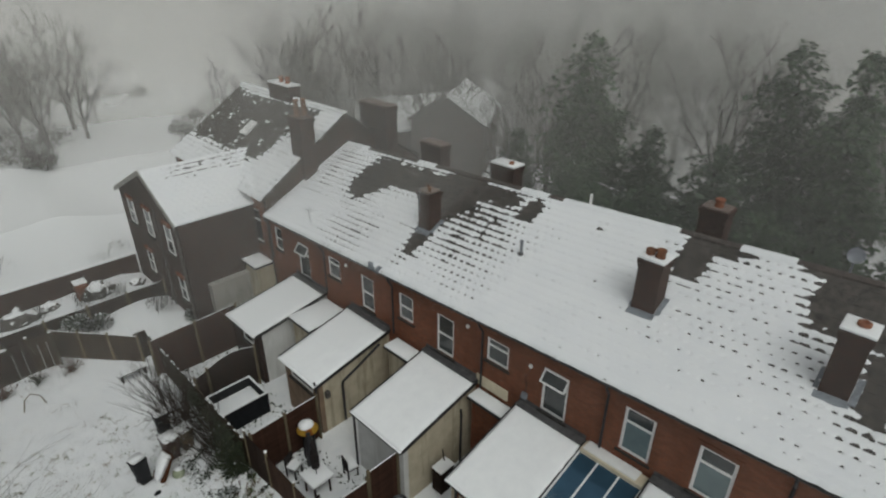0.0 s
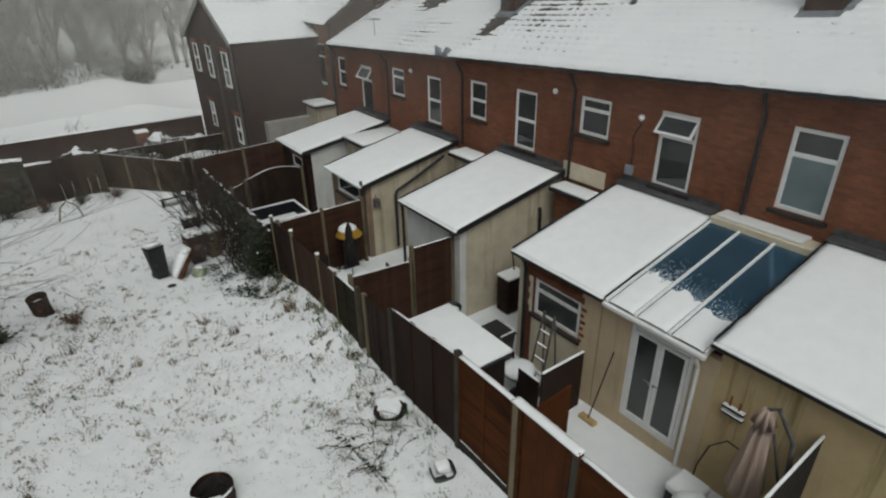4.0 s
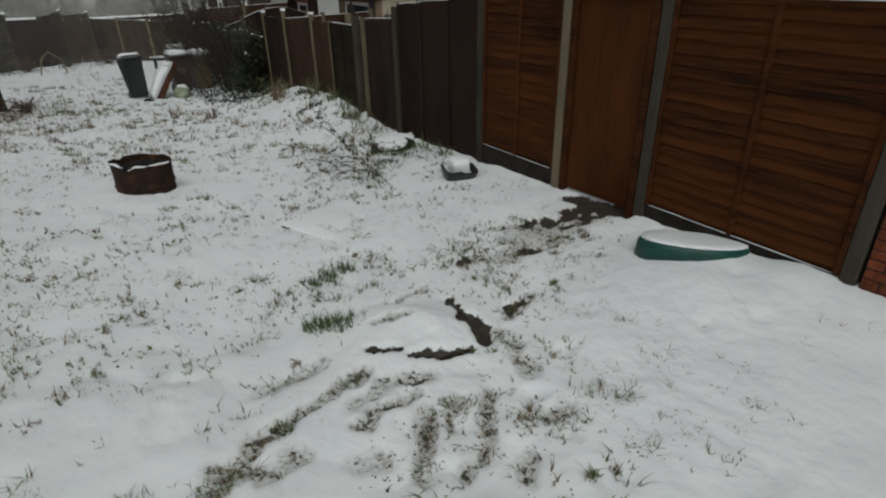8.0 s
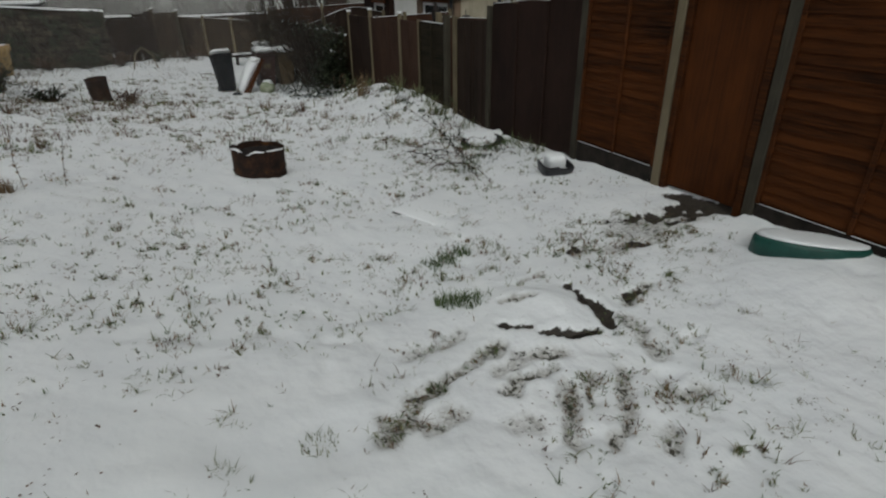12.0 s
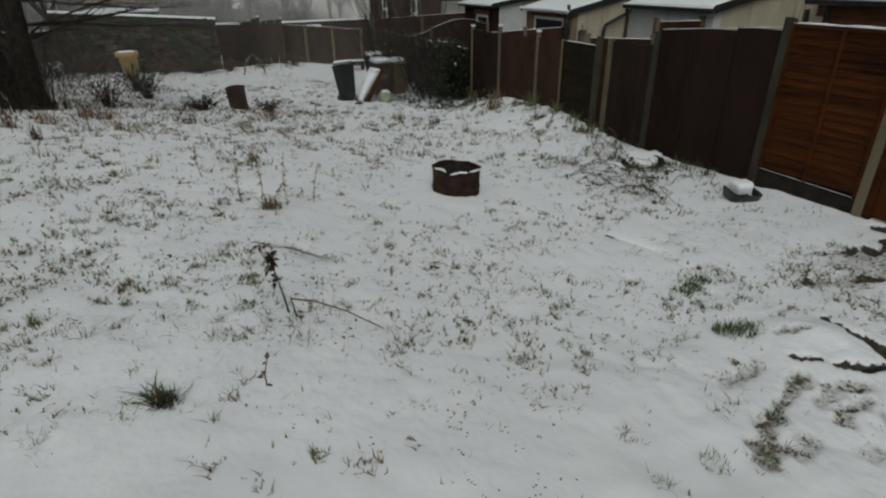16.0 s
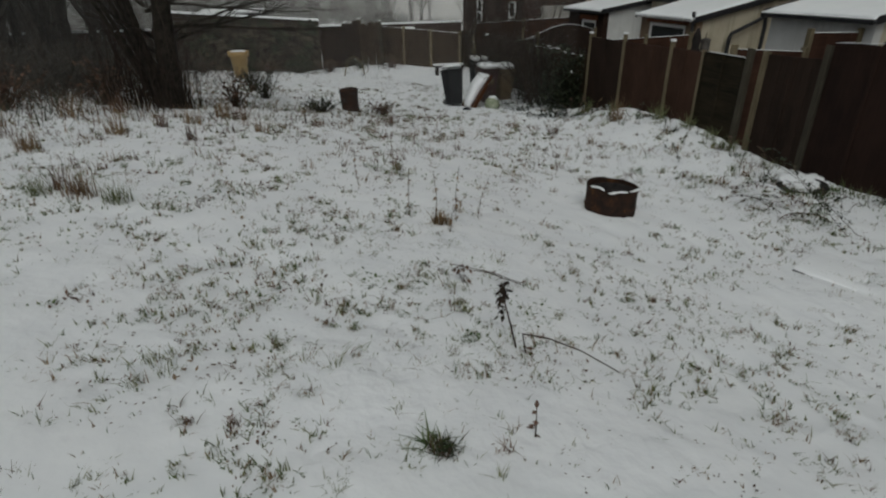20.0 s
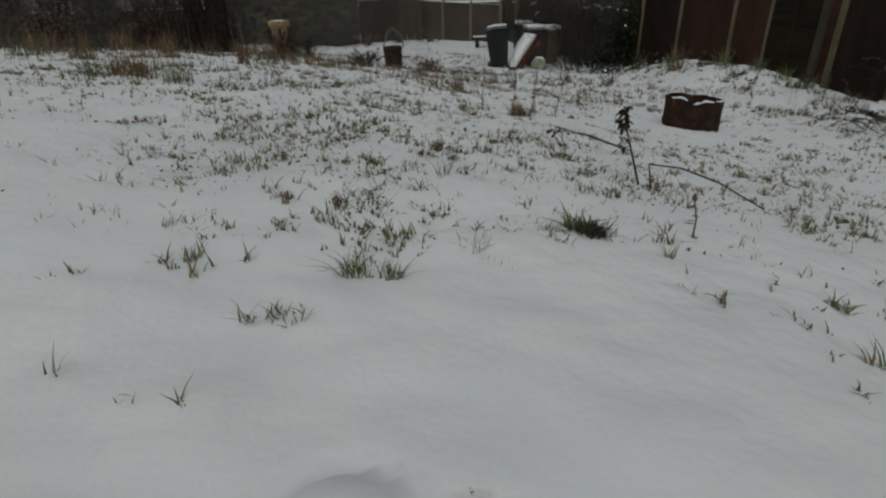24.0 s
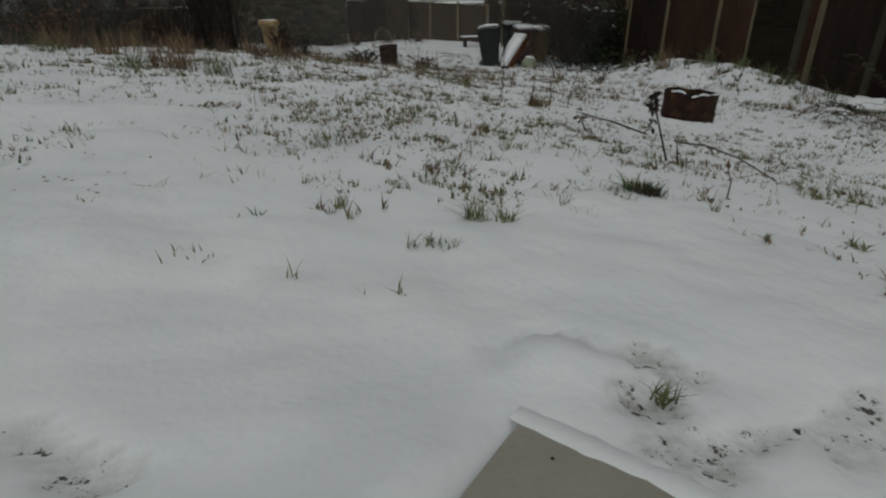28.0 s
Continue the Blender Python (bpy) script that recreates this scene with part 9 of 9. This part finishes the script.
for x, y, n, h, r in ((-5.25, 7.5, 46, 0.24, 0.10), (-5.45, 7.7, 30, 0.26, 0.06), (-4.56, 10.4, 40, 0.30, 0.08), (-5.13, 11.5, 40, 0.36, 0.10), (-6.1, 13.2, 50, 0.45, 0.10), (-6.9, 10.4, 50, 0.30, 0.2), (-1.82, 9.0, 22, 0.22, 0.05), (2.42, 12.6, 60, 0.26, 0.12),
                      (-0.3, 11.0, 30, 0.16, 0.10), (0.9, 12.0, 30, 0.18, 0.12), (-2.6, 12.5, 44, 0.22, 0.14), (-1.0, 13.8, 44, 0.22, 0.16), (1.4, 10.5, 24, 0.16, 0.1), (-4.0, 12.8, 50, 0.28, 0.16), (-7.8, 9.2, 50, 0.26, 0.2)):
    clump(x, y, n, h, r, DEAD_RED, "withered red-brown clump in the snow", 0.006, 0.8)
clump(-2.78, 3.52, 160, 0.075, 0.06, IVY, "dark matted weed root clear of the snow", 0.005, 1.3)
clump(-2.80, 3.52, 80, 0.075, 0.05, DEAD_RED, "brown withered tussock base", 0.005, 1.2)
clump(-2.82, 3.56, 46, 0.10, 0.05, GRASS_DARK, "drooping dark green weed on a brown base", 0.007, 1.7)
clump(-1.86, 6.65, 110, 0.17, 0.09, DEAD, "brown withered tussock on the bank", 0.006, 1.0)
for x, y, n, h, r in ((-5.2, 7.4, 40, 0.34, 0.14), (-6.3, 9.6, 60, 0.34, 0.16), (-5.6, 10.8, 60, 0.36, 0.16), (-7.4, 11.4, 60, 0.42, 0.2), (-4.7, 11.9, 50, 0.36, 0.15), (-6.6, 12.4, 60, 0.45, 0.2), (-8.3, 11.0, 60, 0.4, 0.2), (-3.6, 11.4, 40, 0.28, 0.12), (-4.3, 13.1, 50, 0.4, 0.15), (0.2, 12.4, 30, 0.24, 0.1), (1.9, 13.6, 36, 0.3, 0.12), (2.6, 11.3, 30, 0.22, 0.1)):
    clump(x, y, n, h, r, DEAD, "straw-brown clump of dead stalks in the snow", 0.007, 0.7)
clump(3.82, 12.4, 70, 0.55, 0.14, DEAD, "tall dead stalks by the fence", 0.006, 0.5)
for x, y, n, h in ((4.30, 8.6, 40, 0.22), (4.25, 9.5, 60, 0.30), (4.32, 10.7, 60, 0.34), (4.28, 11.6, 70, 0.42), (4.2, 13.1, 50, 0.30), (4.25, 14.3, 50, 0.30), (4.3, 7.0, 40, 0.20), (4.3, 6.6, 30, 0.14), (4.35, 10.1, 40, 0.30)):
    clump(x, y, n, h, 0.14, GRASS, "green weeds growing along the foot of the fence", 0.006, 1.1)
for x, y, n, h in ((3.75, 7.25, 40, 0.13), (3.58, 7.5, 34, 0.12), (3.9, 7.2, 40, 0.16), (4.25, 7.25, 30, 0.2), (3.5, 7.0, 30, 0.12), (3.3, 6.8, 30, 0.10), (2.3, 9.3, 24, 0.10), (2.9, 9.9, 24, 0.10)):
    clump(x, y, n, h, 0.12, GRASS_DARK, "dark green weeds round the old tyre", 0.006, 1.3)


rng_foot = random.Random(62)
for k in range(60):
    y = rng_foot.uniform(6.6, 14.4)
    x = 4.4 - abs(rng_foot.gauss(0, 0.5)) - 0.1
    clump(x, y, rng_foot.randint(10, 26), rng_foot.uniform(0.07, 0.17), rng_foot.uniform(0.06, 0.16), (GRASS_DARK, DEAD_RED, GRASS, IVY, DEAD)[k % 5], "low weeds in thin snow beside the fence", 0.008, 1.5, k)


def low_shrub(x, y, wide, high, n, leaf, label, seed):
    t = thing("low_shrub", label, "shrub", "low shrubs on the plot")
    rng, z = random.Random(seed), ground_z(x, y)
    bm, bl = bmesh.new(), Blades()
    for _ in range(n):
        a, ln = rng.uniform(0, 6.28), high * rng.uniform(0.5, 1.1)
        r0 = wide * 0.5 * rng.random()
        pts = [Vector((x + 0.15 * r0 * math.cos(a), y + 0.15 * r0 * math.sin(a), z - 0.03)), Vector((x + 0.6 * r0 * math.cos(a), y + 0.6 * r0 * math.sin(a), z + 0.5 * ln)), Vector((x + (r0 + 0.1) * math.cos(a), y + (r0 + 0.1) * math.sin(a), z + ln))]
        tube(bm, pts, [0.008, 0.006, 0.003], 3)
        for _ in range(9):
            p = pts[1].lerp(pts[2], rng.random()) if rng.random() < 0.7 else pts[0].lerp(pts[1], rng.uniform(0.3, 1))
            bl.leaf(p, Vector((rng.uniform(-1, 1), rng.uniform(-1, 1), rng.uniform(-0.7, 0.5))).normalized(), rng.uniform(0.05, 0.11), rng.uniform(0.018, 0.04))
    tagged(part("twig", bm, TWIG, t), kind="stuff")
    tagged(bl.done("leaf", leaf, t), kind="stuff")


low_shrub(-3.55, 17.6, 0.9, 0.65, 40, IVY, "dark green leafy shrub beyond the tree", 1)
low_shrub(-4.15, 14.9, 0.8, 0.75, 34, DEAD_RED, "brown twiggy shrub with withered leaves", 2)
low_shrub(-6.6, 14.6, 1.4, 0.9, 60, DEAD_RED, "brown bracken heaped beside the tree", 3)
low_shrub(-8.2, 14.0, 1.8, 0.8, 70, DEAD_RED, "brown bracken on the bank", 4)
low_shrub(-2.3, 15.2, 1.0, 0.35, 40, IVY, "low green weeds in front of the rusty bin", 5)
low_shrub(-0.8, 15.6, 0.8, 0.3, 30, DEAD_RED, "low withered weeds beside the rusty bin", 6)
for i, (x, y, wide, high, n, leaf) in enumerate(((-5.9, 26.2, 1.3, 0.75, 46, DEAD_RED), (-4.7, 26.3, 1.2, 0.60, 40, IVY), (-3.4, 26.3, 1.3, 0.55, 40, DEAD_RED), (-2.2, 26.2, 1.2, 0.50, 40, IVY), (-1.0, 26.1, 1.1, 0.55, 36, DEAD_RED), (0.3, 26.2, 1.2, 0.45, 36, IVY), (1.6, 26.0, 1.2, 0.5, 36, DEAD_RED))):
    low_shrub(x, y, wide, high, n, leaf, ("brown twiggy undergrowth at the foot of the far wall", "dark green undergrowth at the foot of the far wall")[i % 2], 20 + i)
low_shrub(-3.95, 19.6, 1.2, 0.75, 56, IVY, "dark leafy shrub in front of the pale planter", 30)
low_shrub(-9.6, 12.2, 1.8, 0.8, 60, DEAD_RED, "brown bracken at the edge of the plot", 7)


def stalks():
    rng = random.Random(14)
    def stem(pts, r, label, leaves=0, mm=TWIG, lm=DEAD_RED):
        t = thing("dead_stalk", label, "plant stalk", "dead stalks on the plot")
        bm = bmesh.new()
        pts = [Vector((x, y, ground_z(x, y) + h)) for x, y, h in pts]
        tube(bm, pts, [r * (1 - 0.5 * i / len(pts)) for i in range(len(pts))], 5)
        part("stem", bm, mm, t)
        if leaves:
            bl = Blades()
            for _ in range(leaves):
                i = rng.randrange(1, len(pts))
                p = pts[i - 1].lerp(pts[i], rng.random())
                d = Vector((rng.uniform(-1, 1), rng.uniform(-1, 1), rng.uniform(-0.8, 0.4))).normalized()
                bl.leaf(p, d, rng.uniform(0.03, 0.07), rng.uniform(0.008, 0.02))
            tagged(bl.done("leaf", lm, t), kind="stuff")
        return t
    stem([(-2.02, 4.28, 0), (-2.04, 4.30, 0.13), (-1.90, 4.22, 0.145), (-1.72, 4.13, 0.11), (-1.50, 4.02, 0.02)], 0.0065, "bent dark brown stalk lying over the snow", 5, TWIG, DEAD_RED)
    for dx, dz in ((0.0, 0.0), (0.03, 0.015), (-0.02, 0.03)):
        stem([(-2.08 + dx, 5.28, 0.0), (-2.14 + dx, 5.34, 0.10 + dz), (-1.9 + dx, 5.26 + dz, 0.10), (-1.64 + dx, 5.14 + dz, 0.05)], 0.004, "bent bramble stalk on the snow", 10, TWIG, DEAD_RED)
    dock = stem([(-2.06, 4.34, 0), (-2.08, 4.40, 0.14), (-2.11, 4.46, 0.30), (-2.12, 4.48, 0.40)], 0.007, "upright dock stalk with dark withered leaves")
    bl = Blades()
    for _ in range(46):
        u = rng.choice((rng.uniform(0.30, 0.40), rng.uniform(0.30, 0.40), rng.uniform(0.17, 0.25)))
        bl.leaf(Vector((-2.115 + rng.gauss(0, 0.014), 4.46 + rng.gauss(0, 0.014), ground_z(-2.1, 4.4) + u)), Vector((rng.uniform(-0.8, 0.8), rng.uniform(-0.8, 0.8), rng.uniform(-1, 0.1))).normalized(), rng.uniform(0.04, 0.075), rng.uniform(0.012, 0.022))
    tagged(bl.done("leaf", STEM, dock), kind="stuff")
    stem([(-2.3, 3.55, 0), (-2.3, 3.55, 0.08), (-2.27, 3.62, 0.14)], 0.004, "short withered brown plant stalk", 6)
    for x, y, h in ((-1.96, 6.6, 0.55), (-1.7, 6.7, 0.62), (-2.15, 6.9, 0.5), (-1.86, 6.4, 0.4), (-1.4, 6.9, 0.5), (-2.5, 8.0, 0.4)):
        stem([(x, y, 0), (x + rng.uniform(-.05, .05), y, h * 0.5), (x + rng.uniform(-.12, .12), y + rng.uniform(-.1, .1), h)], 0.0035, "thin upright dead stalk", 16, TWIG, DEAD)
    for k, (tx, ty, th) in enumerate(((2.48, 7.10, 0.80), (2.66, 6.98, 0.66))):
        bx, by = 3.10 - 0.10 * k, 6.06 + 0.07 * k
        t = stem([(bx, by, 0), (bx + 0.35 * (tx - bx), by + 0.35 * (ty - by), 0.42 * th), (bx + 0.7 * (tx - bx), by + 0.7 * (ty - by), 0.80 * th), (tx, ty, th), (tx - 0.1, ty + 0.1, th - 0.03)], 0.0042, "long arching bramble stem with dark leaves at its tip", 0, TWIG, IVY)
        bl = Blades()
        for _ in range(60):
            u = rng.random() ** 0.7
            p = Vector((bx + u * (tx - bx), by + u * (ty - by), ground_z(bx, by) + 0.05 + th * min(1.0, 1.1 * u)))
            bl.leaf(p, Vector((rng.uniform(-1, 1), rng.uniform(-1, 1), rng.uniform(-0.8, 0.3))).normalized(), rng.uniform(0.03, 0.07), rng.uniform(0.012, 0.024))
        tagged(bl.done("leaf", IVY, t), kind="stuff")
    for k in range(20):
        x, y = 3.4 + rng.uniform(-0.6, 0.9), 6.8 + rng.uniform(-0.5, 0.7)
        a = rng.uniform(2.0, 4.4)
        ln = rng.uniform(0.4, 0.8)
        stem([(x, y, 0), (x + 0.3 * ln * math.cos(a), y + 0.3 * ln * math.sin(a), 0.16 * ln), (x + 0.7 * ln * math.cos(a), y + 0.7 * ln * math.sin(a), 0.20 * ln), (x + ln * math.cos(a), y + ln * math.sin(a), 0.05 * ln)], 0.004, "low bramble stem with withered leaves", 16, TWIG, (IVY, DEAD_RED)[k % 2])
    for k in range(26):                                               # withered weeds along the foot of the fence
        y = rng.uniform(7.9, 14.6)
        x = 4.38 - abs(rng.gauss(0, 0.45))
        h = rng.uniform(0.15, 0.45)
        stem([(x, y, 0), (x + rng.uniform(-.08, .08), y + rng.uniform(-.08, .08), 0.6 * h), (x + rng.uniform(-.22, .1), y + rng.uniform(-.2, .2), h)], 0.0045, "withered weed stalk near the fence", 22, TWIG, (IVY, DEAD_RED, DEAD, GRASS_DARK)[k % 4])
    stem([(-1.25, 2.1, 0.0), (-1.3, 2.3, 0.02), (-1.42, 2.5, 0.012)], 0.004, "fine twig lying on the snow")


stalks()


def ivy_hedge():
    """Ivy and brambles that sprawl over the old fence behind the bins and down to the snow."""
    h = thing("ivy_hedge", "dark ivy and bramble thicket sprawling over an old fence", "hedge")
    rng, bl, low = random.Random(8), Blades(), Blades()
    n = 0
    while n < 3400:
        y = 14.9 + 5.2 * rng.random() ** 1.9
        x = FENCE_X - 0.15 - abs(rng.gauss(0, 0.34))
        base = ground_z(min(x, 4.4), y)
        z = base + 1.75 * rng.random() ** 1.2
        reach = 0.10 + 0.55 * (0.5 + noise.noise((y * 1.1, z * 1.4, 2.0))) - 0.30 * max(0.0, z - base - 0.8)
        if FENCE_X - x > reach + 0.35 * rng.random() or z > 1.20 + 0.3 * noise.noise((y * 2.0, 5.0, 0.0)) or noise.noise((x * 2.5, y * 2.5, z * 2.5)) < -0.28:
            continue
        n += 1
        bl.leaf(Vector((x, y, z)), Vector((rng.uniform(-1, 0.4), rng.uniform(-1, 1), rng.uniform(-0.8, 0.5))).normalized(), rng.uniform(0.05, 0.11), rng.uniform(0.02, 0.045))
    n = 0
    while n < 3200:
        x, y = 4.4 - abs(rng.gauss(0, 0.75)), 13.5 + 3.6 * rng.random()
        if x < 2.7 or noise.noise((x * 1.6, y * 1.6, 8.0)) < -0.15 + 0.5 * smooth(15.0, 13.4, y):
            continue
        n += 1
        high = 0.08 + 0.75 * smooth(3.1, 4.2, x) * smooth(14.2, 15.6, y)
        p = Vector((x, y, ground_z(x, y) + rng.random() * high))
        (low if p.z < ground_z(x, y) + 0.10 else bl).leaf(p, Vector((rng.uniform(-1, 1), rng.uniform(-1, 1), rng.uniform(-0.3, 0.6))).normalized(), rng.uniform(0.04, 0.10), rng.uniform(0.02, 0.045))
    bl.done("ivy_leaves", IVY, h, "dark glossy leaves")
    low.done("ground_ivy", SNOWY_LEAF, h, "low ivy dusted with snow")
    y = 15.0
    while y < 24.55:
        w = min(rng.uniform(0.12, 0.16), 24.6 - y)
        top = 1.02 - 0.012 * (y - 15) + rng.uniform(-0.05, 0.04)
        part("fence_board", soft_box(FENCE_X - 0.02 - rng.uniform(0, 0.012), FENCE_X + 0.02, y + 0.003, y + w - 0.003, -1.0, top, 0.004), OLD_BOARD, h)
        if rng.random() < 0.4:
            part("snow_cap", soft_box(FENCE_X - 0.035, FENCE_X + 0.025, y, y + w, top - 0.003, top + rng.uniform(0.01, 0.035), 0.006), SNOW, h)
        y += w
    part("fence_board", soft_box(4.02, FENCE_X + 0.02, 24.56, 24.60, -1.0, 0.92, 0.004), OLD_BOARD, h)


def bare_shrub(x, y, n, low, high, label, seed):
    """Many slender leafless stems that rise and fan out from one root."""
    t = thing("bare_shrub", label, "shrub", "leafless shrubs behind the bins")
    rng, z = random.Random(seed), ground_z(x, y)
    stems, twigs = bmesh.new(), bmesh.new()
    for _ in range(n):
        a, ln, out = rng.uniform(0, 6.28), rng.uniform(low, high), rng.uniform(0.08, 0.44)
        dx, dy = out * math.cos(a) - 0.17, out * math.sin(a) - 0.04
        bx, by = x + rng.gauss(0, 0.16), y + rng.gauss(0, 0.16)
        pts = [Vector((bx + dx * ln * u ** 1.35 + rng.gauss(0, 0.02), by + dy * ln * u ** 1.35 + rng.gauss(0, 0.02), z - 0.05 + ln * u * (1 - 0.12 * out * u))) for u in (0, 0.25, 0.5, 0.75, 1.0)]
        tube(stems, pts, [0.017, 0.014, 0.012, 0.009, 0.004], 4)
        for _ in range(rng.randint(3, 6)):
            i = rng.randrange(1, 4)
            p = pts[i].lerp(pts[i + 1], rng.random())
            b = rng.uniform(0, 6.28)
            d = Vector((0.5 * math.cos(b), 0.5 * math.sin(b), 0.9)) * rng.uniform(0.3, 0.8)
            tube(twigs, [p, p + d * 0.5, p + d + Vector((0, 0, 0.05))], [0.006, 0.005, 0.003], 3)
    tagged(part("stem", stems, STEM, t), kind="stuff")
    tagged(part("twig", twigs, STEM, t), kind="stuff")


for i, (x, y, n, low, high) in enumerate(((3.85, 16.6, 9, 1.8, 3.4), (4.1, 17.3, 14, 2.0, 4.0), (3.70, 18.4, 18, 2.2, 4.2), (4.05, 19.2, 18, 2.2, 4.2), (3.3, 19.2, 14, 2.0, 4.0), (3.6, 20.2, 14, 2.0, 4.2))):
    bare_shrub(x, y, n, low, high, "leafless brown shrub of slender upright stems", 300 + i)


def arching_shrub(x, y, n, label, seed):
    """Twiggy stems that arch out of the ivy and hang over the bins."""
    t = thing("arching_shrub", label, "shrub", "leafless shrubs behind the bins")
    rng, z = random.Random(seed), ground_z(x, y)
    stems, twigs, bl = bmesh.new(), bmesh.new(), Blades()
    for _ in range(n):
        a = rng.gauss(3.3, 0.9)
        ln, up = rng.uniform(0.7, 2.0), rng.uniform(0.9, 1.9)
        bx, by = x + rng.gauss(0, 0.2), y + rng.gauss(0, 0.2)
        pts = [Vector((bx + ln * u * math.cos(a), by + ln * u * math.sin(a), z + up * math.sin(2.1 * u) + rng.gauss(0, 0.02))) for u in (0, 0.2, 0.4, 0.6, 0.8, 1.0)]
        tube(stems, pts, [0.010, 0.009, 0.008, 0.006, 0.005, 0.003], 4)
        for _ in range(7):
            i = rng.randrange(2, 5)
            p = pts[i].lerp(pts[i + 1], rng.random())
            d = Vector((rng.gauss(-0.3, 0.5), rng.gauss(0, 0.5), rng.uniform(-0.3, 0.7))) * rng.uniform(0.2, 0.5)
            tube(twigs, [p, p + d * 0.5, p + d], [0.005, 0.004, 0.003], 3)
            if rng.random() < 0.5:
                bl.leaf(p + d * 0.6, Vector((rng.uniform(-1, 1), rng.uniform(-1, 1), rng.uniform(-0.8, 0.2))).normalized(), rng.uniform(0.04, 0.08), rng.uniform(0.014, 0.03))
    tagged(part("stem", stems, STEM, t), kind="stuff")
    tagged(part("twig", twigs, STEM, t), kind="stuff")
    tagged(bl.done("leaf", SNOWY_LEAF, t), kind="stuff")


for i, (x, y, n) in enumerate(((3.75, 16.3, 20), (3.95, 17.4, 16), (3.7, 18.6, 14))):
    arching_shrub(x, y, n, "twiggy leafless shrub arching over the bins", 400 + i)


ivy_hedge()


def thicket():
    """Dead weeds and brambles on the far half of the plot and under the tree."""
    rng = random.Random(41)
    a, b, c = Blades(), Blades(), Blades()
    n = 0
    while n < 10500:
        x, y = rng.uniform(-16, 2.0), rng.uniform(10.5, 27.2)
        k = 0.05 + 0.9 * smooth(-2.0, -5.5, x) * smooth(10.5, 14.5, y) + 0.6 * math.exp(-((y - 14.5) ** 2 / 3)) * smooth(1.5, -1.0, x) + 0.5 * smooth(24.5, 26.6, y)
        k += 0.6 * noise.noise((x * 0.8, y * 0.8, 6.0))
        if rng.random() > k * 0.6:
            continue
        n += 1
        z = ground_z(x, y)
        big = smooth(-5.0, -8.5, x) + 0.5 * smooth(25.0, 26.8, y)
        hgt = rng.uniform(0.08, 0.26) * (1 + 1.5 * big)
        pick = rng.random()
        bl = (b if pick < 0.5 else c) if big > 0.3 else a if pick < 0.35 else b if pick < 0.7 else c
        bl.blade(x, y, z - 0.02, hgt, rng.uniform(0.006, 0.014), rng.uniform(0.3, 2.0), rng.uniform(0, 6.28))
    tagged(a.done("dead_weeds", DEAD), "straw-coloured dead weeds on the far bank", "weeds", kind="stuff")
    tagged(b.done("brown_weeds", DEAD_RED), "brown bracken and brambles round the tree", "weeds", kind="stuff")
    tagged(c.done("green_weeds", IVY), "dark green weeds dusted with snow", "weeds", kind="stuff")
    bm = bmesh.new()
    for _ in range(150):
        x, y = rng.uniform(-17, -5.5), rng.uniform(16, 27)
        z = ground_z(x, y)
        t = rng.uniform(0, 6.28)
        ln = rng.uniform(0.8, 2.2)
        tube(bm, [(x, y, z), (x + 0.3 * ln * math.cos(t), y + 0.3 * ln * math.sin(t), z + 0.6 * ln), (x + 0.8 * ln * math.cos(t), y + 0.8 * ln * math.sin(t), z + 0.55 * ln)], [0.014, 0.01, 0.004], 3)
    tagged(mesh_ob("bramble_stems", bm, TWIG), "dark arching bramble stems on the plot edge", "brambles", kind="stuff")


thicket()
